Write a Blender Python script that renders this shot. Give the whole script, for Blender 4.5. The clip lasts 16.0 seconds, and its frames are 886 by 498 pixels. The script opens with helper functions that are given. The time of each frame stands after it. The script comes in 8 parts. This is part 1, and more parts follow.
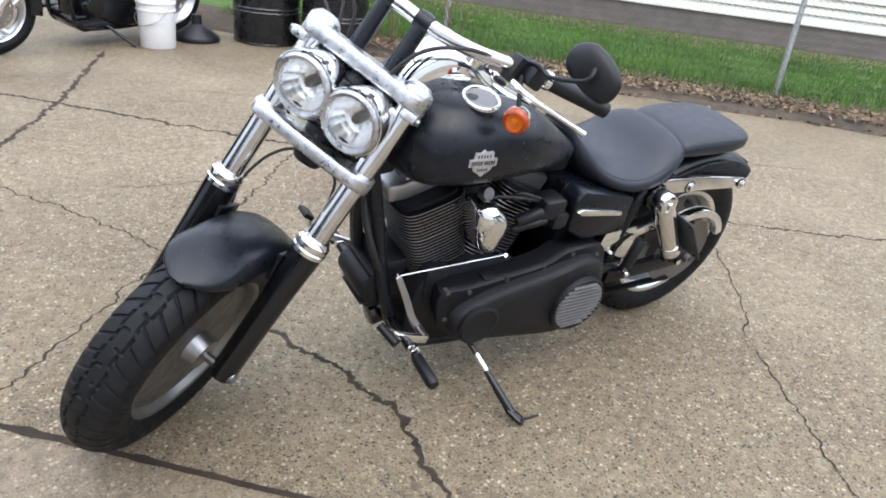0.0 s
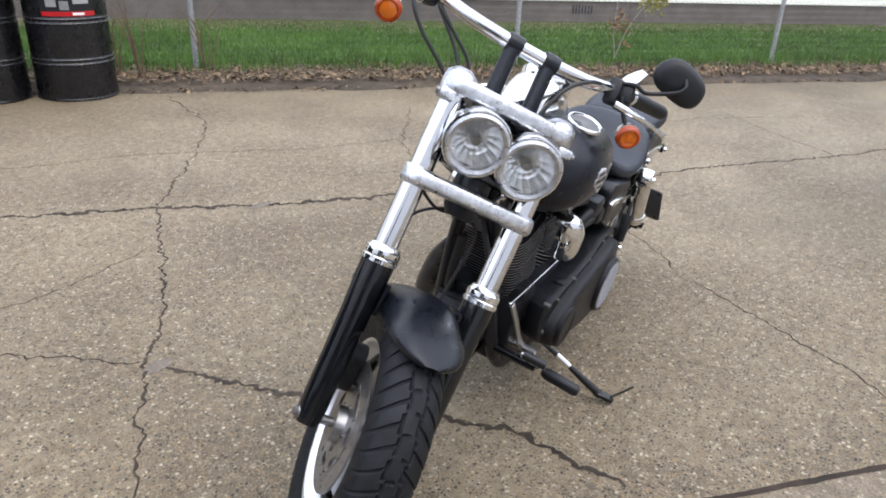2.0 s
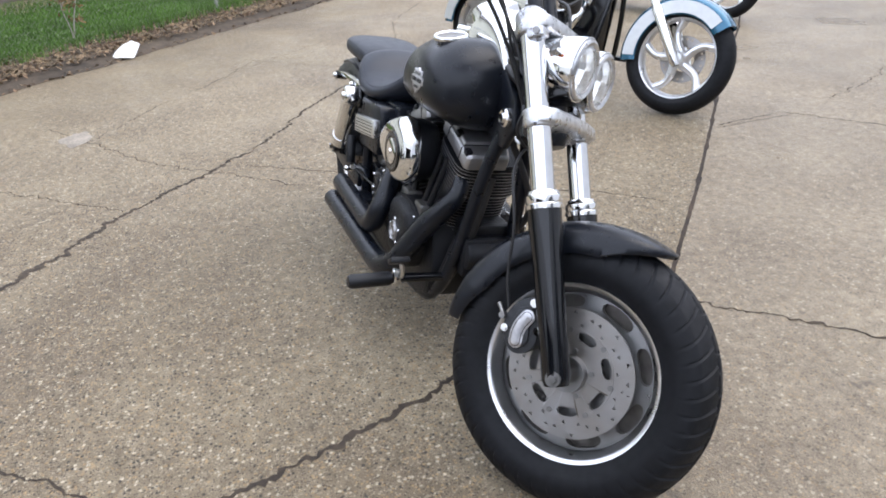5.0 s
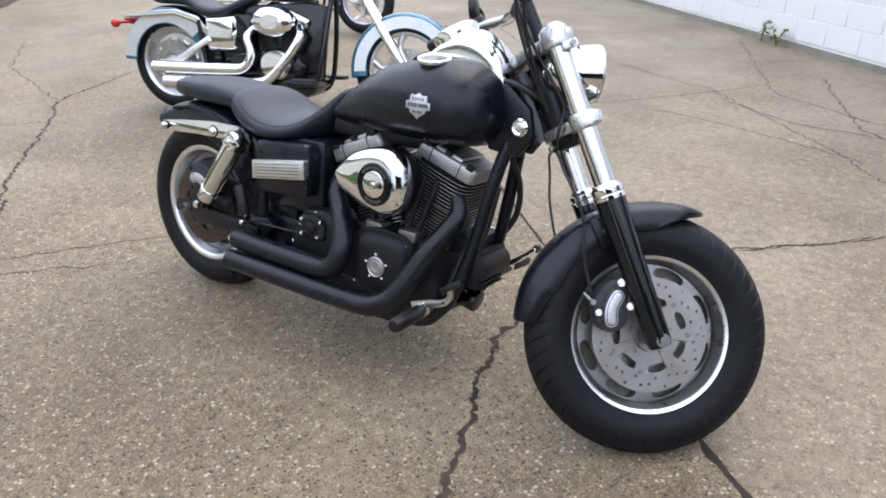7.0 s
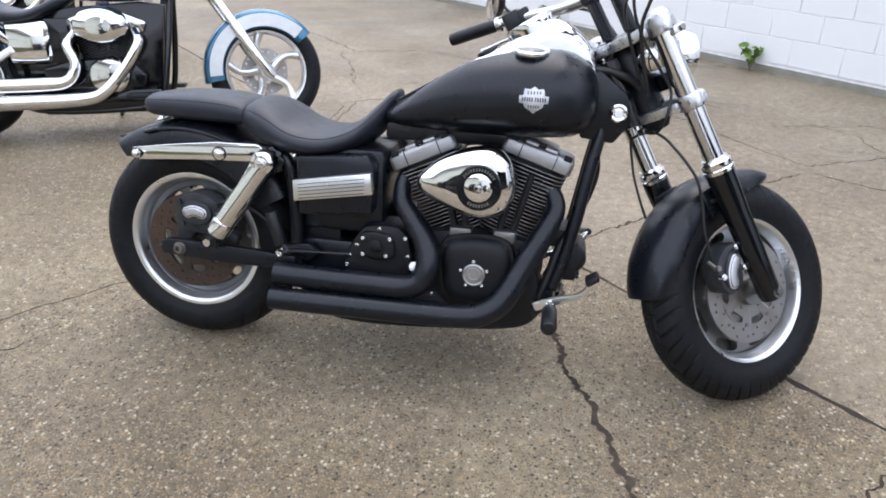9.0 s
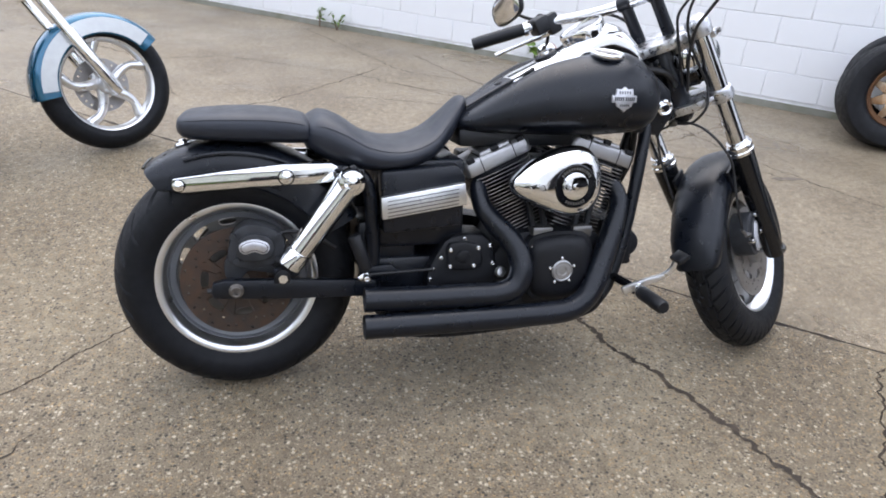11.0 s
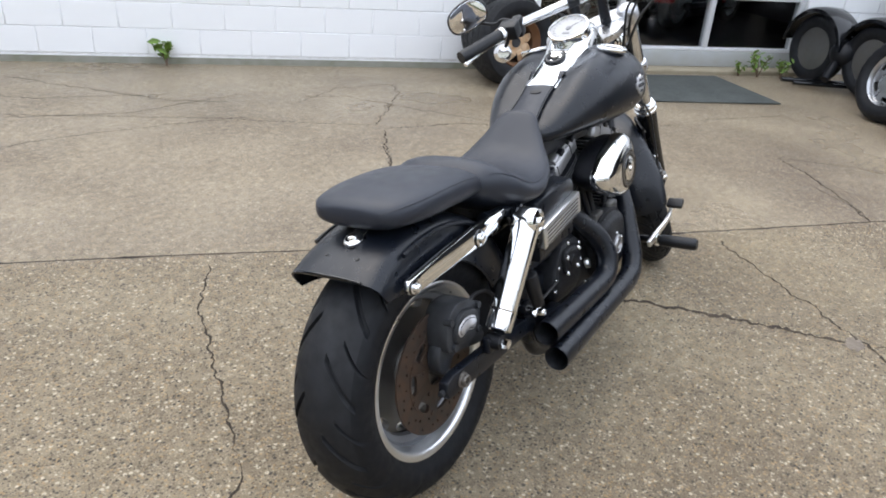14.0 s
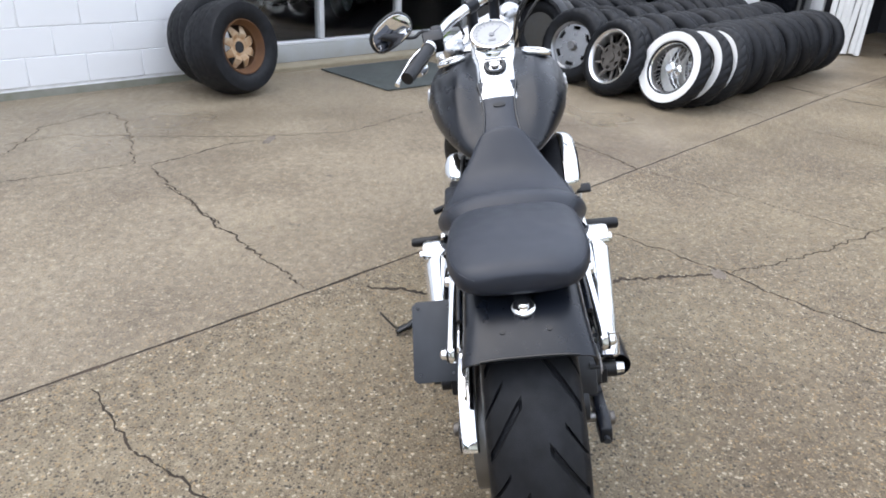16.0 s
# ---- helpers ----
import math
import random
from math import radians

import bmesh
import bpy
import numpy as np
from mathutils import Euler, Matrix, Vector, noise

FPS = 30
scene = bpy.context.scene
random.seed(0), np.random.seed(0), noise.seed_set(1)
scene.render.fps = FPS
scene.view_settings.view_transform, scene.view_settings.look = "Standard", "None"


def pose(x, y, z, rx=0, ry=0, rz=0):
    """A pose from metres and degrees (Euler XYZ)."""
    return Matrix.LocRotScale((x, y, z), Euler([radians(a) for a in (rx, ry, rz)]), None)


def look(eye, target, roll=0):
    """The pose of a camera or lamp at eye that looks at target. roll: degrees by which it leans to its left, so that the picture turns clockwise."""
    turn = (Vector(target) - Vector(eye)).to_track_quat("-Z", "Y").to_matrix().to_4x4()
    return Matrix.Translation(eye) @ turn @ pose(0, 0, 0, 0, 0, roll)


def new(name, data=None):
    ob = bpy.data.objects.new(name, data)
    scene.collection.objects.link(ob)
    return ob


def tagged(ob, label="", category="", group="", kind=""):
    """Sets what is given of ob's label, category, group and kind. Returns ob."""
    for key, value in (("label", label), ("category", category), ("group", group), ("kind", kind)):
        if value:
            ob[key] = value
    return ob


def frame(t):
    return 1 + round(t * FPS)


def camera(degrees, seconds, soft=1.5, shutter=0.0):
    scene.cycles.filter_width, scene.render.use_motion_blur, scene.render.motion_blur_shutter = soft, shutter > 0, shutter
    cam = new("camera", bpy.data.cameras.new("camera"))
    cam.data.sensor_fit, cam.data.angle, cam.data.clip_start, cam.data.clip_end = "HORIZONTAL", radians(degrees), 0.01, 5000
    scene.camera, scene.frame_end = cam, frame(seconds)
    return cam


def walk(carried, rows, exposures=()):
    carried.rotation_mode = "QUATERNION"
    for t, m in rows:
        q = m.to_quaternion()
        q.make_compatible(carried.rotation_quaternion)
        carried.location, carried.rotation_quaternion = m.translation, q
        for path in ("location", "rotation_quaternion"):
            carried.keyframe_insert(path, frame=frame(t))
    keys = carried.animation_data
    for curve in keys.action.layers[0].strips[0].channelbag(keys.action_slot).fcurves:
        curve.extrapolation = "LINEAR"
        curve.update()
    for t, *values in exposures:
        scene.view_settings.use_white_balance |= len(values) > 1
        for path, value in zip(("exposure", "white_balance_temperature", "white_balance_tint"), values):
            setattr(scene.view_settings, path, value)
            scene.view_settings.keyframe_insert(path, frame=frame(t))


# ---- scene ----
cam = camera(64.5, 16.0, soft=1.8)
METRES = 8.5
START = pose(1.909, 1.49, 1.251, 0, 0, 145.2)
ROWS = [
    (0.0, 0.0, 0.0, 0.0, 3.03, -25.98, -6.23),
    (0.5, -0.033, 0.0071, 0.0024, -4.94, -26.93, -3.71),
    (1.0, -0.064, 0.0007, 0.0066, -13.39, -25.78, -3.3),
    (1.5, -0.0893, 0.0089, 0.0045, -19.27, -24.72, -3.01),
    (2.0, -0.1152, 0.0218, 0.0049, -24.96, -24.47, -2.26),
    (2.5, -0.147, 0.029, 0.0066, -33.05, -25.01, -2.4),
    (3.0, -0.1697, 0.0456, 0.0045, -40.09, -25.3, -1.55),
    (3.5, -0.1878, 0.0724, 0.0041, -48.71, -27.16, 0.97),
    (4.0, -0.2116, 0.0946, 0.0059, -58.45, -27.06, 1.36),
    (4.5, -0.2212, 0.1238, 0.0025, -67.16, -27.47, 1.79),
    (7.0, -0.2155, 0.2823, 0.0066, -111.45, -26.72, 1.07),
    (7.5, -0.2058, 0.3081, 0.0057, -116.09, -27.85, -0.22),
    (8.0, -0.1816, 0.3306, 0.0049, -121.53, -28.38, 0.7),
    (8.5, -0.1659, 0.3584, 0.0057, -128.04, -27.71, 0.32),
    (11.0, -0.0418, 0.4373, 0.0018, -158.99, -26.36, -3.94),
    (11.5, -0.0087, 0.4438, 0.001, -163.42, -26.9, -5.23),
    (12.0, 0.0213, 0.453, 0.0027, -170.58, -27.36, -5.89),
    (12.5, 0.0543, 0.4491, 0.0004, -179.3, -28.17, -4.96),
    (13.0, 0.0884, 0.4453, 0.0013, -185.75, -29.04, -4.75),
    (13.5, 0.1201, 0.4427, 0.0054, -194.36, -27.27, -4.81),
    (14.0, 0.1436, 0.4203, 0.0038, -202.17, -25.99, -3.54),
    (14.5, 0.1654, 0.4043, 0.0031, -207.65, -25.64, -4.04),
    (15.0, 0.1932, 0.3916, 0.0066, -216.45, -24.62, -5.27),
    (15.5, 0.2076, 0.3608, 0.0024, -224.92, -24.03, -4.83),
    (16.0, 0.2164, 0.3317, 0.0031, -233.33, -25.19, -2.87),
]
walk(cam, [(t, START @ pose(METRES * x, METRES * y, METRES * z, 90 + pitch, roll, yaw)) for t, x, y, z, yaw, pitch, roll in ROWS],
     [(0.0, 1.54, 6560, 11), (1.0, 1.53, 6570, 12), (1.5, 1.41, 6590, 12), (2.0, 1.26, 6620, 13), (2.5, 1.26, 6630, 13), (3.5, 1.29, 6640, 13), (8.0, 1.31, 6620, 13), (11.5, 1.27, 6640, 13), (13.0, 1.29, 6920, 10), (14.5, 1.32, 6740, 10), (16.0, 1.33, 6620, 11)])

# ---- daylight: overcast sky, soft and wide sun ----
world = bpy.data.worlds.new("overcast_sky")
scene.world = world
world.use_nodes = True
wn = world.node_tree.nodes
wl = world.node_tree.links
sky = wn.new("ShaderNodeTexSky")
sky.sky_type = "NISHITA"
sky.sun_disc = False
sky.sun_elevation = radians(63)
sky.sun_rotation = radians(8)
sky.air_density, sky.dust_density, sky.ozone_density = 1.0, 6.0, 1.0
cloud = wn.new("ShaderNodeMix")
cloud.data_type = "RGBA"
cloud.inputs["Factor"].default_value = 0.86
cloud.inputs["B"].default_value = (8.45, 9.45, 11.35, 1)
wl.new(sky.outputs["Color"], cloud.inputs["A"])
wl.new(cloud.outputs["Result"], wn["Background"].inputs["Color"])
wn["Background"].inputs["Strength"].default_value = 0.10

sun_data = bpy.data.lights.new("sun", "SUN")
sun_data.energy = 0.5
sun_data.angle = radians(60)
sun_data.color = (1.0, 0.97, 0.92)
sun = new("sun", sun_data)
sun.matrix_world = look((0, 0, 20), (-1.5, -10, 0))
scene.view_settings.exposure = 0.0

# ---- materials ----
def material(name, color, rough=0.5, metal=0.0, vary=0.0, scale=30.0, bump=0.0, bump_scale=200.0, rough_vary=0.0, coat=0.0, spec=0.5, island=0.0, stain=None):
    """A principled material with colour variation at two scales, uneven gloss and fine relief."""
    m = bpy.data.materials.new(name)
    m.use_nodes = True
    n, l = m.node_tree.nodes, m.node_tree.links
    b = n["Principled BSDF"]
    b.inputs["Roughness"].default_value = rough
    b.inputs["Metallic"].default_value = metal
    b.inputs["Coat Weight"].default_value = coat
    b.inputs["Coat Roughness"].default_value = 0.08
    b.inputs["Specular IOR Level"].default_value = spec
    b.inputs["Base Color"].default_value = (*color, 1)
    co = n.new("ShaderNodeTexCoord")
    if vary or stain:
        big = n.new("ShaderNodeTexNoise")
        big.inputs["Scale"].default_value = scale / 8
        big.inputs["Detail"].default_value = 4
        fine = n.new("ShaderNodeTexNoise")
        fine.inputs["Scale"].default_value = scale
        fine.inputs["Detail"].default_value = 5
        add = n.new("ShaderNodeMath")
        add.operation = "ADD"
        l.new(co.outputs["Object"], big.inputs["Vector"])
        l.new(co.outputs["Object"], fine.inputs["Vector"])
        l.new(big.outputs["Fac"], add.inputs[0])
        l.new(fine.outputs["Fac"], add.inputs[1])
        fit = n.new("ShaderNodeMapRange")
        fit.inputs["From Min"].default_value, fit.inputs["From Max"].default_value = 0.65, 1.35
        l.new(add.outputs[0], fit.inputs["Value"])
        mix = n.new("ShaderNodeMix")
        mix.data_type = "RGBA"
        mix.inputs["A"].default_value = (*[c * (1 - vary) for c in color], 1)
        mix.inputs["B"].default_value = (*(stain or [min(1, c * (1 + vary)) for c in color]), 1)
        l.new(fit.outputs["Result"], mix.inputs["Factor"])
        out = mix.outputs["Result"]
        if island:
            geo, hsv, rng = n.new("ShaderNodeNewGeometry"), n.new("ShaderNodeHueSaturation"), n.new("ShaderNodeMapRange")
            rng.inputs["To Min"].default_value, rng.inputs["To Max"].default_value = 1 - island, 1 + island
            l.new(geo.outputs["Random Per Island"], rng.inputs["Value"])
            l.new(rng.outputs["Result"], hsv.inputs["Value"])
            l.new(out, hsv.inputs["Color"])
            out = hsv.outputs["Color"]
        l.new(out, b.inputs["Base Color"])
    if rough_vary:
        rn, rr = n.new("ShaderNodeTexNoise"), n.new("ShaderNodeMapRange")
        rn.inputs["Scale"].default_value = scale * 1.5
        rn.inputs["Detail"].default_value = 6
        l.new(co.outputs["Object"], rn.inputs["Vector"])
        rr.inputs["From Min"].default_value, rr.inputs["From Max"].default_value = 0.3, 0.7
        rr.inputs["To Min"].default_value, rr.inputs["To Max"].default_value = max(0, rough - rough_vary), min(1, rough + rough_vary)
        l.new(rn.outputs["Fac"], rr.inputs["Value"])
        l.new(rr.outputs["Result"], b.inputs["Roughness"])
    if bump:
        bn, bp = n.new("ShaderNodeTexNoise"), n.new("ShaderNodeBump")
        bn.inputs["Scale"].default_value = bump_scale
        bn.inputs["Detail"].default_value = 3
        bp.inputs["Strength"].default_value = bump
        bp.inputs["Distance"].default_value = 0.002
        l.new(co.outputs["Object"], bn.inputs["Vector"])
        l.new(bn.outputs["Fac"], bp.inputs["Height"])
        l.new(bp.outputs["Normal"], b.inputs["Normal"])
    return m


SATIN = material("satin_black_paint", (0.0052, 0.0070, 0.0112), 0.31, spec=0.38, vary=0.25, scale=25, rough_vary=0.06, bump=0.05, bump_scale=900)
GLOSS = material("gloss_black_paint", (0.0045, 0.0052, 0.0068), 0.12, vary=0.2, rough_vary=0.05)
VINYL = material("black_vinyl", (0.0110, 0.0145, 0.0235), 0.44, spec=0.5, vary=0.08, scale=20, bump=0.22, bump_scale=800, rough_vary=0.05)
CHROME = material("chrome", (0.86, 0.87, 0.88), 0.05, 1.0, vary=0.06, scale=18, rough_vary=0.03)
ALLOY = material("polished_alloy", (0.80, 0.81, 0.82), 0.32, 1.0, vary=0.07, scale=14, rough_vary=0.06)
RIM = material("cast_alloy_rim", (0.44, 0.445, 0.455), 0.30, 1.0, vary=0.10, scale=9, rough_vary=0.05)
WEB = material("grey_cast_alloy", (0.42, 0.425, 0.435), 0.34, 0.95, vary=0.14, scale=14, rough_vary=0.08, stain=(0.27, 0.265, 0.255))
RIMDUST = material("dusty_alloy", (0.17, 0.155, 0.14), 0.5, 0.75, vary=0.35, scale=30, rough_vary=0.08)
DISC = material("worn_brake_steel", (0.46, 0.46, 0.465), 0.38, 0.9, vary=0.12, scale=12, stain=(0.30, 0.275, 0.25), rough_vary=0.06)
RIMGREY = material("dusty_grey_alloy", (0.29, 0.29, 0.29), 0.40, 0.85, vary=0.30, scale=16, rough_vary=0.10, stain=(0.20, 0.19, 0.175))
DISH = material("satin_grey_alloy", (0.27, 0.28, 0.30), 0.42, 0.45, vary=0.16, scale=14, rough_vary=0.08)
CAST_BLACK = material("dusty_black_casting", (0.026, 0.028, 0.032), 0.5, spec=0.4, vary=0.5, scale=40, bump=0.3, bump_scale=600)
RUST_DISC = material("rusty_brake_steel", (0.092, 0.079, 0.071), 0.55, 0.6, vary=0.4, scale=45, stain=(0.10, 0.06, 0.04))
RUBBER = material("tyre_rubber", (0.0042, 0.0050, 0.0070), 0.56, spec=0.26, vary=0.35, scale=35, bump=0.3, bump_scale=500, rough_vary=0.1)
OLD_RUBBER = material("weathered_rubber", (0.0068, 0.0076, 0.0098), 0.55, spec=0.3, vary=0.5, scale=20, bump=0.3, bump_scale=300, rough_vary=0.12)
PLASTIC = material("black_plastic", (0.0068, 0.0076, 0.0098), 0.42, spec=0.4, vary=0.2, scale=40, bump=0.1, bump_scale=700)
WRINKLE = material("black_wrinkle_paint", (0.0044, 0.0052, 0.0078), 0.40, spec=0.36, vary=0.3, scale=60, bump=0.5, bump_scale=1400)
GREY_CAST = material("grey_powder_coat", (0.36, 0.36, 0.37), 0.36, 0.7, vary=0.15, scale=60, bump=0.2, bump_scale=900)
FIN_EDGE = material("machined_fin_edge", (0.44, 0.44, 0.455), 0.32, 0.8, vary=0.3, scale=90)
AMBER = material("amber_lens", (0.62, 0.135, 0.004), 0.18, vary=0.1, coat=0.4)
AMBER_RING = material("deep_amber_ring", (0.34, 0.042, 0.002), 0.22, vary=0.15, coat=0.4)
RED_LENS = material("red_lens", (0.45, 0.01, 0.015), 0.2, vary=0.1, coat=0.4)
BADGE_GREY = material("badge_silver", (0.55, 0.55, 0.57), 0.3, 0.7, vary=0.2, scale=120)
BADGE_DARK = material("badge_dark", (0.03, 0.03, 0.035), 0.4)
DIAL = material("dial_silver", (0.36, 0.365, 0.37), 0.45, 0.2, vary=0.06, scale=60)
DIAL_INK = material("dial_ink", (0.20, 0.20, 0.21), 0.5)
ROCKER = material("silver_engine_casting", (0.56, 0.56, 0.575), 0.38, 0.85, vary=0.22, scale=35, rough_vary=0.08, bump=0.15, bump_scale=900, stain=(0.40, 0.395, 0.39))
PLATE = material("dull_grey_black_plastic", (0.036, 0.040, 0.047), 0.46, spec=0.4, vary=0.2, scale=18, bump=0.1, bump_scale=600)
MIRROR = material("mirror_glass", (0.9, 0.9, 0.92), 0.01, 1.0)
REFLECTOR = material("lamp_reflector", (0.95, 0.96, 0.97), 0.24, 0.82, vary=0.05, scale=80)
CLAMP = material("brushed_alloy", (0.60, 0.61, 0.63), 0.36, 1.0, vary=0.30, scale=55, rough_vary=0.20, bump=0.25, bump_scale=240)
TUBE_CHROME = material("hard_chrome", (0.70, 0.71, 0.73), 0.09, 1.0, vary=0.08, scale=30, rough_vary=0.03)
HOSE = material("black_hose", (0.014, 0.014, 0.015), 0.5)
STEEL = material("zinc_steel", (0.27, 0.265, 0.26), 0.34, 0.95, vary=0.25, scale=50)

glass_mat = bpy.data.materials.new("clear_glass")
glass_mat.use_nodes = True
gb = glass_mat.node_tree.nodes["Principled BSDF"]
gb.inputs["Transmission Weight"].default_value = 1.0
gb.inputs["Roughness"].default_value = 0.02
gb.inputs["IOR"].default_value = 1.15
gb.inputs["Base Color"].default_value = (0.97, 0.98, 0.98, 1)


# ---- shape helpers: a shape is a pair (verts, faces) ----
def merge(*shapes):
    verts, faces = [], []
    for v, f in shapes:
        k = len(verts)
        verts += v
        faces += [tuple(i + k for i in face) for face in f]
    return verts, faces


def xf(shape, m):
    return [m @ Vector(p) for p in shape[0]], shape[1]


def loft(rings, cap=True, closed=False):
    n = len(rings[0])
    verts = [Vector(p) for r in rings for p in r]
    faces = []
    for i in range(len(rings) if closed else len(rings) - 1):
        a, b = i * n, ((i + 1) % len(rings)) * n
        faces += [(a + j, a + (j + 1) % n, b + (j + 1) % n, b + j) for j in range(n)]
    if cap and not closed:
        faces += [tuple(range(n))[::-1], tuple(range((len(rings) - 1) * n, len(rings) * n))]
    return verts, faces


def lathe(profile, n=32, closed=False, cap=True):
    """Turns (radius, height) pairs round the z axis."""
    rings = [[(r * math.cos(a), r * math.sin(a), z) for a in (2 * math.pi * k / n for k in range(n))] for r, z in profile]
    return loft(rings, cap=cap and not closed, closed=closed)


TO_Y = Matrix.Rotation(radians(-90), 4, "X")   # z axis onto y
TO_X = Matrix.Rotation(radians(90), 4, "Y")    # z axis onto x


def spline(points, steps=6):
    p = [Vector(q) for q in points]
    if len(p) < 3:
        return p
    p = [2 * p[0] - p[1]] + p + [2 * p[-1] - p[-2]]
    out = []
    for i in range(1, len(p) - 2):
        a, b, c, d = p[i - 1:i + 3]
        for k in range(steps):
            t = k / steps
            out.append(0.5 * (2 * b + (c - a) * t + (2 * a - 5 * b + 4 * c - d) * t * t + (3 * b - a - 3 * c + d) * t ** 3))
    return out + [p[-2]]


def tube(points, r, n=10, steps=6, cap=True, smooth=True):
    path = spline(points, steps) if smooth else [Vector(q) for q in points]
    radii = r if isinstance(r, (list, tuple)) else [r, r]
    rings, up = [], None
    for i, p in enumerate(path):
        d = (path[min(i + 1, len(path) - 1)] - path[max(i - 1, 0)]).normalized()
        if up is None:
            up = d.orthogonal().normalized()
        up = (up - d * up.dot(d)).normalized()
        side = d.cross(up)
        f = i / (len(path) - 1) * (len(radii) - 1)
        k = min(int(f), len(radii) - 2)
        rr = radii[k] + (radii[k + 1] - radii[k]) * (f - k)
        rings.append([p + rr * (math.cos(a) * up + math.sin(a) * side) for a in (2 * math.pi * j / n for j in range(n))])
    return loft(rings, cap)


def rod(a, b, r, n=14, r2=None):
    return tube([a, b], [r, r if r2 is None else r2], n, smooth=False)


def box(c, s, m=None):
    x, y, z = (k / 2 for k in s)
    v = [Vector((c[0] + i * x, c[1] + j * y, c[2] + k * z)) for i in (-1, 1) for j in (-1, 1) for k in (-1, 1)]
    f = [(0, 1, 3, 2), (4, 6, 7, 5), (0, 4, 5, 1), (2, 3, 7, 6), (0, 2, 6, 4), (1, 5, 7, 3)]
    return ([m @ p for p in v] if m else v), f


def plate_xz(outline, y0, y1, steps=0):
    """An outline in x and z, given thickness from y0 to y1."""
    pts = [Vector((x, 0, z)) for x, z in outline]
    if steps:
        loop = pts[-1:] + pts + pts[:2]
        smooth = []
        for i in range(1, len(loop) - 2):
            a, b, c, d = loop[i - 1:i + 3]
            for k in range(steps):
                t = k / steps
                smooth.append(0.5 * (2 * b + (c - a) * t + (2 * a - 5 * b + 4 * c - d) * t * t + (3 * b - a - 3 * c + d) * t ** 3))
        pts = smooth
    return loft([[(p.x, y0, p.z) for p in pts], [(p.x, y1, p.z) for p in pts]])


def dome_xz(outline, layers, steps=3):
    """Layers of (y, scale) of a smoothed outline in x and z, scaled about its middle."""
    flat = plate_xz(outline, 0, 1, steps)[0]
    pts = flat[:len(flat) // 2]
    mid = sum(pts, Vector()) / len(pts)
    return loft([[(mid.x + (p.x - mid.x) * s, y, mid.z + (p.z - mid.z) * s) for p in pts] for y, s in layers])


def rounded(w, h_up, h_down, y, z, x, n=24, e=2.5):
    """A rounded section across x: half width w, heights above and below the middle."""
    out = []
    for k in range(n):
        a = 2 * math.pi * k / n
        c, s = math.cos(a), math.sin(a)
        out.append((x, y + w * math.copysign(abs(c) ** (2 / e), c), z + (h_up if s > 0 else h_down) * math.copysign(abs(s) ** (2 / e), s)))
    return out


def hull_x(stations, n=28, e=2.5, mid=0.45, steps=4):
    """A body along x from stations (x, half width, bottom, top), smoothed between them."""
    a = spline([(s[0], s[1], s[2]) for s in stations], steps)
    b = spline([(s[0], s[1], s[3]) for s in stations], steps)
    rings = []
    for p, q in zip(a, b):
        zc = p.z + (q.z - p.z) * mid
        rings.append(rounded(max(0.002, p.y), q.z - zc, zc - p.z, 0, zc, p.x, n, e))
    return loft(rings)


def blade(points, wide, thick, steps=5):
    """A flat bar on edge along points: wide across its run in xz, thick along y."""
    pts = spline([Vector(p) for p in points], steps)
    rings = []
    for k, p in enumerate(pts):
        run = pts[min(k + 1, len(pts) - 1)] - pts[max(k - 1, 0)]
        side = Vector((-run.z, 0, run.x)).normalized()
        f = k / (len(pts) - 1)
        w = (wide[0] + (wide[1] - wide[0]) * f) / 2
        rings.append([p + side * a + Vector((0, b, 0)) for a, b in ((w, thick / 2), (-w, thick / 2), (-w, -thick / 2), (w, -thick / 2))])
    return loft(rings)


def stud(x, y, z, r, s=-1):
    """A domed screw head with a sunk socket, facing s along y."""
    head = lathe([(r * 1.05, 0.0), (r, r * 0.75), (r * 0.8, r * 1.15), (r * 0.45, r * 1.25), (r * 0.40, r * 0.8), (0.0004, r * 0.75)], 14)
    return xf(xf(head, Matrix.Rotation(radians(90 if s < 0 else -90), 4, "X")), Matrix.Translation((x, y, z)))


def ball(c, r, n=14):
    prof = [(max(1e-4, r * math.sin(math.pi * k / n)), -r * math.cos(math.pi * k / n)) for k in range(n + 1)]
    return xf(lathe(prof, n * 2), Matrix.Translation(c))


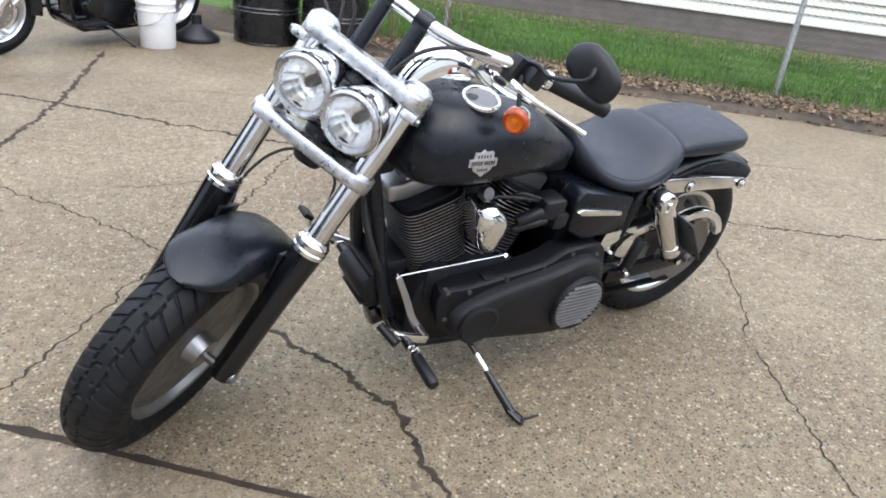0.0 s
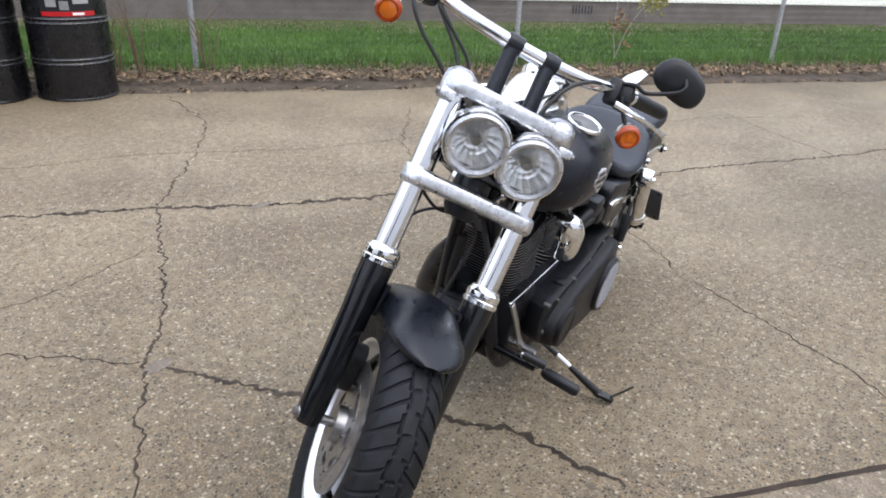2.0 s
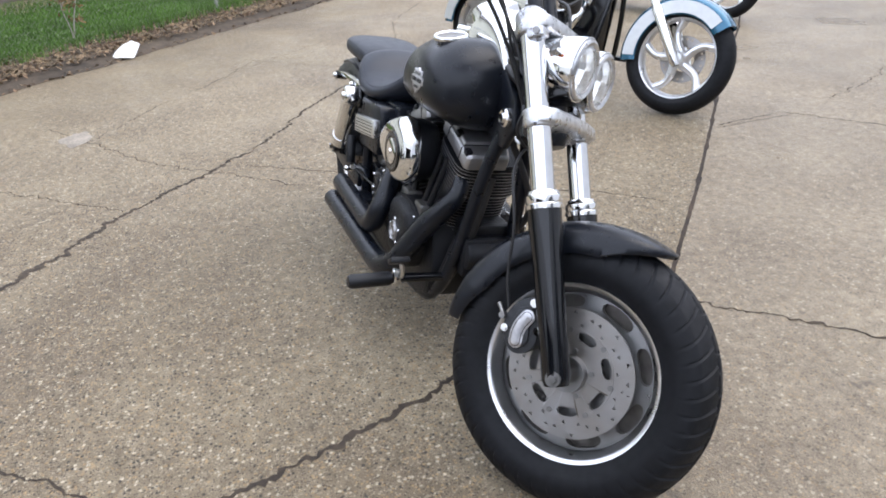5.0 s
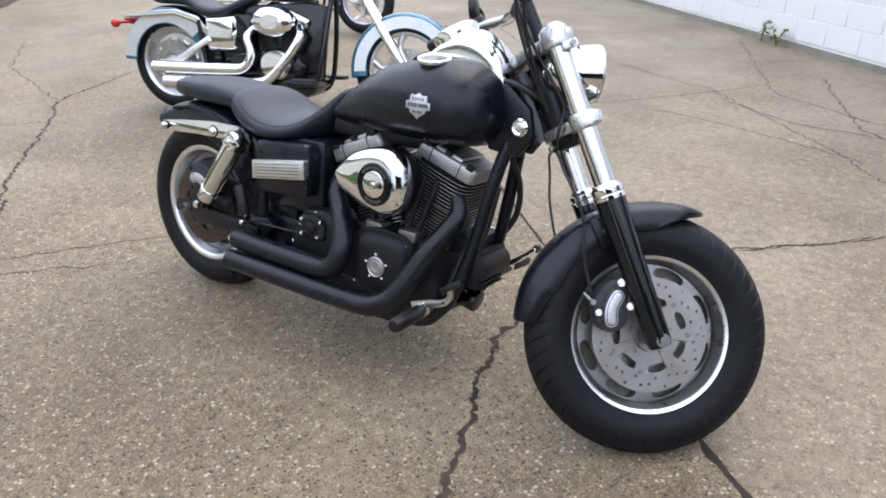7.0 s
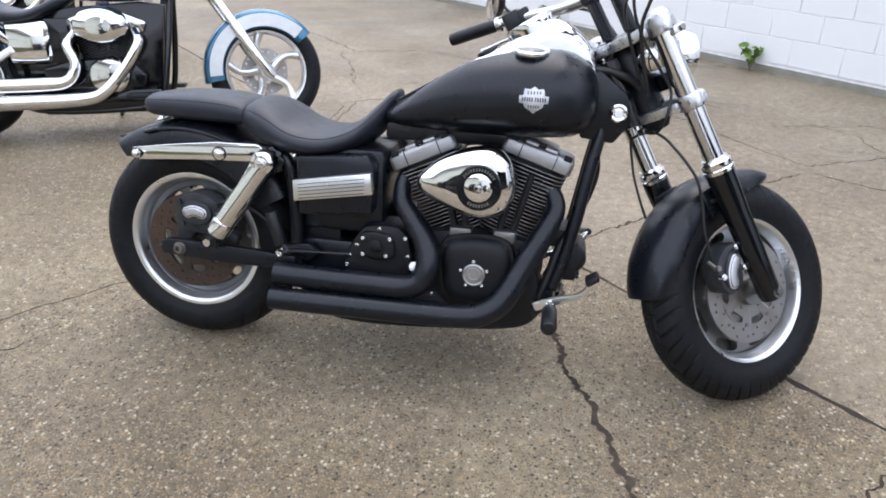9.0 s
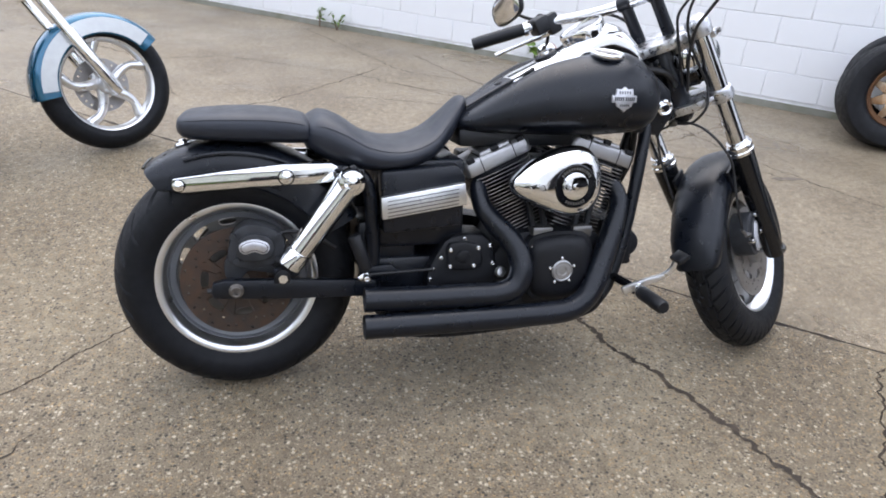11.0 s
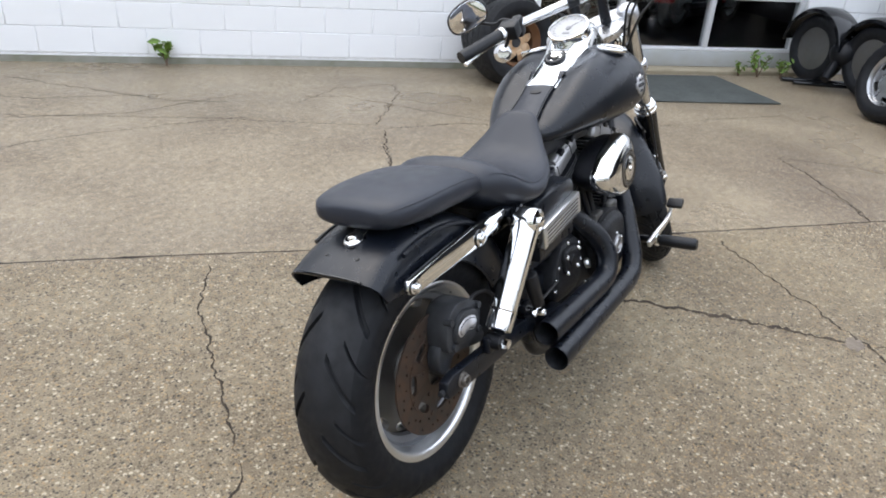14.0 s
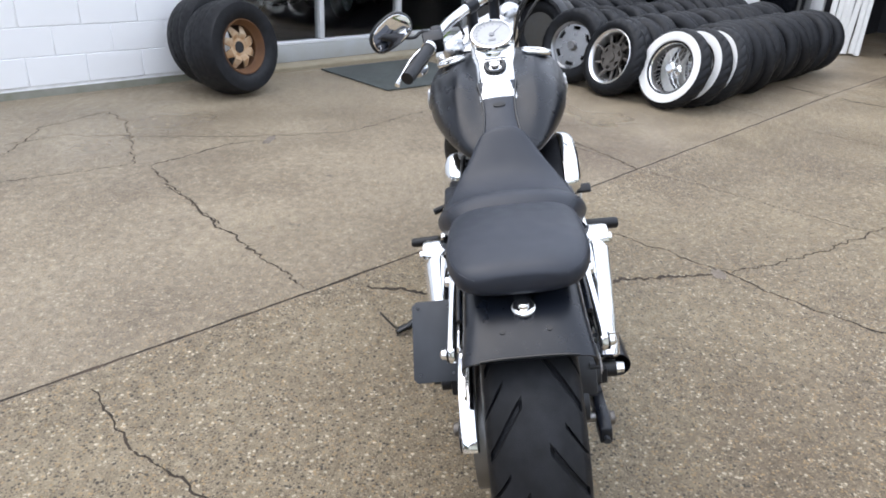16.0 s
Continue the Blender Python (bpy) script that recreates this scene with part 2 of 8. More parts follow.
def polar_plate(r0, r1, y0, y1, na, nr, hole):
    """A round plate across y with the cells for which hole(r, angle) holds cut out."""
    keep = [[not hole(r0 + (r1 - r0) * (j + 0.5) / nr, 2 * math.pi * (i + 0.5) / na) for j in range(nr)] for i in range(na)]
    verts, faces = [], []
    for y in (y0, y1):
        for i in range(na):
            for j in range(nr + 1):
                r, a = r0 + (r1 - r0) * j / nr, 2 * math.pi * i / na
                verts.append(Vector((r * math.cos(a), y, r * math.sin(a))))
    idx = lambda s, i, j: s * na * (nr + 1) + (i % na) * (nr + 1) + j
    for i in range(na):
        for j in range(nr):
            if not keep[i][j]:
                continue
            for s in (0, 1):
                faces.append((idx(s, i, j), idx(s, i, j + 1), idx(s, i + 1, j + 1), idx(s, i + 1, j)))
            if not keep[i - 1][j]:
                faces.append((idx(0, i, j), idx(1, i, j), idx(1, i, j + 1), idx(0, i, j + 1)))
            if not keep[(i + 1) % na][j]:
                faces.append((idx(0, i + 1, j), idx(1, i + 1, j), idx(1, i + 1, j + 1), idx(0, i + 1, j + 1)))
            if j == 0 or not keep[i][j - 1]:
                faces.append((idx(0, i, j), idx(1, i, j), idx(1, i + 1, j), idx(0, i + 1, j)))
            if j == nr - 1 or not keep[i][j + 1]:
                faces.append((idx(0, i, j + 1), idx(1, i, j + 1), idx(1, i + 1, j + 1), idx(0, i + 1, j + 1)))
    return verts, faces


def mesh_of(name, shape, mat, bevel=0.0, sharp=38, segs=2):
    bm = bmesh.new()
    vs = [bm.verts.new(p) for p in shape[0]]
    for f in shape[1]:
        try:
            bm.faces.new([vs[i] for i in f])
        except ValueError:
            pass
    bmesh.ops.remove_doubles(bm, verts=bm.verts, dist=2e-5)
    bmesh.ops.recalc_face_normals(bm, faces=bm.faces)
    if bevel:
        edges = [e for e in bm.edges if len(e.link_faces) == 2 and e.calc_face_angle(0) > radians(40)]
        bmesh.ops.bevel(bm, geom=edges, offset=bevel, segments=segs, profile=0.5, affect="EDGES", clamp_overlap=True)
    me = bpy.data.meshes.new(name)
    bm.to_mesh(me)
    bm.free()
    me.materials.append(mat)
    me.shade_smooth()
    me.set_sharp_from_angle(angle=radians(sharp))
    return me


def part(name, shape, mat, parent, label="", bevel=0.0, sharp=38, segs=2):
    ob = new(name, mesh_of(name, shape, mat, bevel, sharp, segs))
    ob.parent = parent
    if label:
        ob["label"] = label
    return ob


def thing(name, m, label, category, group="", kind=""):
    ob = new(name)
    ob.empty_display_size = 0.1
    ob.matrix_basis = m
    return tagged(ob, label, category, group, kind)


def solid(name, shape, mat, m, label, category, group="", kind="", bevel=0.0, sharp=38):
    ob = new(name, mesh_of(name, shape, mat, bevel, sharp))
    ob.matrix_basis = m
    return tagged(ob, label, category, group, kind)


# the lot runs along the building: v along it, n from the fence towards it
def lot(v, n, z=0.0, turn=0.0):
    return pose(0, 0, 0, 0, 0, -44.5) @ pose(v, n, z, 0, 0, turn)

# ---- materials of the place ----
def concrete_material():
    m = bpy.data.materials.new("exposed_aggregate_concrete")
    m.use_nodes = True
    n, l = m.node_tree.nodes, m.node_tree.links
    b = n["Principled BSDF"]
    co = n.new("ShaderNodeTexCoord")
    def noise_tex(scale, detail=5, rough=0.55):
        t = n.new("ShaderNodeTexNoise")
        t.inputs["Scale"].default_value, t.inputs["Detail"].default_value, t.inputs["Roughness"].default_value = scale, detail, rough
        l.new(co.outputs["Object"], t.inputs["Vector"])
        return t.outputs["Fac"]
    def ramp(src, lo, hi):
        r = n.new("ShaderNodeMapRange")
        r.inputs["From Min"].default_value, r.inputs["From Max"].default_value = lo, hi
        l.new(src, r.inputs["Value"])
        return r.outputs["Result"]
    def mixed(a, c, fac, blend="MIX"):
        x = n.new("ShaderNodeMix")
        x.data_type, x.blend_type = "RGBA", blend
        for key, val in (("A", a), ("B", c)):
            if isinstance(val, tuple):
                x.inputs[key].default_value = (*val, 1)
            else:
                l.new(val, x.inputs[key])
        if isinstance(fac, float):
            x.inputs["Factor"].default_value = fac
        else:
            l.new(fac, x.inputs["Factor"])
        return x.outputs["Result"]
    base = mixed((0.218, 0.169, 0.108), (0.377, 0.306, 0.202), ramp(noise_tex(1.3, 6), 0.3, 0.7))
    base = mixed(base, (0.172, 0.129, 0.083), ramp(noise_tex(0.45, 4), 0.52, 0.72))
    # the slab on the building's side was floated smoother: fewer stones show, its paste is greyer
    toward = n.new("ShaderNodeVectorMath")
    toward.operation = "DOT_PRODUCT"
    toward.inputs[1].default_value = (0.688, 0.725, 0.0)
    l.new(co.outputs["Object"], toward.inputs[0])
    smooth = ramp(toward.outputs["Value"], 1.26, 1.29)
    stones = n.new("ShaderNodeMapRange")
    stones.inputs["To Min"].default_value, stones.inputs["To Max"].default_value = 1.0, 0.55
    l.new(smooth, stones.inputs["Value"])
    base = mixed(base, mixed(base, (0.95, 0.96, 1.01), 1.0, "MULTIPLY"), smooth)
    # towards the fence the concrete turns darker and browner, with fewer stones showing
    fence_side = n.new("ShaderNodeVectorMath")
    fence_side.operation = "DOT_PRODUCT"
    fence_side.inputs[1].default_value = (-0.701, -0.713, 0.0)
    l.new(co.outputs["Object"], fence_side.inputs[0])
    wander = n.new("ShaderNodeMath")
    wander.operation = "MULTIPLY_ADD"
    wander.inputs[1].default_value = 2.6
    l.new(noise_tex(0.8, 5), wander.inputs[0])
    l.new(fence_side.outputs["Value"], wander.inputs[2])
    fence_tone = ramp(wander.outputs[0], 3.3, 4.9)
    base = mixed(base, mixed(base, (0.76, 0.73, 0.66), 1.0, "MULTIPLY"), fence_tone)
    bare = n.new("ShaderNodeMath")
    bare.operation = "MULTIPLY_ADD"
    bare.inputs[1].default_value = -0.55
    l.new(fence_tone, bare.inputs[0])
    l.new(stones.outputs["Result"], bare.inputs[2])
    bare.use_clamp = True
    # stones in the paste, pale and dark, at two sizes
    height = None
    for scale, lo, hi, colour, amount in ((165, 0.62, 0.74, (0.50, 0.415, 0.30), 0.9), (82, 0.84, 0.88, (0.68, 0.59, 0.44), 0.9), (175, 0.66, 0.74, (0.060, 0.047, 0.034), 0.9), (95, 0.83, 0.87, (0.045, 0.036, 0.027), 0.95), (110, 0.74, 0.80, (0.44, 0.30, 0.155), 0.85)):
        v = n.new("ShaderNodeTexVoronoi")
        v.inputs["Scale"].default_value = scale
        l.new(co.outputs["Object"], v.inputs["Vector"])
        sep = n.new("ShaderNodeSeparateColor")
        l.new(v.outputs["Color"], sep.inputs["Color"])
        pick = ramp(sep.outputs["Green" if scale in (175, 95) else "Red"], lo, hi)
        shape = n.new("ShaderNodeMapRange")
        shape.inputs["From Min"].default_value, shape.inputs["From Max"].default_value = 0.52, 0.34
        l.new(v.outputs["Distance"], shape.inputs["Value"])
        mul = n.new("ShaderNodeMath")
        mul.operation = "MULTIPLY"
        l.new(pick, mul.inputs[0])
        l.new(shape.outputs["Result"], mul.inputs[1])
        mul2 = n.new("ShaderNodeMath")
        mul2.operation = "MULTIPLY"
        l.new(mul.outputs[0], mul2.inputs[0])
        keep = n.new("ShaderNodeMath")
        keep.operation = "MULTIPLY"
        keep.inputs[1].default_value = amount
        l.new(bare.outputs[0], keep.inputs[0])
        l.new(keep.outputs[0], mul2.inputs[1])
        base = mixed(base, colour, mul2.outputs[0])
        height = mul.outputs[0] if height is None else height
    base = mixed(base, mixed((0.62, 0.60, 0.57), (1.30, 1.30, 1.30), ramp(noise_tex(24, 5, 0.7), 0.35, 0.65)), 0.7, "MULTIPLY")
    grit = ramp(noise_tex(320, 2), 0.30, 0.70)
    base = mixed(base, mixed((0.52, 0.52, 0.52), (1.42, 1.42, 1.42), grit), 0.75, "MULTIPLY")
    spots = ramp(noise_tex(7, 3), 0.70, 0.76)
    base = mixed(base, (0.12, 0.095, 0.07), spots)
    l.new(base, b.inputs["Base Color"])
    damp = ramp(noise_tex(0.7, 5), 0.42, 0.66)
    rr = n.new("ShaderNodeMapRange")
    rr.inputs["To Min"].default_value, rr.inputs["To Max"].default_value = 0.58, 0.30
    l.new(damp, rr.inputs["Value"])
    gloss = n.new("ShaderNodeMath")
    gloss.operation = "MULTIPLY_ADD"
    gloss.inputs[1].default_value = -0.06
    l.new(smooth, gloss.inputs[0])
    l.new(rr.outputs["Result"], gloss.inputs[2])
    l.new(gloss.outputs[0], b.inputs["Roughness"])
    bump = n.new("ShaderNodeBump")
    bump.inputs["Strength"].default_value, bump.inputs["Distance"].default_value = 0.9, 0.004
    hsum = n.new("ShaderNodeMath")
    l.new(grit, hsum.inputs[0])
    l.new(height, hsum.inputs[1])
    relief = n.new("ShaderNodeMath")
    relief.operation = "MULTIPLY"
    l.new(hsum.outputs[0], relief.inputs[0])
    l.new(stones.outputs["Result"], relief.inputs[1])
    l.new(relief.outputs[0], bump.inputs["Height"])
    l.new(bump.outputs["Normal"], b.inputs["Normal"])
    return m


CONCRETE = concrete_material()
CRACK_EDGE = material("crumbled_crack_edge", (0.15, 0.115, 0.075), 0.9, vary=0.5, scale=90, bump=0.8, bump_scale=250)
# flat ribbons: the shade inside a crack joins its dirt in one dark colour
CRACK = material("crack_dirt_and_shade", (0.018, 0.013, 0.009), 0.9, vary=0.6, scale=34, stain=(0.072, 0.052, 0.035))
JOINT_DIRT = material("joint_dirt", (0.017, 0.011, 0.007), 0.9, vary=0.6, scale=20, stain=(0.060, 0.040, 0.026))
MOSS = material("crack_moss", (0.045, 0.06, 0.02), 0.9, vary=0.5, scale=90)
SOIL = material("soil", (0.050, 0.037, 0.025), 0.95, vary=0.5, scale=14, bump=0.8, bump_scale=60, stain=(0.095, 0.070, 0.046))
TURF = material("turf", (0.056, 0.114, 0.015), 0.9, vary=0.5, scale=10, bump=0.8, bump_scale=60)
BLADE = material("grass_blades", (0.068, 0.148, 0.017), 0.7, vary=0.45, scale=5, island=0.28)
LEAF = material("dead_leaves", (0.16, 0.085, 0.045), 0.8, vary=0.5, scale=9, island=0.75, stain=(0.24, 0.17, 0.10))
GREEN_LEAF = material("green_leaves", (0.13, 0.22, 0.035), 0.55, vary=0.3, scale=30, island=0.35)
TWIG = material("twigs", (0.15, 0.10, 0.065), 0.9, vary=0.4, scale=40)
BLOCK = material("white_painted_block", (0.90, 0.91, 0.92), 0.55, vary=0.02, scale=8, bump=0.3, bump_scale=160, stain=(0.86, 0.87, 0.88))
MORTAR = material("painted_mortar", (0.85, 0.86, 0.87), 0.8, vary=0.15, scale=20)
FOOTING = material("weathered_footing", (0.44, 0.43, 0.38), 0.9, vary=0.4, scale=9, stain=(0.16, 0.16, 0.11), bump=0.6, bump_scale=80)
SIDING = material("cream_siding", (0.74, 0.74, 0.66), 0.55, vary=0.05, scale=6)
FOUND = material("grey_foundation", (0.135, 0.118, 0.102), 0.9, vary=0.25, scale=5, bump=0.4, bump_scale=60)
GALV = material("galvanised_steel", (0.46, 0.47, 0.48), 0.45, 0.7, vary=0.2, scale=40)
WIRE = material("fence_wire", (0.15, 0.15, 0.15), 0.5, 0.6, vary=0.2, scale=40)
DRUM = material("black_drum_paint", (0.007, 0.007, 0.008), 0.28, vary=0.3, scale=14, rough_vary=0.1)
BUCKET = material("white_bucket_plastic", (0.78, 0.78, 0.77), 0.4, vary=0.05, scale=20)
WHITE_FRAME = material("white_door_frame", (0.72, 0.73, 0.74), 0.4, 0.2, vary=0.06, scale=20)
PAPER = material("white_paper", (0.82, 0.82, 0.80), 0.8, vary=0.05, scale=30)
MAT = material("grey_green_rubber_mat", (0.055, 0.062, 0.058), 0.85, vary=0.3, scale=30, bump=0.5, bump_scale=200)
RUSTY = material("rusty_wheel", (0.30, 0.135, 0.045), 0.75, vary=0.5, scale=16, stain=(0.10, 0.045, 0.02), bump=0.4, bump_scale=120)
RUST_WHITE = material("rust_streaked_white", (0.80, 0.68, 0.50), 0.7, vary=0.3, scale=22, stain=(0.38, 0.2, 0.08))
# near-black walls: the gloom indoors is put into the colour
ROOM = material("indoor_gloom_black", (0.025, 0.025, 0.03), 0.7, vary=0.3, scale=3)
TARP = material("olive_plastic", (0.060, 0.064, 0.045), 0.5, vary=0.2, scale=8)
SHINGLE = material("roof_shingles", (0.11, 0.10, 0.095), 0.9, vary=0.3, scale=20)

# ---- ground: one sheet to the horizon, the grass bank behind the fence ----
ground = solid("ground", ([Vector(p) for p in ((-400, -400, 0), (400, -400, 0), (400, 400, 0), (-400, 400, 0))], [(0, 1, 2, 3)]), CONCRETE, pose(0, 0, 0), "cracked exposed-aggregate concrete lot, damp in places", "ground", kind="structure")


def ribbon(points, width, seed, jag=0.018, rough=0.55):
    """An uneven flat band along points in x and y."""
    rnd = random.Random(seed)
    path = []
    for a, b in zip(points, points[1:]):
        a, b = Vector((*a, 0)), Vector((*b, 0))
        k = max(2, int((b - a).length / 0.013))
        side = (b - a).normalized().cross(Vector((0, 0, 1)))
        for i in range(k):
            f = i / k
            wob = jag * (noise.noise((a + (b - a) * f) * 9 + Vector((seed, 0, 0))) + 0.6 * noise.noise((a + (b - a) * f) * 28 + Vector((0, seed, 0))) + 0.35 * noise.noise((a + (b - a) * f) * 80))
            path.append(a + (b - a) * f + side * wob)
    path.append(Vector((*points[-1], 0)))
    verts, faces = [], []
    for i, p in enumerate(path):
        d = (path[min(i + 1, len(path) - 1)] - path[max(i - 1, 0)]).normalized()
        side = d.cross(Vector((0, 0, 1)))
        taper = min(1, (i + 0.4) / 7, (len(path) - i - 0.6) / 7)
        chip = 1 + 2.4 * max(0.0, noise.noise(p * 10 + Vector((seed * 3, 0, 0))) - 0.12)
        w0 = 0.46 * width * taper * chip * (1 + rough * rnd.uniform(-0.9, 1.1))
        chip = 1 + 2.4 * max(0.0, noise.noise(p * 10 + Vector((0, seed * 3, 7))) - 0.12)
        w1 = 0.46 * width * taper * chip * (1 + rough * rnd.uniform(-0.9, 1.1))
        e0, e1 = w0 * rnd.uniform(1.0, 1.3), w1 * rnd.uniform(1.0, 1.3)
        verts += [p + side * e0 + Vector((0, 0, 0.0010)), p + side * w0 + Vector((0, 0, 0.0014)), p - side * w1 + Vector((0, 0, 0.0014)), p - side * e1 + Vector((0, 0, 0.0010))]
        if i:
            k = 4 * i
            faces += [(k - 4, k - 3, k + 1, k), (k - 3, k - 2, k + 2, k + 1), (k - 2, k - 1, k + 3, k + 2)]
    return verts, faces


def crumbled(ob):
    """The outer bands of a crack show broken concrete, the middle dirt and painted shade."""
    ob.data.materials.append(CRACK_EDGE)
    for f in ob.data.polygons:
        f.material_index = int(f.index % 3 != 1)


CRACKS = [
    # long crack on the fence's side
    ([(3.4, -4.75), (2.2, -3.6), (1.12, -2.57), (0.53, -2.0), (0.18, -1.60), (-0.55, -1.0), (-1.16, -0.37)], 0.017, 0.03),
    ([(-1.16, -0.37), (-1.36, -0.22), (-1.56, -0.08), (-1.83, 0.07), (-2.02, 0.23), (-2.7, 0.80), (-3.2, 1.14), (-3.61, 2.09)], 0.011, 0.03),
    ([(-3.2, 1.14), (-4.74, 1.6), (-6.0, 2.4)], 0.005, 0.03),
    # crack under the front wheel
    ([(1.44, -0.93), (1.36, -0.66), (1.27, -0.30), (1.15, -0.05), (1.10, 0.20), (1.12, 0.40), (1.14, 0.65)], 0.0125, 0.025),
    ([(-1.15, -3.92), (-0.78, -3.05), (-0.22, -2.55), (0.53, -2.0), (0.90, -1.50), (1.22, -1.12), (1.44, -0.93), (1.70, -0.62), (2.05, -0.25)], 0.006, 0.03),
    ([(0.82, -3.22), (0.02, -2.80), (-0.71, -2.06), (-1.5, -1.6)], 0.0035, 0.03),
    ([(1.54, -1.65), (1.21, -1.61), (0.85, -1.65)], 0.003, 0.02),
    ([(-0.22, 0.37), (-0.49, 0.12), (-0.64, -0.06), (-0.95, -0.45)], 0.004, 0.02),
    ([(0.48, 1.28), (0.22, 1.04), (0.04, 0.79), (-0.22, 0.37)], 0.0045, 0.02),
    ([(1.09, 0.75), (1.45, 1.09), (1.9, 1.50), (2.33, 1.85)], 0.006, 0.03),
    ([(2.33, 1.85), (2.81, 1.56), (2.95, 1.35)], 0.006, 0.02),
    ([(1.96, 2.43), (2.36, 1.94), (3.15, 2.34), (3.35, 2.56), (2.9, 2.75), (2.32, 2.65)], 0.004, 0.03),
    ([(2.53, 2.78), (2.78, 2.56), (2.94, 1.63), (3.18, 0.94), (3.9, 0.43)], 0.0035, 0.03),
    ([(3.16, -0.52), (2.92, -0.79), (2.77, -0.86), (2.42, -1.31), (1.94, -1.87)], 0.004, 0.02),
    ([(1.44, -0.94), (1.62, -1.30), (1.84, -1.64), (2.09, -1.95)], 0.0045, 0.03),
    ([(-0.18, 4.36), (0.82, 3.80), (1.74, 2.78), (2.04, 2.32)], 0.004, 0.03),
    ([(0.52, 5.92), (1.22, 3.93), (1.96, 3.41)], 0.004, 0.03),
    ([(0.9, 3.6), (1.5, 3.2), (2.3, 3.1)], 0.003, 0.03),
    ([(5.67, -2.86), (5.14, -3.10), (4.91, -3.47), (4.2, -5.2)], 0.010, 0.012),
    ([(1.12, -4.42), (1.35, -3.72), (1.55, -3.11), (1.73, -2.68), (1.875, -2.38), (2.0, -2.1)], 0.022, 0.02),
    ([(-2.2, -1.5), (-1.2, -0.9), (-0.5, -0.2)], 0.003, 0.03),
    ([(-0.55, -1.0), (-1.2, -1.7), (-2.1, -2.2)], 0.003, 0.03),
    ([(1.6, 1.22), (2.09, 1.68)], 0.003, 0.02),
    ([(4.8, -1.9), (4.0, -2.3), (3.2, -3.2)], 0.003, 0.03),
    ([(-3.66, -0.13), (-3.08, 0.42), (-2.70, 0.85)], 0.004, 0.03),
    ([(-3.30, -0.11), (-4.17, 0.82)], 0.003, 0.03),
    ([(-2.69, -0.58), (-3.08, -0.30), (-3.53, -0.03)], 0.003, 0.03),
    ([(-1.72, -1.28), (-2.02, -1.08), (-2.50, -0.78)], 0.003, 0.03),
    ([(-1.90, 5.43), (-1.15, 4.66), (-0.80, 4.22), (-0.18, 4.36)], 0.005, 0.03),
    ([(-0.90, 4.18), (-0.62, 3.60), (-0.43, 3.06)], 0.004, 0.03),
    ([(1.44, 4.60), (1.62, 3.95), (1.83, 3.30), (2.11, 2.97)], 0.005, 0.03),
    ([(1.05, 4.03), (0.60, 3.45), (0.14, 2.95), (-0.42, 2.60)], 0.005, 0.03),
    ([(-0.36, 2.57), (-0.34, 2.08)], 0.005, 0.02),
    ([(3.58, -0.28), (3.30, -0.54), (2.95, -0.76), (2.77, -0.86)], 0.007, 0.02),
    ([(3.57, -0.27), (3.72, -0.70), (3.85, -1.15)], 0.004, 0.02),
    ([(4.08, 0.39), (4.81, -0.12)], 0.004, 0.02),
    ([(-0.30, 2.10), (-0.31, 2.68)], 0.004, 0.02),
    ([(5.62, -2.76), (5.48, -2.95), (5.29, -3.14), (5.06, -3.27), (4.90, -3.46)], 0.012, 0.02),
    ([(0.60, 3.08), (0.90, 3.04), (1.50, 2.83), (1.95, 2.62)], 0.003, 0.02),
]
def slab_joint(points):
    """A straight joint where one slab stands a little proud: a low ramp, a dark broken edge and dirt at its foot."""
    rnd = random.Random(40)
    verts, mats, faces, n = [], [], [], 0
    for a, b in zip(points, points[1:]):
        a, b = Vector((*a, 0)), Vector((*b, 0))
        d = (b - a).normalized()
        side = d.cross(Vector((0, 0, 1)))
        count = max(2, int((b - a).length / 0.03))
        for i in range(count + (b == Vector((*points[-1], 0)))):
            p = a + (b - a) * (i / count) + side * 0.004 * (noise.noise((a + (b - a) * i / count) * 6) + 0.5 * noise.noise((a + (b - a) * i / count) * 30))
            chip = max(0.0, noise.noise(p * 9 + Vector((5, 0, 0))) - 0.1)
            back, foot = 0.006 + 0.030 * chip * rnd.uniform(0.2, 1.0), 0.003 + 0.014 * chip * rnd.uniform(0.2, 1.2) + rnd.uniform(0, 0.003)
            verts += [p - side * 0.12 + Vector((0, 0, 0.0004)), p - side * (back + 0.004 + 0.010 * chip) + Vector((0, 0, 0.0046)), p - side * back + Vector((0, 0, 0.0036)), p + side * 0.001 + Vector((0, 0, 0.0016)), p + side * (foot + 0.005) + Vector((0, 0, 0.0009))]
            if n:
                k = 5 * n
                faces += [(k - 5 + q, k - 4 + q, k + 1 + q, k + q) for q in range(4)]
            n += 1
    ob = solid("slab_joint", (verts, faces), CONCRETE, pose(0, 0, 0), "stepped joint between two concrete slabs, dark dirt along it", "joint", kind="structure", sharp=20)
    ob.data.materials.append(JOINT_DIRT)
    for f in ob.data.polygons:
        f.material_index = int(f.index % 4 > 1)


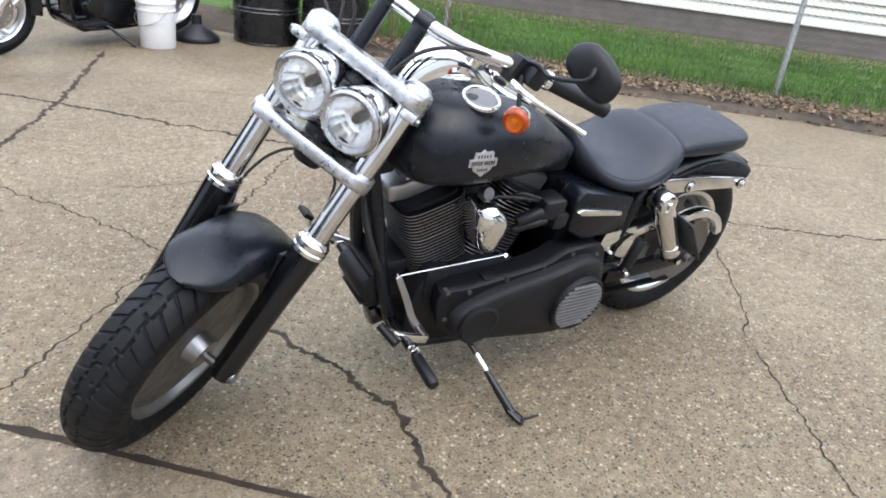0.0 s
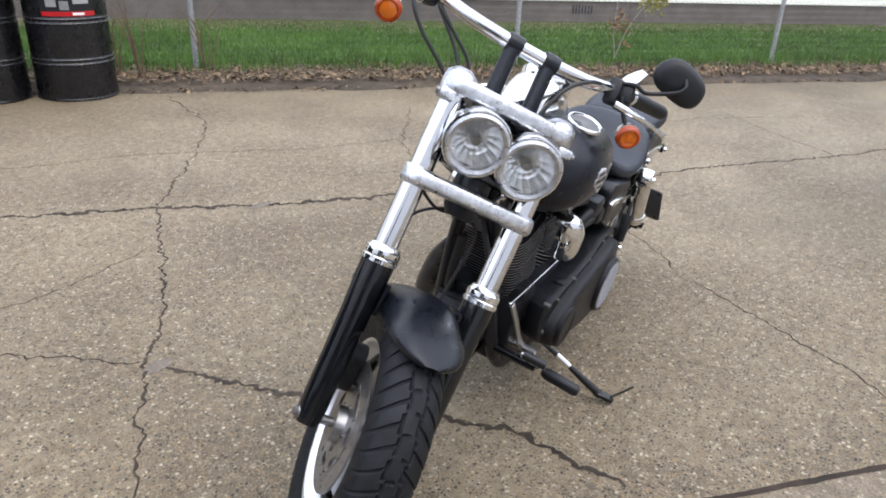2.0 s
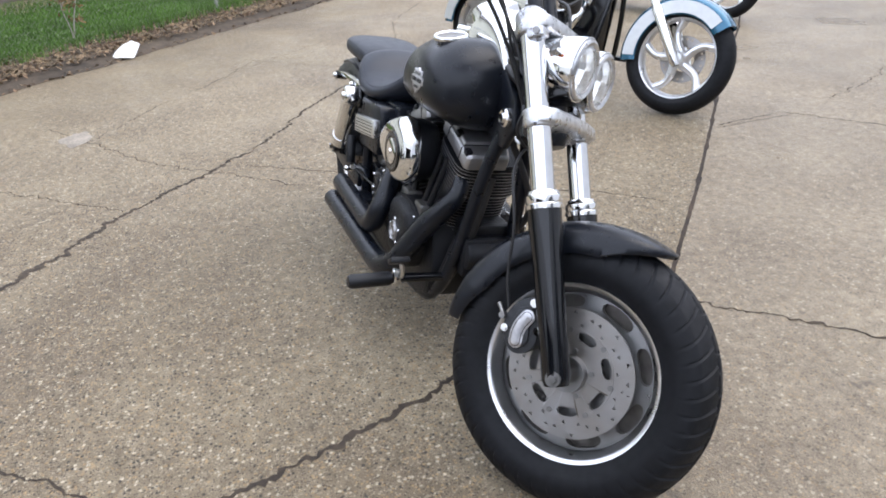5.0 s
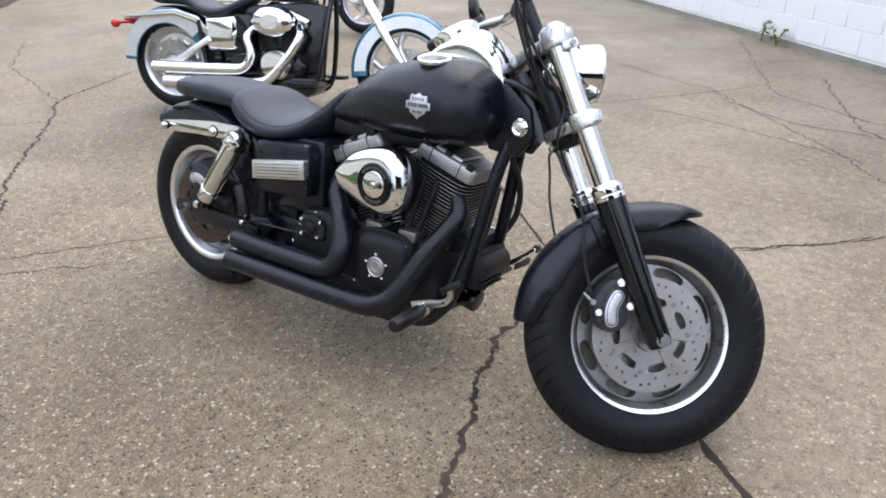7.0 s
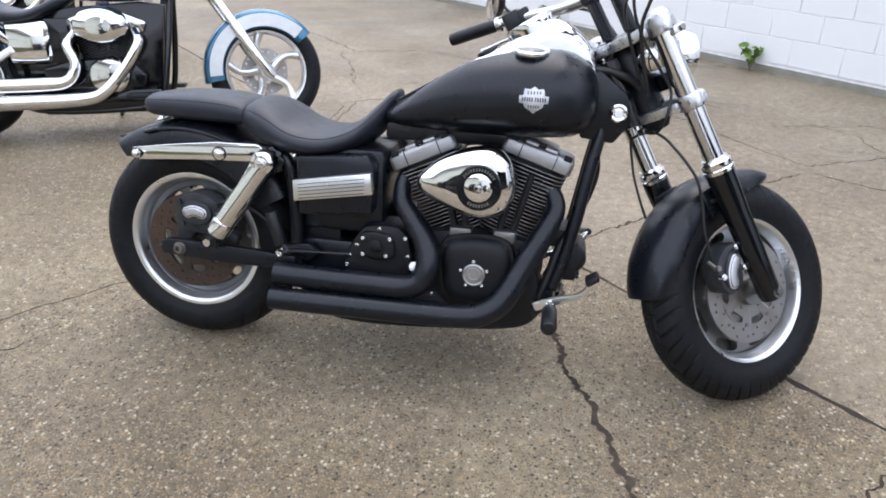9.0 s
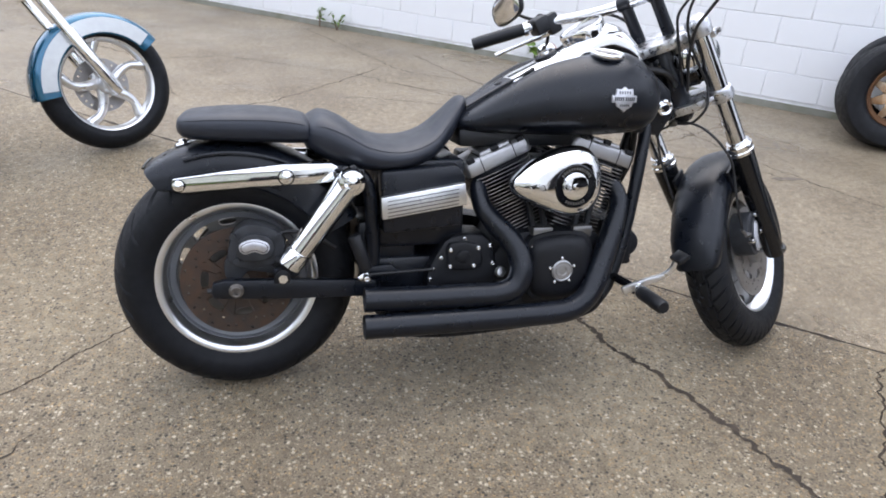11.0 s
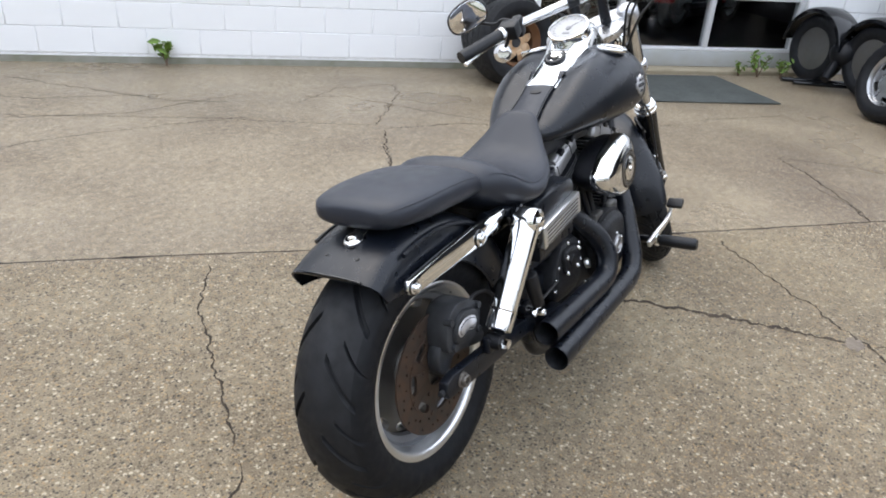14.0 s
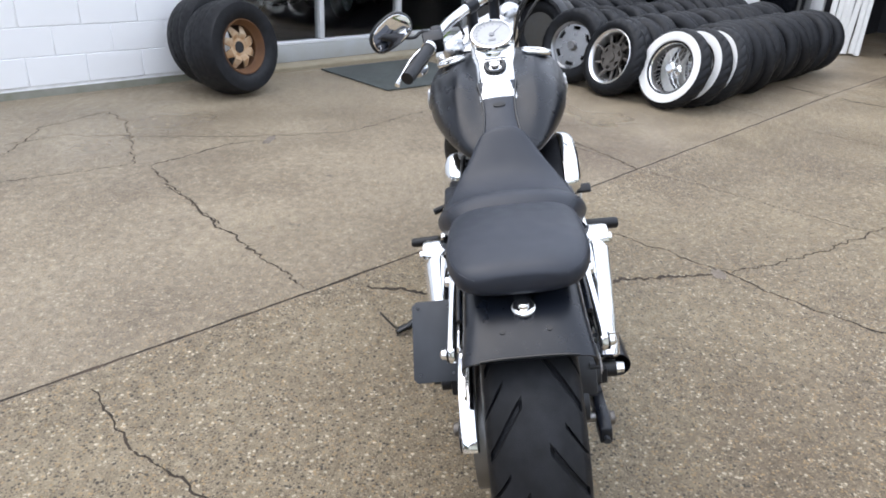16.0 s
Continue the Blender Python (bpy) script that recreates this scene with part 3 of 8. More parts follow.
slab_joint([(7.6, -5.4), (5.25, -3.13), (3.75, -1.77), (2.77, -0.86), (1.84, -0.01), (1.14, 0.65), (0.30, 1.48), (-0.9, 2.62), (-2.6, 4.3), (-5.2, 6.7)])
for k, (pts, w, jag) in enumerate(CRACKS):
    crumbled(solid("crack", ribbon(pts, max(1.15 * w, 0.00450) if w < 0.010 else 1.1 * w, k + 1, jag, 0.80), CRACK, pose(0, 0, 0), "crack in the concrete, its dirt and shade painted dark", "crack", "cracks in the concrete", "structure"))
for k, (pts, w) in enumerate((([(1.118, 0.10), (1.105, 0.15)], 0.006), ([(1.13, 0.02), (1.118, 0.08)], 0.007), ([(0.98, 0.80), (0.92, 0.86)], 0.005))):
    solid("moss", ribbon(pts, w, 90 + k, 0.01, 0.9), MOSS, pose(0, 0, 0.0012), "small tuft of moss in a crack", "moss", "moss in the cracks", "stuff")
for k, (x, y, sx, sy) in enumerate(((-1.86, -1.31, 0.15, 0.09), (1.42, -0.90, 0.05, 0.04), (2.93, 1.36, 0.10, 0.03), (0.20, -1.62, 0.07, 0.03))):
    rnd = random.Random(k)
    ring = [(x + sx * math.cos(a) * rnd.uniform(0.6, 1.2), y + sy * math.sin(a) * rnd.uniform(0.6, 1.2), 0.0016) for a in [2 * math.pi * j / 20 for j in range(20)]]
    solid("spall", ([Vector(p) for p in ring], [tuple(range(20))]), material("spalled_concrete", (0.17, 0.14, 0.11) if k else (0.27, 0.235, 0.19), 0.9, vary=0.4, scale=80, bump=0.8, bump_scale=200), pose(0, 0, 0), "crumbled patch of concrete", "patch", "crumbled patches", "structure")


def bank():
    """Soil strip, then turf rising a little towards the house."""
    verts, faces = [], []
    rows_ = [(-3.70, 0.002), (-3.85, 0.03), (-4.2, 0.05), (-4.7, 0.06), (-6.5, 0.02), (-8.9, -0.035)]
    nv = 90
    for j, (nn, z) in enumerate(rows_):
        for i in range(nv + 1):
            v = -12 + 22 * i / nv
            wob = 0.10 * noise.noise(Vector((v * 1.7, j, 0))) + 0.05 * noise.noise(Vector((v * 7, j, 3))) if j < 4 else 0
            verts.append(Vector((v, nn + wob, z + (0.015 * noise.noise(Vector((v * 5, nn * 5, 0))) if j else 0))))
    for j in range(len(rows_) - 1):
        for i in range(nv):
            a = j * (nv + 1) + i
            faces.append((a, a + 1, a + nv + 2, a + nv + 1))
    return verts, faces, nv


bv, bf, bn = bank()
solid("soil_strip", (bv, bf[:bn * 3]), SOIL, lot(0, 0), "bare soil strip along the fence", "soil", kind="structure", sharp=180)
solid("lawn", (bv, bf[bn * 3:]), TURF, lot(0, 0), "green lawn behind the fence", "lawn", kind="structure", sharp=180)


def blades(count, v0, v1, n0, n1, h0, h1, seed, width=0.006):
    rnd = np.random.RandomState(seed)
    v, nn = rnd.uniform(v0, v1, count), rnd.uniform(n0, n1, count)
    a, h = rnd.uniform(0, 2 * np.pi, count), rnd.uniform(h0, h1, count)
    lean, la = rnd.uniform(0, 0.6, count) * h, rnd.uniform(0, 2 * np.pi, count)
    z = 0.055 - (-nn - 4.7) * 0.0225
    verts = np.zeros((count, 3, 3))
    verts[:, 0] = np.stack([v - width * np.cos(a), nn - width * np.sin(a), z], 1)
    verts[:, 1] = np.stack([v + width * np.cos(a), nn + width * np.sin(a), z], 1)
    verts[:, 2] = np.stack([v + lean * np.cos(la), nn + lean * np.sin(la), z + h], 1)
    me = bpy.data.meshes.new("grass")
    me.from_pydata(verts.reshape(-1, 3).tolist(), [], [(3 * i, 3 * i + 1, 3 * i + 2) for i in range(count)])
    me.materials.append(BLADE)
    return me


grass = new("grass", blades(90000, -10, 4, -8.6, -4.55, 0.025, 0.075, 5))
grass.matrix_basis = lot(0, 0)
tagged(grass, "short green grass blades on the lawn", "grass", kind="stuff")
tall = new("tall_grass", blades(5000, -10, 4, -4.75, -4.25, 0.06, 0.20, 6, 0.004))
tall.matrix_basis = lot(0, 0)
tagged(tall, "untrimmed grass along the fence line", "grass", kind="stuff")


def leaves(count, v0, v1, n0, n1, size, seed, spread=0.0):
    rnd = random.Random(seed)
    verts, faces = [], []
    for _ in range(count):
        v, nn = rnd.uniform(v0, v1), n0 + (n1 - n0) * rnd.betavariate(1.6, 1.9)
        s = size * rnd.uniform(0.5, 1.4)
        m = Matrix.Translation((v, nn, 0.045 + rnd.uniform(0, 0.03) if nn < -3.85 else 0.008)) @ Euler((rnd.uniform(-0.7, 0.7), rnd.uniform(-0.7, 0.7), rnd.uniform(0, 6.28))).to_matrix().to_4x4()
        k = len(verts)
        verts += [m @ Vector(p) for p in ((-s, 0, 0), (-0.3 * s, 0.42 * s, 0.15 * s), (0.5 * s, 0.30 * s, 0.1 * s), (s, 0, 0.05 * s), (0.5 * s, -0.30 * s, 0.12 * s), (-0.3 * s, -0.42 * s, 0.13 * s))]
        faces += [(k, k + 1, k + 2, k + 3), (k, k + 3, k + 4, k + 5)]
    return verts, faces


def raw(name, shape, mat, m, label, category, kind="stuff"):
    me = bpy.data.meshes.new(name)
    me.from_pydata([tuple(p) for p in shape[0]], [], shape[1])
    me.materials.append(mat)
    ob = new(name, me)
    ob.matrix_basis = m
    return tagged(ob, label, category, kind=kind)


raw("leaf_litter", leaves(8500, -9.5, 3.2, -3.66, -4.75, 0.024, 11), LEAF, lot(0, 0), "brown dead leaves along the fence", "leaves")
STRAW = material("dry_straw", (0.30, 0.23, 0.125), 0.85, vary=0.4, scale=12, island=0.4)
rs = random.Random(77)
sv, sf = [], []
for _ in range(5200):
    v, nn, a, L = rs.uniform(-9.5, 3.2), rs.triangular(-4.75, -3.68, -4.15), rs.gauss(0, 0.9), rs.uniform(0.03, 0.13)
    z, i = 0.05 + rs.uniform(0, 0.035) if nn < -3.85 else 0.012, len(sv)
    d = Vector((math.cos(a), math.sin(a), rs.uniform(-0.15, 0.15))) * L
    w = Vector((-math.sin(a), math.cos(a), 0)) * 0.0022
    p = Vector((v, nn, z))
    sv += [p - w, p + w, p + d + w * 0.4, p + d - w * 0.4]
    sf.append((i, i + 1, i + 2, i + 3))
raw("straw", (sv, sf), STRAW, lot(0, 0), "pale dry grass straw along the fence", "straw")
rt = random.Random(8)
tw = []
for _ in range(260):
    v, nn, a, L = rt.uniform(-9, 3), rt.uniform(-4.6, -3.8), rt.uniform(0, 6.28), rt.uniform(0.06, 0.28)
    tw.append(tube([(v, nn, 0.06), (v + L * 0.5 * math.cos(a), nn + L * 0.5 * math.sin(a), 0.075), (v + L * math.cos(a + 0.3), nn + L * math.sin(a + 0.3), 0.065)], 0.003, 4, 2))
raw("twigs", merge(*tw), TWIG, lot(0, 0), "dry fallen twigs along the fence", "twigs")

# ---- chain-link fence ----
FENCE_N, POST_V = -4.45, [3.97 - 3.08 * k + 1.72 - 3.97 for k in range(-1, 5)]
fence = thing("fence", lot(0, FENCE_N), "galvanised chain-link fence with round steel posts", "fence")
V0, V1 = -11.0, 5.5
for v in POST_V:
    part("post", rod((v, 0, -0.05), (v, 0, 1.27), 0.024, 16), GALV, fence, "round steel fence post")
    part("post_cap", ball((v, 0, 1.27), 0.027, 8), GALV, fence)
part("top_rail", rod((V0, 0, 1.235), (V1, 0, 1.235), 0.019, 14), GALV, fence)
pitch = 0.060
wv, wf = [], []
for k in range(int((V1 - V0) / pitch)):
    v = V0 + k * pitch
    pts = []
    for j in range(41):
        z = 0.04 + j * 0.030
        pts.append(Vector((v + (pitch / 2 + 0.002) * (1 if j % 2 else -1), 0.030 + (0.003 if j % 2 else -0.003), z)))
    for p, q in zip(pts, pts[1:]):
        d = (q - p).normalized()
        a, b = d.orthogonal().normalized() * 0.0013, d.cross(d.orthogonal().normalized()) * 0.0013
        i = len(wv)
        for c in (p, q):
            wv += [c + a, c - 0.5 * a + 0.87 * b, c - 0.5 * a - 0.87 * b]
        wf += [(i, i + 1, i + 4, i + 3), (i + 1, i + 2, i + 5, i + 4), (i + 2, i, i + 3, i + 5)]
me = bpy.data.meshes.new("wire_mesh")
me.from_pydata([tuple(p) for p in wv], [], wf)
me.materials.append(WIRE)
wm = new("wire_mesh", me)
wm.parent = fence
tagged(wm, "woven steel wire mesh", kind="stuff")

# ---- neighbour's house ----
house = thing("house", lot(0, -8.55), "cream clapboard house on a grey foundation", "house")
part("foundation", box((-3.0, -0.15, 0.09), (22, 0.30, 0.48)), FOUND, house, "grey block foundation")
part("wall", box((-3.0, -0.24, 2.0), (22, 0.3, 3.5)), SIDING, house)
part("sill_board", box((-3.0, -0.035, 0.345), (22, 0.13, 0.03)), SIDING, house, bevel=0.004)
board = mesh_of("clapboard", loft([[(-11, -0.09, 0.0), (-11, -0.02, 0.0), (-11, -0.02, 0.012), (-11, -0.075, 0.125), (-11, -0.09, 0.125)], [(11, -0.09, 0.0), (11, -0.02, 0.0), (11, -0.02, 0.012), (11, -0.075, 0.125), (11, -0.09, 0.125)]]), SIDING)
for k in range(28):
    ob = new("clapboard", board)
    ob.parent = house
    ob.location = (-3.0, 0, 0.362 + 0.115 * k)
for k in range(7):
    part("vent_slot", box((-4.22 + 0.055 * k, 0.004, 0.20), (0.022, 0.012, 0.13)), BADGE_DARK, house, "dark foundation vent slot")
part("roof", loft([[(-14.6, 0.45, 3.6), (-14.6, -4.5, 6.4), (-14.6, -4.5, 6.25), (-14.6, 0.45, 3.45)], [(8.6, 0.45, 3.6), (8.6, -4.5, 6.4), (8.6, -4.5, 6.25), (8.6, 0.45, 3.45)]]), SHINGLE, house)

# ---- white block building ----
WALL_N = 4.80
VW = 1.92
wall = solid("wall_block", box((-4.95, 0.107, 2.0), (13.9, 0.20, 4.0)), MORTAR, lot(0, WALL_N), "white painted concrete block wall", "wall", kind="structure")
solid("wall_footing", loft([[(-11.9, -0.012, -0.02), (-11.9, 0.004, 0.050), (-11.9, 0.2, 0.050), (-11.9, 0.2, -0.02)], [(VW, -0.012, -0.02), (VW, 0.004, 0.050), (VW, 0.2, 0.050), (VW, 0.2, -0.02)]]), FOOTING, lot(0, WALL_N), "stained concrete footing strip at the wall's foot", "footing", kind="structure")
cmu = mesh_of("block", box((0, 0, 0), (0.394, 0.03, 0.196)), BLOCK, bevel=0.004, segs=1)
half_cmu = mesh_of("block", box((0, 0, 0), (0.192, 0.03, 0.196)), BLOCK, bevel=0.004, segs=1)
rb = random.Random(4)
count = 0
rest = []
for row in range(20):
    z = 0.172 + 0.2 * row
    v = VW - 0.2 - (0.2 if row % 2 else 0)
    if row % 2:
        if row < 10:
            ob = new("block", half_cmu)
            ob.parent, ob.location = wall, (VW - 0.1, 0.015, z)
        else:
            rest.append(box((VW - 0.1, 0.015, z), (0.192, 0.03, 0.196)))
    while v > -11.8:
        off = rb.uniform(-0.0015, 0.0015)
        if row < 10 and v > -9.9:
            ob = new("block", cmu)
            ob.parent, ob.location = wall, (v, 0.015 + off, z)
            count += 1
        else:
            rest.append(box((v, 0.015 + off, z), (0.394, 0.03, 0.196)))
        v -= 0.4
rest_ob = part("upper_blocks", merge(*rest), BLOCK, wall)
rest_ob["kind"] = "stuff"

# shop front: white frames, dark glass, low sill
SHOP_GLASS = bpy.data.materials.new("shop_glass")
SHOP_GLASS.use_nodes = True
sg = SHOP_GLASS.node_tree.nodes["Principled BSDF"]
sg.inputs["Transmission Weight"].default_value = 1.0
sg.inputs["Roughness"].default_value = 0.03
sg.inputs["IOR"].default_value = 1.5
sg.inputs["Base Color"].default_value = (0.75, 0.78, 0.80, 1)
SILL_PAINT = material("grey_painted_sill", (0.46, 0.48, 0.49), 0.6, vary=0.12, scale=8, stain=(0.36, 0.36, 0.33))
KERB = material("cream_kerb", (0.50, 0.44, 0.32), 0.9, vary=0.35, scale=10, stain=(0.24, 0.20, 0.13), bump=0.5, bump_scale=90)
V_END = 4.90
front_ = thing("window_1", lot(0, WALL_N), "white framed shop window with dark glass", "window", kind="structure")
part("kerb", loft([[(v, -0.10, 0.0), (v, -0.10, 0.032), (v, -0.085, 0.045), (v, 0.16, 0.050), (v, 0.16, 0.0)] for v in (VW - 0.1, 2.6, 3.5, V_END)]), KERB, front_, "stained cream concrete kerb")
part("sill", box(((1.93 + V_END) / 2, 0.095, 0.124), (V_END - 1.93, 0.11, 0.148)), SILL_PAINT, front_, "grey painted panel under the glass", bevel=0.004)
part("bottom_rail", box(((1.93 + V_END) / 2, 0.085, 0.212), (V_END - 1.93, 0.09, 0.028)), WHITE_FRAME, front_, bevel=0.004)
for z in (0.69, 2.45):
    part("rail", box((3.33, 0.09, z), (2.72, 0.06, 0.045 if z < 1 else 0.12)), WHITE_FRAME, front_, bevel=0.004)
for v in (1.965, 2.80, 3.72, 4.68):
    part("mullion", box((v, 0.085, 1.37), (0.048, 0.085, 2.28)), WHITE_FRAME, front_, bevel=0.004)
for a, b in ((1.99, 2.776), (2.824, 3.696), (3.744, 4.656)):
    for z0, z1 in ((0.228, 0.667), (0.713, 2.39)):
        p = part("pane", box(((a + b) / 2, 0.09, (z0 + z1) / 2), (b - a, 0.006, z1 - z0)), SHOP_GLASS, front_)
        p.visible_shadow = False
part("jamb", box(((4.704 + V_END) / 2, 0.10, 1.37), (V_END - 4.704, 0.12, 2.28)), WHITE_FRAME, front_, bevel=0.006)
solid("wall_above_shop", box(((1.93 + V_END) / 2, 0.11, 3.255), (V_END - 1.93, 0.2, 1.49)), BLOCK, lot(0, WALL_N), "white wall over the shop window", "wall", kind="structure")
beyond = solid("wall_beyond", box(((V_END + 8.74) / 2, 0.13, 2.0), (8.74 - V_END, 0.2, 4.0)), MORTAR, lot(0, WALL_N), "white painted block wall behind the stacked tyres", "wall", kind="structure")
for row in range(7):
    v = V_END + (0.2 if row % 2 else 0.4)
    while v < 8.5:
        ob = new("block", cmu)
        ob.parent, ob.location = beyond, (v - 0.2 + 0.003, 0.017, 0.10 + 0.2 * row)
        v += 0.4
solid("showroom_shell", merge(box((3.6, 4.2, 1.3), (6.6, 0.1, 2.7)), box((0.3, 2.2, 1.3), (0.1, 4.0, 2.7)), box((6.9, 2.2, 1.3), (0.1, 4.0, 2.7)), box((3.6, 2.2, 2.7), (6.7, 4.1, 0.1)), box((3.6, 2.2, 0.05), (6.7, 4.0, 0.1))), ROOM, lot(0, WALL_N + 0.1), "shop interior with its gloom painted near-black", "room", kind="structure")

# white strip curtain in the bay's opening
drape = thing("strip_curtain", lot(0, 0), "white pleated plastic strip curtain hanging in the bay", "curtain")
for k in range(7):
    v, nn = 8.66 + 0.022 * k, 2.50 - 0.058 * k
    ring = [(v + 0.022 * math.cos(a), nn + 0.034 * math.sin(a)) for a in [2 * math.pi * j / 14 for j in range(14)]]
    part("strip", loft([[(x + 0.02 * math.sin(z * 2.1 + k), y + 0.012 * math.sin(z * 3 + 2 * k), z) for x, y in ring] for z in (0.012 + 0.01 * (k % 3), 0.35, 0.8, 1.3, 1.8, 2.3)]), PAPER, drape)
# garage bay across the end of the lot
bay = thing("garage", lot(8.75, 0), "white garage end with an open dark bay", "garage", kind="structure")
part("wall", merge(box((0.1, 4.0, 2.0), (0.2, 2.3, 4.0)), box((0.1, -0.4, 3.4), (0.2, 6.5, 1.2)), box((0.1, -6.3, 2.0), (0.2, 5.3, 4.0))), BLOCK, bay)
part("bay_shell", merge(box((3.2, -0.4, 1.4), (0.1, 6.5, 2.9)), box((1.7, 2.9, 1.4), (3.0, 0.1, 2.9)), box((1.7, -3.7, 1.4), (3.0, 0.1, 2.9)), box((1.7, -0.4, 2.85), (3.0, 6.5, 0.1))), ROOM, bay, "garage interior with its gloom painted near-black")
part("corner_trim", loft([[(-0.10, 2.62, 0), (-0.02, 2.62, 0), (-0.02, 2.86, 0), (-0.10, 2.86, 0)], [(-0.02, 2.70, 2.8), (0.06, 2.70, 2.8), (0.06, 2.94, 2.8), (-0.02, 2.94, 2.8)]]), WHITE_FRAME, bay, "ribbed white door track", bevel=0.006)

# things along the wall and fence
solid("door_mat", loft([[(2.60, 3.66, 0.004), (3.72, 3.60, 0.004), (3.74, 4.60, 0.004), (2.62, 4.62, 0.004)], [(2.60, 3.66, 0.014), (3.72, 3.60, 0.014), (3.74, 4.60, 0.014), (2.62, 4.62, 0.014)]]), MAT, lot(0, 0), "dark grey rubber mat lying before the shop door", "mat", bevel=0.003)


# pale grey for rings that paint the highlight along the drum ribs
RIB = material("drum_rib_glint", (0.16, 0.16, 0.17), 0.4, 0.5, vary=0.4, scale=12)


def drum(m, red):
    d = thing("oil_drum", m, "black steel oil drum with a dark and red label" if red else "black steel oil drum", "drum", "drums by the fence")
    prof = [(0.05, 0.0), (0.285, 0.0), (0.292, 0.006), (0.292, 0.014), (0.286, 0.02)]
    for z in (0.29, 0.58):
        prof += [(0.286, z - 0.026), (0.291, z - 0.020), (0.291, z - 0.012), (0.286, z - 0.006), (0.286, z + 0.006), (0.291, z + 0.012), (0.291, z + 0.020), (0.286, z + 0.026)]
    prof += [(0.286, 0.855), (0.292, 0.862), (0.293, 0.878), (0.287, 0.884), (0.279, 0.878), (0.276, 0.868), (0.05, 0.866)]
    part("body", lathe(prof, 56), DRUM, d)
    for z in (0.29, 0.58):
        for dz in (-0.016, 0.016):
            part("rib_highlight", lathe([(0.2905, z + dz - 0.003), (0.2925, z + dz), (0.2905, z + dz + 0.003)], 56, closed=True), RIB, d, "pale ring painting the glint on a rib")
    part("bung", lathe([(0.03, 0.866), (0.03, 0.878), (0.002, 0.880)], 16) and xf(lathe([(0.03, 0.866), (0.03, 0.878), (0.002, 0.880)], 16), Matrix.Translation((0.19, 0, 0))), GALV, d)
    if red:
        def wrap(a0, a1, z0, z1, r):
            edge = [(r * math.cos(radians(a0 + (a1 - a0) * k / 8)), r * math.sin(radians(a0 + (a1 - a0) * k / 8))) for k in range(9)]
            return [Vector((x, y, z)) for x, y in edge for z in (z0, z1)], [(2 * k, 2 * k + 1, 2 * k + 3, 2 * k + 2) for k in range(8)]
        lab = part("label", wrap(14, 88, 0.615, 0.845, 0.2872), PLASTIC, d, "dark printed label with a red band")
        part("label_band", wrap(14, 88, 0.616, 0.648, 0.2876), RED_LENS, lab, "red band")
        for a0, a1, z0, z1, mat in ((56, 72, 0.622, 0.640, PAPER), (22, 36, 0.68, 0.76, BADGE_GREY), (40, 52, 0.66, 0.72, GREY_CAST), (58, 80, 0.70, 0.73, BADGE_GREY), (58, 74, 0.755, 0.775, PAPER)):
            part("label_bar", wrap(a0, a1, z0, z1, 0.2880), mat, lab)
    return d


drum(pose(-0.28, -4.82, 0, 0, 0, 40), False)
drum(pose(-0.77, -4.45, 0, 0, 0, 10), True)
bk = thing("bucket", pose(0.70, -4.58, 0, 0, 0, 30), "white plastic bucket with a wire handle", "bucket")
part("body", lathe([(0.02, 0.0), (0.130, 0.0), (0.134, 0.006), (0.143, 0.28), (0.150, 0.282), (0.150, 0.292), (0.144, 0.294), (0.146, 0.335), (0.153, 0.338), (0.153, 0.350), (0.147, 0.352), (0.147, 0.365), (0.141, 0.365), (0.130, 0.02), (0.02, 0.015)], 40), BUCKET, bk)
part("wire_handle", tube([(0, 0.15, 0.31), (0.10, 0.13, 0.22), (0.152, 0.0, 0.17), (0.10, -0.13, 0.22), (0, -0.15, 0.31)], 0.003, 6), GALV, bk)
cone = thing("drain_funnel", pose(0.33, -4.83, 0, 0, 0, 0), "black plastic drain funnel standing upside down", "funnel")
part("body", lathe([(0.16, 0.0), (0.185, 0.002), (0.187, 0.03), (0.178, 0.045), (0.07, 0.125), (0.045, 0.14), (0.040, 0.21), (0.034, 0.215), (0.01, 0.215)], 40), PLASTIC, cone)
solid("paper_scrap", loft([[(-0.11, -0.08, 0.045), (0.0, -0.09, 0.06), (0.11, -0.07, 0.05)], [(-0.10, 0.02, 0.10), (0.0, 0.01, 0.13), (0.10, 0.03, 0.10)], [(-0.08, 0.09, 0.13), (0.02, 0.09, 0.17), (0.09, 0.10, 0.14)]], cap=False), PAPER, pose(-4.28, -1.05, -0.035, 0, 0, 60), "crumpled white sheet of paper", "paper")


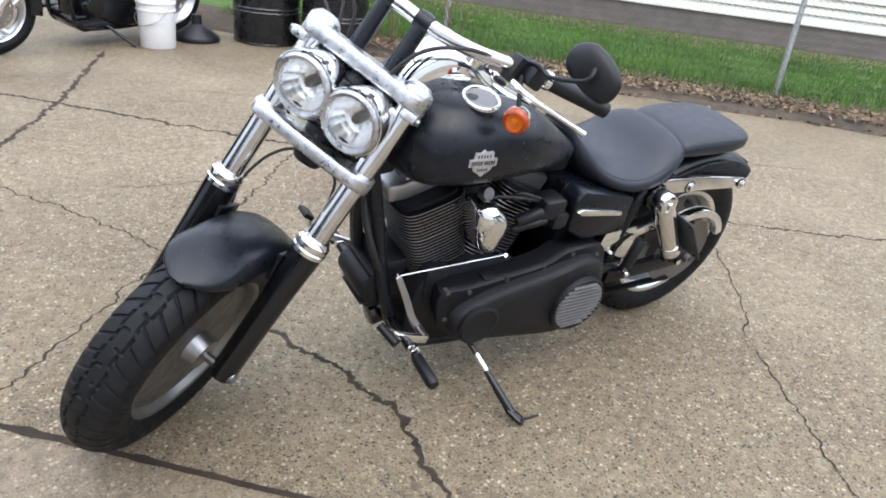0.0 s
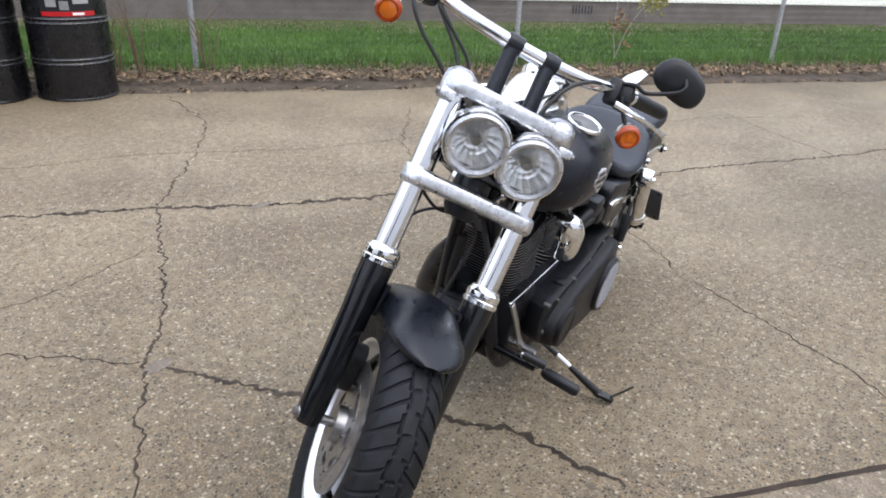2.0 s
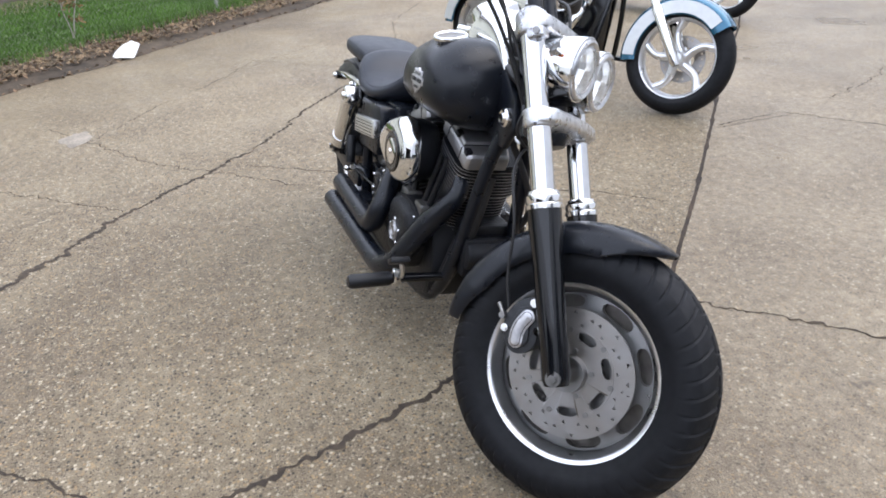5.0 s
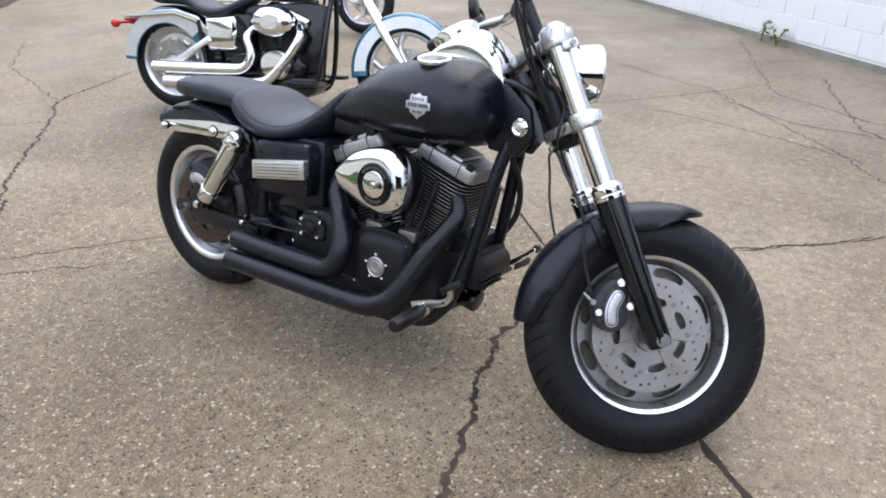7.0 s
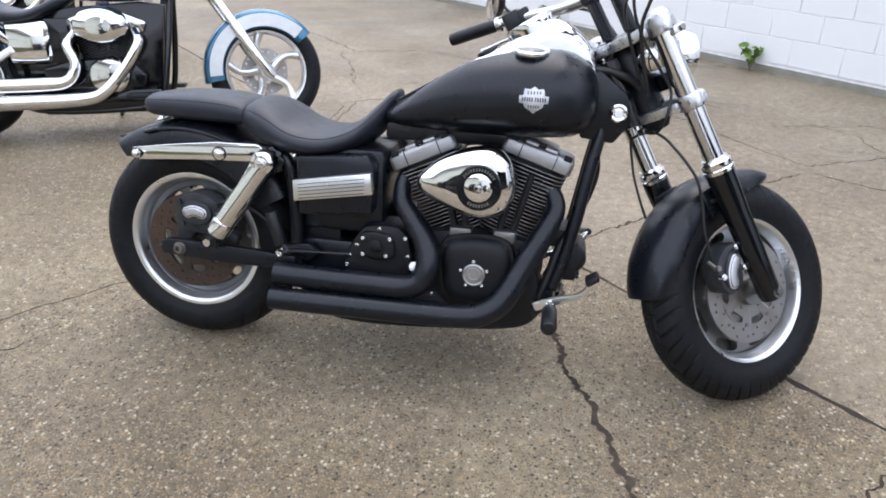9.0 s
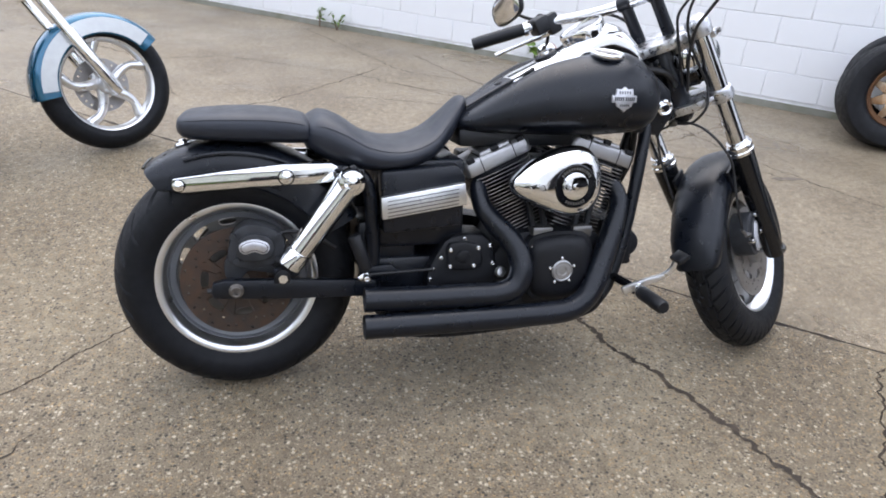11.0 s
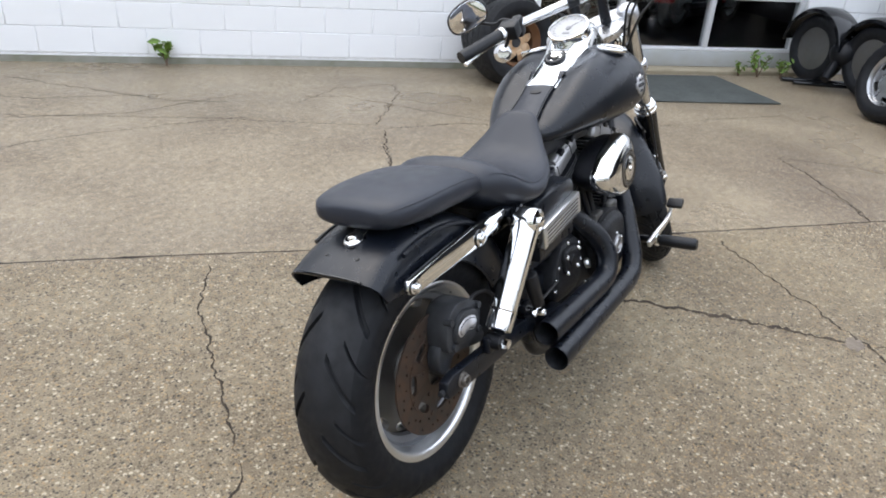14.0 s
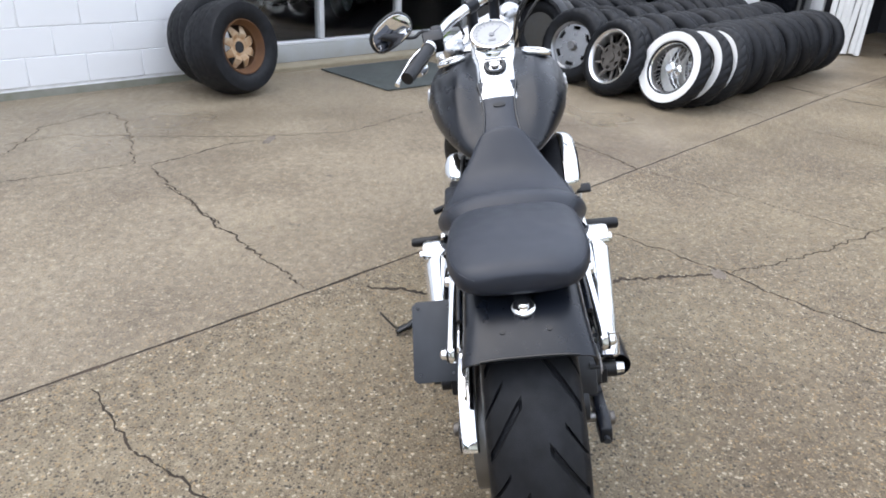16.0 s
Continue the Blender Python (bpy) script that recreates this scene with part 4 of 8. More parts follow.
def sprout(m, seed, height, count, size, label, name="sapling", mat=None):
    t = thing(name, m, label, "plant", "weeds")
    r = random.Random(seed)
    stems, lv, lf = [], [], []
    for k in range(max(2, count // 12)):
        a, b = r.uniform(0, 6.28), r.uniform(0.1, 0.4)
        tip = Vector((b * height * math.cos(a), b * height * math.sin(a), height * r.uniform(0.7, 1.0)))
        stems.append(tube([(0, 0, 0), tip * 0.5 + Vector((0, 0, 0.06 * height)), tip], [0.006, 0.004, 0.002], 6, 4))
        for _ in range(12):
            f = r.uniform(0.35, 1.05)
            p = tip * f + Vector((r.uniform(-1, 1), r.uniform(-1, 1), r.uniform(-0.6, 0.8))) * height * 0.13
            s = size * r.uniform(0.6, 1.3)
            mm = Matrix.Translation(p) @ Euler((r.uniform(-0.9, 0.9), r.uniform(-0.9, 0.9), r.uniform(0, 6.28))).to_matrix().to_4x4()
            i = len(lv)
            lv += [mm @ Vector(q) for q in ((-s, 0, 0), (-0.2 * s, 0.45 * s, 0.12 * s), (0.5 * s, 0.3 * s, 0.08 * s), (s, 0, -0.08 * s), (0.5 * s, -0.3 * s, 0.08 * s), (-0.2 * s, -0.45 * s, 0.12 * s))]
            lf += [(i, i + 1, i + 2, i + 3), (i, i + 3, i + 4, i + 5)]
    part("stems", merge(*stems), TWIG, t)
    part("leaves", (lv, lf), mat or GREEN_LEAF, t)
    return t


sprout(lot(-1.14, 4.72), 3, 0.20, 34, 0.050, "small green weed at the wall's foot", "weed")
sprout(lot(-3.62, 4.71), 4, 0.24, 16, 0.024, "small green weed at the wall's foot", "weed")
sprout(lot(-3.40, 4.72), 5, 0.16, 12, 0.03, "low green weed at the wall's foot", "weed")
sprout(lot(4.20, 4.62), 6, 0.24, 80, 0.028, "low green weeds before the shop sill", "weed")
sprout(lot(4.42, 4.58), 16, 0.20, 70, 0.026, "low green weeds before the shop sill", "weed")
sprout(lot(4.02, 4.66), 17, 0.13, 40, 0.024, "low green weeds before the shop sill", "weed")
YELLOWING = material("yellowing_leaves", (0.34, 0.36, 0.05), 0.55, vary=0.3, scale=30, island=0.35, stain=(0.42, 0.34, 0.06))
OCHRE_LEAF = material("ochre_leaves", (0.30, 0.19, 0.05), 0.6, vary=0.4, scale=30, island=0.5, stain=(0.22, 0.10, 0.05))
PALE_TWIG = material("pale_twigs", (0.33, 0.30, 0.26), 0.85, vary=0.3, scale=40)


def clump(name, middle, spread, count, size, seed, mat, parent):
    """A loose cloud of small leaves about a twig's end."""
    r = random.Random(seed)
    lv, lf = [], []
    for _ in range(count):
        p = Vector(middle) + Vector((r.gauss(0, spread[0]), r.gauss(0, spread[0]), r.gauss(0, spread[1])))
        q = size * r.uniform(0.6, 1.3)
        mm = Matrix.Translation(p) @ Euler((r.uniform(-1.2, 1.2), r.uniform(-1.2, 1.2), r.uniform(0, 6.28))).to_matrix().to_4x4()
        i = len(lv)
        lv += [mm @ Vector(e) for e in ((-q, 0, 0), (-0.2 * q, 0.35 * q, 0.12 * q), (0.5 * q, 0.25 * q, 0.08 * q), (q, 0, -0.08 * q), (0.5 * q, -0.25 * q, 0.08 * q), (-0.2 * q, -0.35 * q, 0.12 * q))]
        lf += [(i, i + 1, i + 2, i + 3), (i, i + 3, i + 4, i + 5)]
    part(name, (lv, lf), mat, parent)["kind"] = "stuff"


sapling = thing("sapling", lot(-2.62, -4.72), "thin forked sapling with yellow-green leaves by the fence", "plant", "weeds")
for pts in ([(0.0, 0, 0), (0.01, 0.0, 0.18), (0.05, 0.0, 0.38), (0.04, 0.01, 0.72)], [(0.0, 0, 0.05), (-0.07, 0, 0.28), (-0.15, 0.01, 0.46), (-0.30, 0.02, 0.66), (-0.36, 0.03, 0.70)], [(0.05, 0, 0.38), (-0.01, 0.02, 0.46), (-0.05, 0.03, 0.55)]):
    part("stem", tube(pts, [0.008, 0.006, 0.005, 0.003], 7, 4), PALE_TWIG, sapling)
clump("leaf_clump", (-0.38, 0.02, 0.70), (0.080, 0.060), 230, 0.028, 7, YELLOWING, sapling)
clump("leaf_clump", (-0.02, 0.02, 0.47), (0.060, 0.070), 120, 0.027, 8, OCHRE_LEAF, sapling)
clump("leaf_clump", (-0.10, 0.0, 0.24), (0.03, 0.03), 14, 0.028, 9, OCHRE_LEAF, sapling)
for k, (v, nn, h) in enumerate(((2.15, -4.15, 0.9), (2.35, -4.3, 0.7), (1.62, -4.3, 0.8))):
    br = thing("dead_brush", lot(v, nn), "bare brown brush beside the drums", "brush", "bare brush")
    r = random.Random(20 + k)
    tws = []
    for _ in range(7):
        a, b = r.uniform(0, 6.28), r.uniform(0.1, 0.6)
        tws.append(tube([(0, 0, 0), (0.3 * b * math.cos(a), 0.3 * b * math.sin(a), 0.5 * h), (b * h * math.cos(a + 0.4), b * h * math.sin(a + 0.4), h * r.uniform(0.7, 1.0))], [0.006, 0.004, 0.002], 5, 4))
    part("brushwood", merge(*tws), TWIG, br)["kind"] = "stuff"

# ---- wheels ----
def tyre_shape(radius, half, rim, n=200, groove=None, crown=0.055, shear=None, depth=0.007, m=26):
    """A motorcycle tyre round y. groove(turns, side) cuts the tread; shear(side) slants it, in turns."""
    prof = []
    for k in range(m + 1):
        s = -1 + 2 * k / m
        y = half * 0.98 * math.sin(s * math.pi / 2 * 0.94)
        prof.append((radius - crown * (1 - math.cos(s * math.pi / 2 * 0.98)), y, True))
    gap = radius - crown - rim
    side = [(rim + gap * 0.75, half * 1.0, False), (rim + gap * 0.35, half * 0.96, False), (rim + 0.001, half * 0.84, False), (rim - 0.012, half * 0.78, False)]
    loop = [(r, -y, g) for r, y, g in reversed(side)] + prof + side
    rings = []
    for r, y, g in loop:
        ring = []
        turn = shear(abs(y / half)) if shear else 0.0
        for i in range(n):
            u = i / n
            a = 2 * math.pi * (u - turn)
            rr = r - (depth if g and groove and groove(u, y / half) else 0.0)
            ring.append((rr * math.cos(a), y, rr * math.sin(a)))
        rings.append(ring)
    return loft(rings, closed=True)


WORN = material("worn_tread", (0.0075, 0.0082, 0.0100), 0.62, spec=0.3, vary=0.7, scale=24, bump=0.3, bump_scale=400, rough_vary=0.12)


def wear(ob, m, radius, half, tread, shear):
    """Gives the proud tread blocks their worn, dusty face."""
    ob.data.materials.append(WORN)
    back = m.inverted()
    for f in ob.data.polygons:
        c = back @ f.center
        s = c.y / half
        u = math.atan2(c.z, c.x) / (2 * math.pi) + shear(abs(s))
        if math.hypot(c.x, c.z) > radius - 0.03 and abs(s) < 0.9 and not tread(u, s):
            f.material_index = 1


def front_tread(u, s):
    a = abs(s)
    turn = u * 23 + (0.5 if s > 0 else 0)
    zig = 0.21 + 0.09 * abs(turn % 1.0 * 2 - 1)
    if abs(a - zig) < 0.028:
        return True
    return a > zig + 0.06 and (turn * 2) % 1.0 < 0.08 + 0.08 * a or a < zig - 0.08 and (turn + 0.3) % 1.0 < 0.06


def rear_tread(u, s):
    t = (u * 12 + (0.5 if s > 0 else 0)) % 1.0
    return (0.22 < abs(s) < 0.90 and t < 0.085) or (0.55 < abs(s) < 0.98 and 0.5 < t < 0.57)


FRONT_SHEAR = lambda s: 0.022 * s ** 1.6
REAR_SHEAR = lambda s: -0.070 * s ** 1.2


def slot_hole(r_mid, r_half, count, span):
    def hole(r, a):
        t = ((a * count / (2 * math.pi)) % 1.0 - 0.5) / span * 2
        return abs(t) < 1 and abs(r - r_mid) < r_half * (1 - abs(t) ** 4) ** 0.5
    return hole


def slotted_web(r0, r1, y0, y1, mid, half, count, span, n=384):
    """A round plate across y with long rounded slots cut through it."""
    verts, faces, gap = [], [], []
    for i in range(n):
        a = 2 * math.pi * i / n
        t = ((i * count / n) % 1.0 - 0.5) / span * 2
        h = half * (1 - abs(t) ** 3.2) ** (1 / 2.4) if abs(t) < 1 else 0.0
        gap.append(h > 0)
        for y, flare in ((y0, 1.0), (y1, 1.16)):
            for r in (r0, mid - h * flare, mid + h * flare, r1):
                verts.append(Vector((r * math.cos(a), y, r * math.sin(a))))
    for i in range(n):
        p, q = 8 * i, 8 * ((i + 1) % n)
        for k in (0, 4):
            faces += [(p + k, p + k + 1, q + k + 1, q + k), (p + k + 2, p + k + 3, q + k + 3, q + k + 2)]
        faces += [(p, p + 4, q + 4, q), (p + 3, p + 7, q + 7, q + 3)]
        if gap[i] or gap[(i + 1) % n]:
            faces += [(p + 1, p + 5, q + 5, q + 1), (p + 2, p + 6, q + 6, q + 2)]
    return verts, faces


def bean(points, y, place, parent, border):
    """A flat bright insert with a dark line inside its edge."""
    p = [Vector(q) for q in points]
    for r, lift, mat, name in ((0.0170, 0.0, border, "caliper_insert"), (0.0135, 0.0016, BADGE_DARK, "insert_line"), (0.0112, 0.0028, BADGE_GREY, "insert_face")):
        path = spline([p[0] + (p[0] - p[1]).normalized() * r, *p, p[-1] + (p[-1] - p[-2]).normalized() * r], 8)
        run = [0.0]
        for a, b in zip(path, path[1:]):
            run.append(run[-1] + (b - a).length)
        radii = [r * math.sqrt(max(0.004, 1 - max(0.0, 1 - min(d, run[-1] - d) / r) ** 2)) for d in run]
        flat = xf(tube(path, radii, 18, smooth=False), Matrix.Translation((0, y - lift, 0)) @ Matrix.Diagonal((1, 0.25, 1, 1)))
        part(name, place(flat), mat, parent)


def disc_wheel(name, parent, m, radius, half, rim, rim_half, tread, disc_side, rusty, slots):
    """Cast disc wheel with slots, tyre and drilled brake disc, its axle along y."""
    lip = [(rim, rim_half), (rim - 0.006, rim_half + 0.003), (rim - 0.013, rim_half - 0.002), (rim - 0.017, rim_half - 0.012), (rim - 0.022, rim_half - 0.030), (rim - 0.027, 0.022), (rim - 0.030, 0.012)]
    loop = lip + [(r, -y) for r, y in reversed(lip)]
    barrel = xf(lathe(loop, 96, closed=True), TO_Y)
    web = slotted_web(0.045, rim - 0.026, -0.006, 0.016, rim - (0.066 if rusty else 0.054), 0.0110 if rusty else 0.0150, slots, 0.60 if rusty else 0.66)
    hub = xf(lathe([(0.012, -0.07), (0.04, -0.07), (0.045, -0.03), (0.06, -0.012), (0.06, 0.012), (0.045, 0.03), (0.04, 0.07), (0.012, 0.07)], 32), TO_Y)
    wheel = part(name, xf(barrel, m), RIMGREY, parent, "slotted cast alloy wheel")
    for s in (-1, 1):
        lip_ring = [(rim + 0.001, s * (rim_half + 0.0005)), (rim - 0.003, s * (rim_half + 0.0050)), (rim - 0.007, s * (rim_half + 0.0055)), (rim - 0.018, s * (rim_half + 0.0030)), (rim - 0.0225, s * (rim_half - 0.0020)), (rim - 0.0245, s * (rim_half - 0.010)), (rim - 0.030, s * (rim_half - 0.019)), (rim - 0.035, s * (rim_half - 0.031)), (rim - 0.020, s * (rim_half - 0.033))]
        part("rim_lip", xf(xf(lathe(lip_ring, 96, closed=True), TO_Y), m), RIMGREY if s > 0 and not rusty else ALLOY, wheel, "polished rim lip" if s < 0 or rusty else "dusty rim lip")
    if rusty:
        for s in (-1, 1):
            cone = [(rim - 0.020, s * (rim_half - 0.006)), (rim - 0.026, s * (rim_half - 0.020)), (rim - 0.034, s * (rim_half - 0.026)), (rim - 0.038, s * (rim_half - 0.036)), (rim - 0.052, s * (rim_half - 0.043)), (rim - 0.055, s * (rim_half - 0.055)), (rim - 0.028, s * (rim_half - 0.056))]
            part("rim_dish", xf(xf(lathe(cone, 96, closed=True), TO_Y), m), DISH, wheel, "grey stepped rim dish", sharp=25)
    part("wheel_web", xf(merge(web, hub), m), RIMGREY if rusty else WEB, wheel, "dusty slotted wheel web")
    # front wheel only: an added plate blocks the slots so they look dark
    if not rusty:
        part("slot_backing", xf(xf(lathe([(0.040, 0.030), (0.120, 0.032), (rim - 0.030, 0.026), (rim - 0.029, 0.030), (0.120, 0.036), (0.040, 0.034)], 72, closed=True), TO_Y), m), RIMDUST, wheel, "dusty plate added behind the slots to keep them dark")
    shear = REAR_SHEAR if rusty else FRONT_SHEAR
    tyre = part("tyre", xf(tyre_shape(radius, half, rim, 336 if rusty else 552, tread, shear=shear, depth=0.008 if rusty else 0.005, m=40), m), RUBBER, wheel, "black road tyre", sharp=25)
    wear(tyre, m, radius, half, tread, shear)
    y0 = disc_side * (rim_half - 0.002 + (0.012 if rusty else 0))
    rotor = polar_plate(0.098, 0.147, y0 - 0.0025, y0 + 0.0025, 400, 16, lambda r, a: (r - 0.123 - 0.014 * math.sin(round(a * 40 / (2 * math.pi)) * 2.4)) ** 2 + (r * (a - 2 * math.pi * round(a * 40 / (2 * math.pi)) / 40)) ** 2 < 0.0033 ** 2)
    carrier = slotted_web(0.03, 0.101, y0 - 0.004, y0 + 0.004, 0.0865, 0.0105, 7, 0.60, 280)
    part("brake_disc", xf(rotor, m), RUST_DISC if rusty else DISC, wheel, "rusty drilled brake disc" if rusty else "worn drilled brake disc")
    part("disc_carrier", xf(carrier, m), RUST_DISC if rusty else DISC, wheel)
    bolts = []
    for k in range(5):
        a = 2 * math.pi * k / 5 + 0.3
        bolts.append(rod((0.052 * math.cos(a), y0 - disc_side * 0.004, 0.052 * math.sin(a)), (0.052 * math.cos(a), y0 + disc_side * 0.009, 0.052 * math.sin(a)), 0.0062, 10))
    for k in range(7):
        a = 2 * math.pi * k / 7
        bolts.append(rod((0.097 * math.cos(a), y0, 0.097 * math.sin(a)), (0.097 * math.cos(a), y0 + disc_side * 0.0065, 0.097 * math.sin(a)), 0.0062, 12))
    for shape in bolts:
        part("disc_bolt", xf(shape, m), RUST_DISC if rusty else STEEL, wheel)
    return wheel


# ---- the black motorcycle ----
BIKE = pose(0, -0.035, 0, -10.3, 0, -0.4)
bike = thing("motorcycle", BIKE, "satin black cruiser motorcycle with twin chrome headlights on its side stand", "motorcycle")
RAKE = radians(29)
FORK = Matrix.Translation((1.580, 0.013, 0.312)) @ Matrix.Rotation(-RAKE, 4, "Y") @ Matrix.Rotation(radians(38), 4, "Z") @ Matrix.Translation((-0.003, 0.007, 0))
SINK = 0.017
AX = Vector((0.023, -0.003, -0.033))   # front axle in the fork's own frame
LEG, SPREAD = 0.0195, 0.1245   # fork legs: forward offset and half distance


def forked(shape):
    """Puts a shape on the fork, which sits a little lower in its upper half."""
    pts = [Vector(p) for p in shape[0]]
    return [FORK @ Vector((p.x, p.y, p.z - SINK * max(0.0, min(1.0, (p.z - 0.2) / 0.3)))) for p in pts], shape[1]


fw = FORK @ Matrix.Translation(AX)
disc_wheel("front_wheel", bike, fw @ Matrix.Rotation(0.35, 4, "Y"), 0.314, 0.066, 0.2135, 0.047, front_tread, -1, False, 8)
rw = Matrix.Translation((0.003, 0, 0.315))
disc_wheel("rear_wheel", bike, rw @ Matrix.Rotation(0.1, 4, "Y"), 0.318, 0.092, 0.2145, 0.070, rear_tread, -1, True, 12)

# front fork
for side in (-1, 1):
    y, x = SPREAD * side, LEG
    lower = lathe([(0.012, -0.052), (0.027, -0.050), (0.031, -0.035), (0.032, 0.10), (0.034, 0.22), (0.037, 0.30), (0.0375, 0.338)], 28)
    leg = part("fork_leg", forked(xf(lower, Matrix.Translation((x, y, 0)))), GLOSS, bike, "gloss black fork lower", sharp=50)
    cap = lathe([(0.030, 0.334), (0.040, 0.336), (0.041, 0.346), (0.038, 0.349), (0.0395, 0.353), (0.0395, 0.366), (0.035, 0.371), (0.033, 0.378), (0.026, 0.380)], 28)
    part("fork_collar", forked(xf(cap, Matrix.Translation((x, y, 0)))), CHROME, leg, "chrome fork collar")
    part("fork_tube", forked(rod((x, y, 0.37), (x, y, 0.775), 0.0265, 28)), TUBE_CHROME, bike, "bright chrome fork tube")
    # axle boss
    part("axle_nut", forked(merge(rod((AX.x, y - side * 0.01, AX.z), (AX.x, y + side * 0.030, AX.z), 0.017, 24), rod((AX.x, y + side * 0.030, AX.z), (AX.x, y + side * 0.036, AX.z), 0.010, 6))), STEEL, leg)
part("front_axle", forked(rod((AX.x, -0.12, AX.z), (AX.x, 0.12, AX.z), 0.011)), STEEL, bike)


def clamp_bar(z, depth, height, bow, x0):
    rings = []
    for k in range(29):
        s = -1 + 2 * k / 28
        y = s * 0.157
        end = math.sqrt(max(0.02, 1 - max(0, (abs(s) - 0.80) / 0.20) ** 2 * 0.92))
        xc = x0 + bow * (1 - s * s)
        rings.append([(xc + depth * math.copysign(abs(math.cos(a)) ** 0.45, math.cos(a)) * end, y, z + height * math.copysign(abs(math.sin(a)) ** 0.45, math.sin(a)) * (0.6 + 0.4 * end)) for a in [2 * math.pi * j / 24 for j in range(24)]])
    return loft(rings)


def tree_plate(z0, z1, more):
    """The flat yoke that runs from the fork legs back to the steering stem."""
    half = [(0.040, 0.0), (0.040, 0.110), (0.010, 0.128), (-0.018, 0.112), (-0.045 - more, 0.062), (-0.058 - more, 0.0)]
    ring = half + [(x, -y) for x, y in reversed(half[1:-1])]
    return loft([[(x, y, z) for x, y in ring] for z in (z0, z1)])


lowerc = part("lower_clamp", forked(merge(tree_plate(0.532, 0.556, 0.0), clamp_bar(0.545, 0.036, 0.0185, 0.010, 0.028), *[xf(lathe([(0.0265, 0.524), (0.033, 0.526), (0.0345, 0.532), (0.0345, 0.558), (0.033, 0.564), (0.0265, 0.566)], 24), Matrix.Translation((LEG, s * SPREAD, 0))) for s in (-1, 1)])), CLAMP, bike, "brushed alloy lower fork clamp", bevel=0.004)
upperc = part("upper_clamp", forked(merge(tree_plate(0.738, 0.764, 0.02), clamp_bar(0.752, 0.038, 0.0195, 0.010, 0.024), *[xf(lathe([(0.0265, 0.730), (0.035, 0.732), (0.0365, 0.738), (0.0365, 0.770), (0.034, 0.778), (0.028, 0.783), (0.02, 0.790), (0.005, 0.792)], 24), Matrix.Translation((LEG, s * SPREAD, 0))) for s in (-1, 1)])), CLAMP, bike, "brushed alloy upper fork clamp", bevel=0.004)
for s in (-1, 1):
    part("pinch_block", forked(box((LEG + 0.020, s * 0.145, 0.724), (0.040, 0.036, 0.022))), CLAMP, upperc, bevel=0.005)
    part("pinch_bolt", forked(rod((LEG + 0.026, s * 0.160, 0.724), (LEG + 0.026, s * 0.170, 0.724), 0.0075, 12)), STEEL, upperc)
part("steering_stem", forked(lathe([(0.03, 0.50), (0.042, 0.52), (0.042, 0.72), (0.03, 0.74)], 24)), SATIN, bike)

# twin headlights in one chrome surround
LAMPS = FORK @ Matrix.Translation((0.104, 0.005, 0.652 - SINK)) @ Matrix.Rotation(RAKE - 0.10, 4, "Y")
def figure_eight(x, r, d=0.062, n=72):
    out = []
    for k in range(n):
        a = 2 * math.pi * k / n
        q = d * abs(math.cos(a)) + math.sqrt(r * r - (d * math.sin(a)) ** 2)
        out.append((x, q * math.cos(a), q * math.sin(a)))
    return out
part("lamp_surround", xf(loft([figure_eight(*p) for p in ((-0.050, 0.0645), (-0.030, 0.0695), (-0.006, 0.0720), (0.004, 0.0722), (0.005, 0.0695), (-0.006, 0.0690), (-0.040, 0.0645))], closed=True), LAMPS), CHROME, bike, "chrome double lamp surround")
for s in (-1, 1):
    place = LAMPS @ Matrix.Translation((0, s * 0.062, 0)) @ TO_X
    shell = lathe([(0.005, -0.135), (0.025, -0.132), (0.045, -0.115), (0.056, -0.085), (0.0605, -0.045), (0.0605, -0.012), (0.058, -0.03), (0.05, -0.07), (0.03, -0.10)], 40, cap=False)
    lamp = part("headlight", xf(shell, place), CHROME, bike, "round chrome headlight")
    part("lamp_rim", xf(lathe([(0.0605, -0.012), (0.0670, -0.006), (0.0685, 0.002), (0.0675, 0.009), (0.0620, 0.0130), (0.0545, 0.0095), (0.0535, 0.004), (0.0540, -0.010)], 48, closed=True), place), CLAMP, lamp, "grey metal lamp rim")
    # mirror bowl of flat facets, its sectors turned a little to each other
    rb_ = random.Random(31 + s)
    bowl = []
    for r, z in ((0.0540, 0.000), (0.0515, -0.014), (0.046, -0.026), (0.038, -0.037), (0.028, -0.045), (0.016, -0.050), (0.004, -0.051)):
        bowl.append([(r * math.cos(a), r * math.sin(a), z + rb_.uniform(-0.0009, 0.0009) * (0.2 + r / 0.05)) for a in [2 * math.pi * k / 18 for k in range(18)]])
    part("reflector", xf(loft(bowl, cap=False), place), REFLECTOR, lamp, "faceted mirror reflector", sharp=1)
    part("bulb_cap", xf(lathe([(0.004, -0.051), (0.0125, -0.049), (0.0125, -0.022), (0.009, -0.015), (0.003, -0.014)], 20), place), STEEL, lamp)
    lens = part("lens", xf(lathe([(0.0544, 0.002), (0.048, 0.010), (0.034, 0.016), (0.018, 0.019), (0.001, 0.020), (0.001, 0.018), (0.018, 0.017), (0.034, 0.014), (0.048, 0.008), (0.0542, 0.0)], 40, closed=True), place), glass_mat, lamp, "clear glass lens")
    lens.visible_shadow = False
part("headlight_bracket", forked(merge(box((0.055, 0, 0.60), (0.05, 0.20, 0.018)), box((0.05, 0, 0.70), (0.04, 0.16, 0.016)), box((0.025, 0, 0.645), (0.02, 0.16, 0.11)))), GLOSS, bike, bevel=0.004)

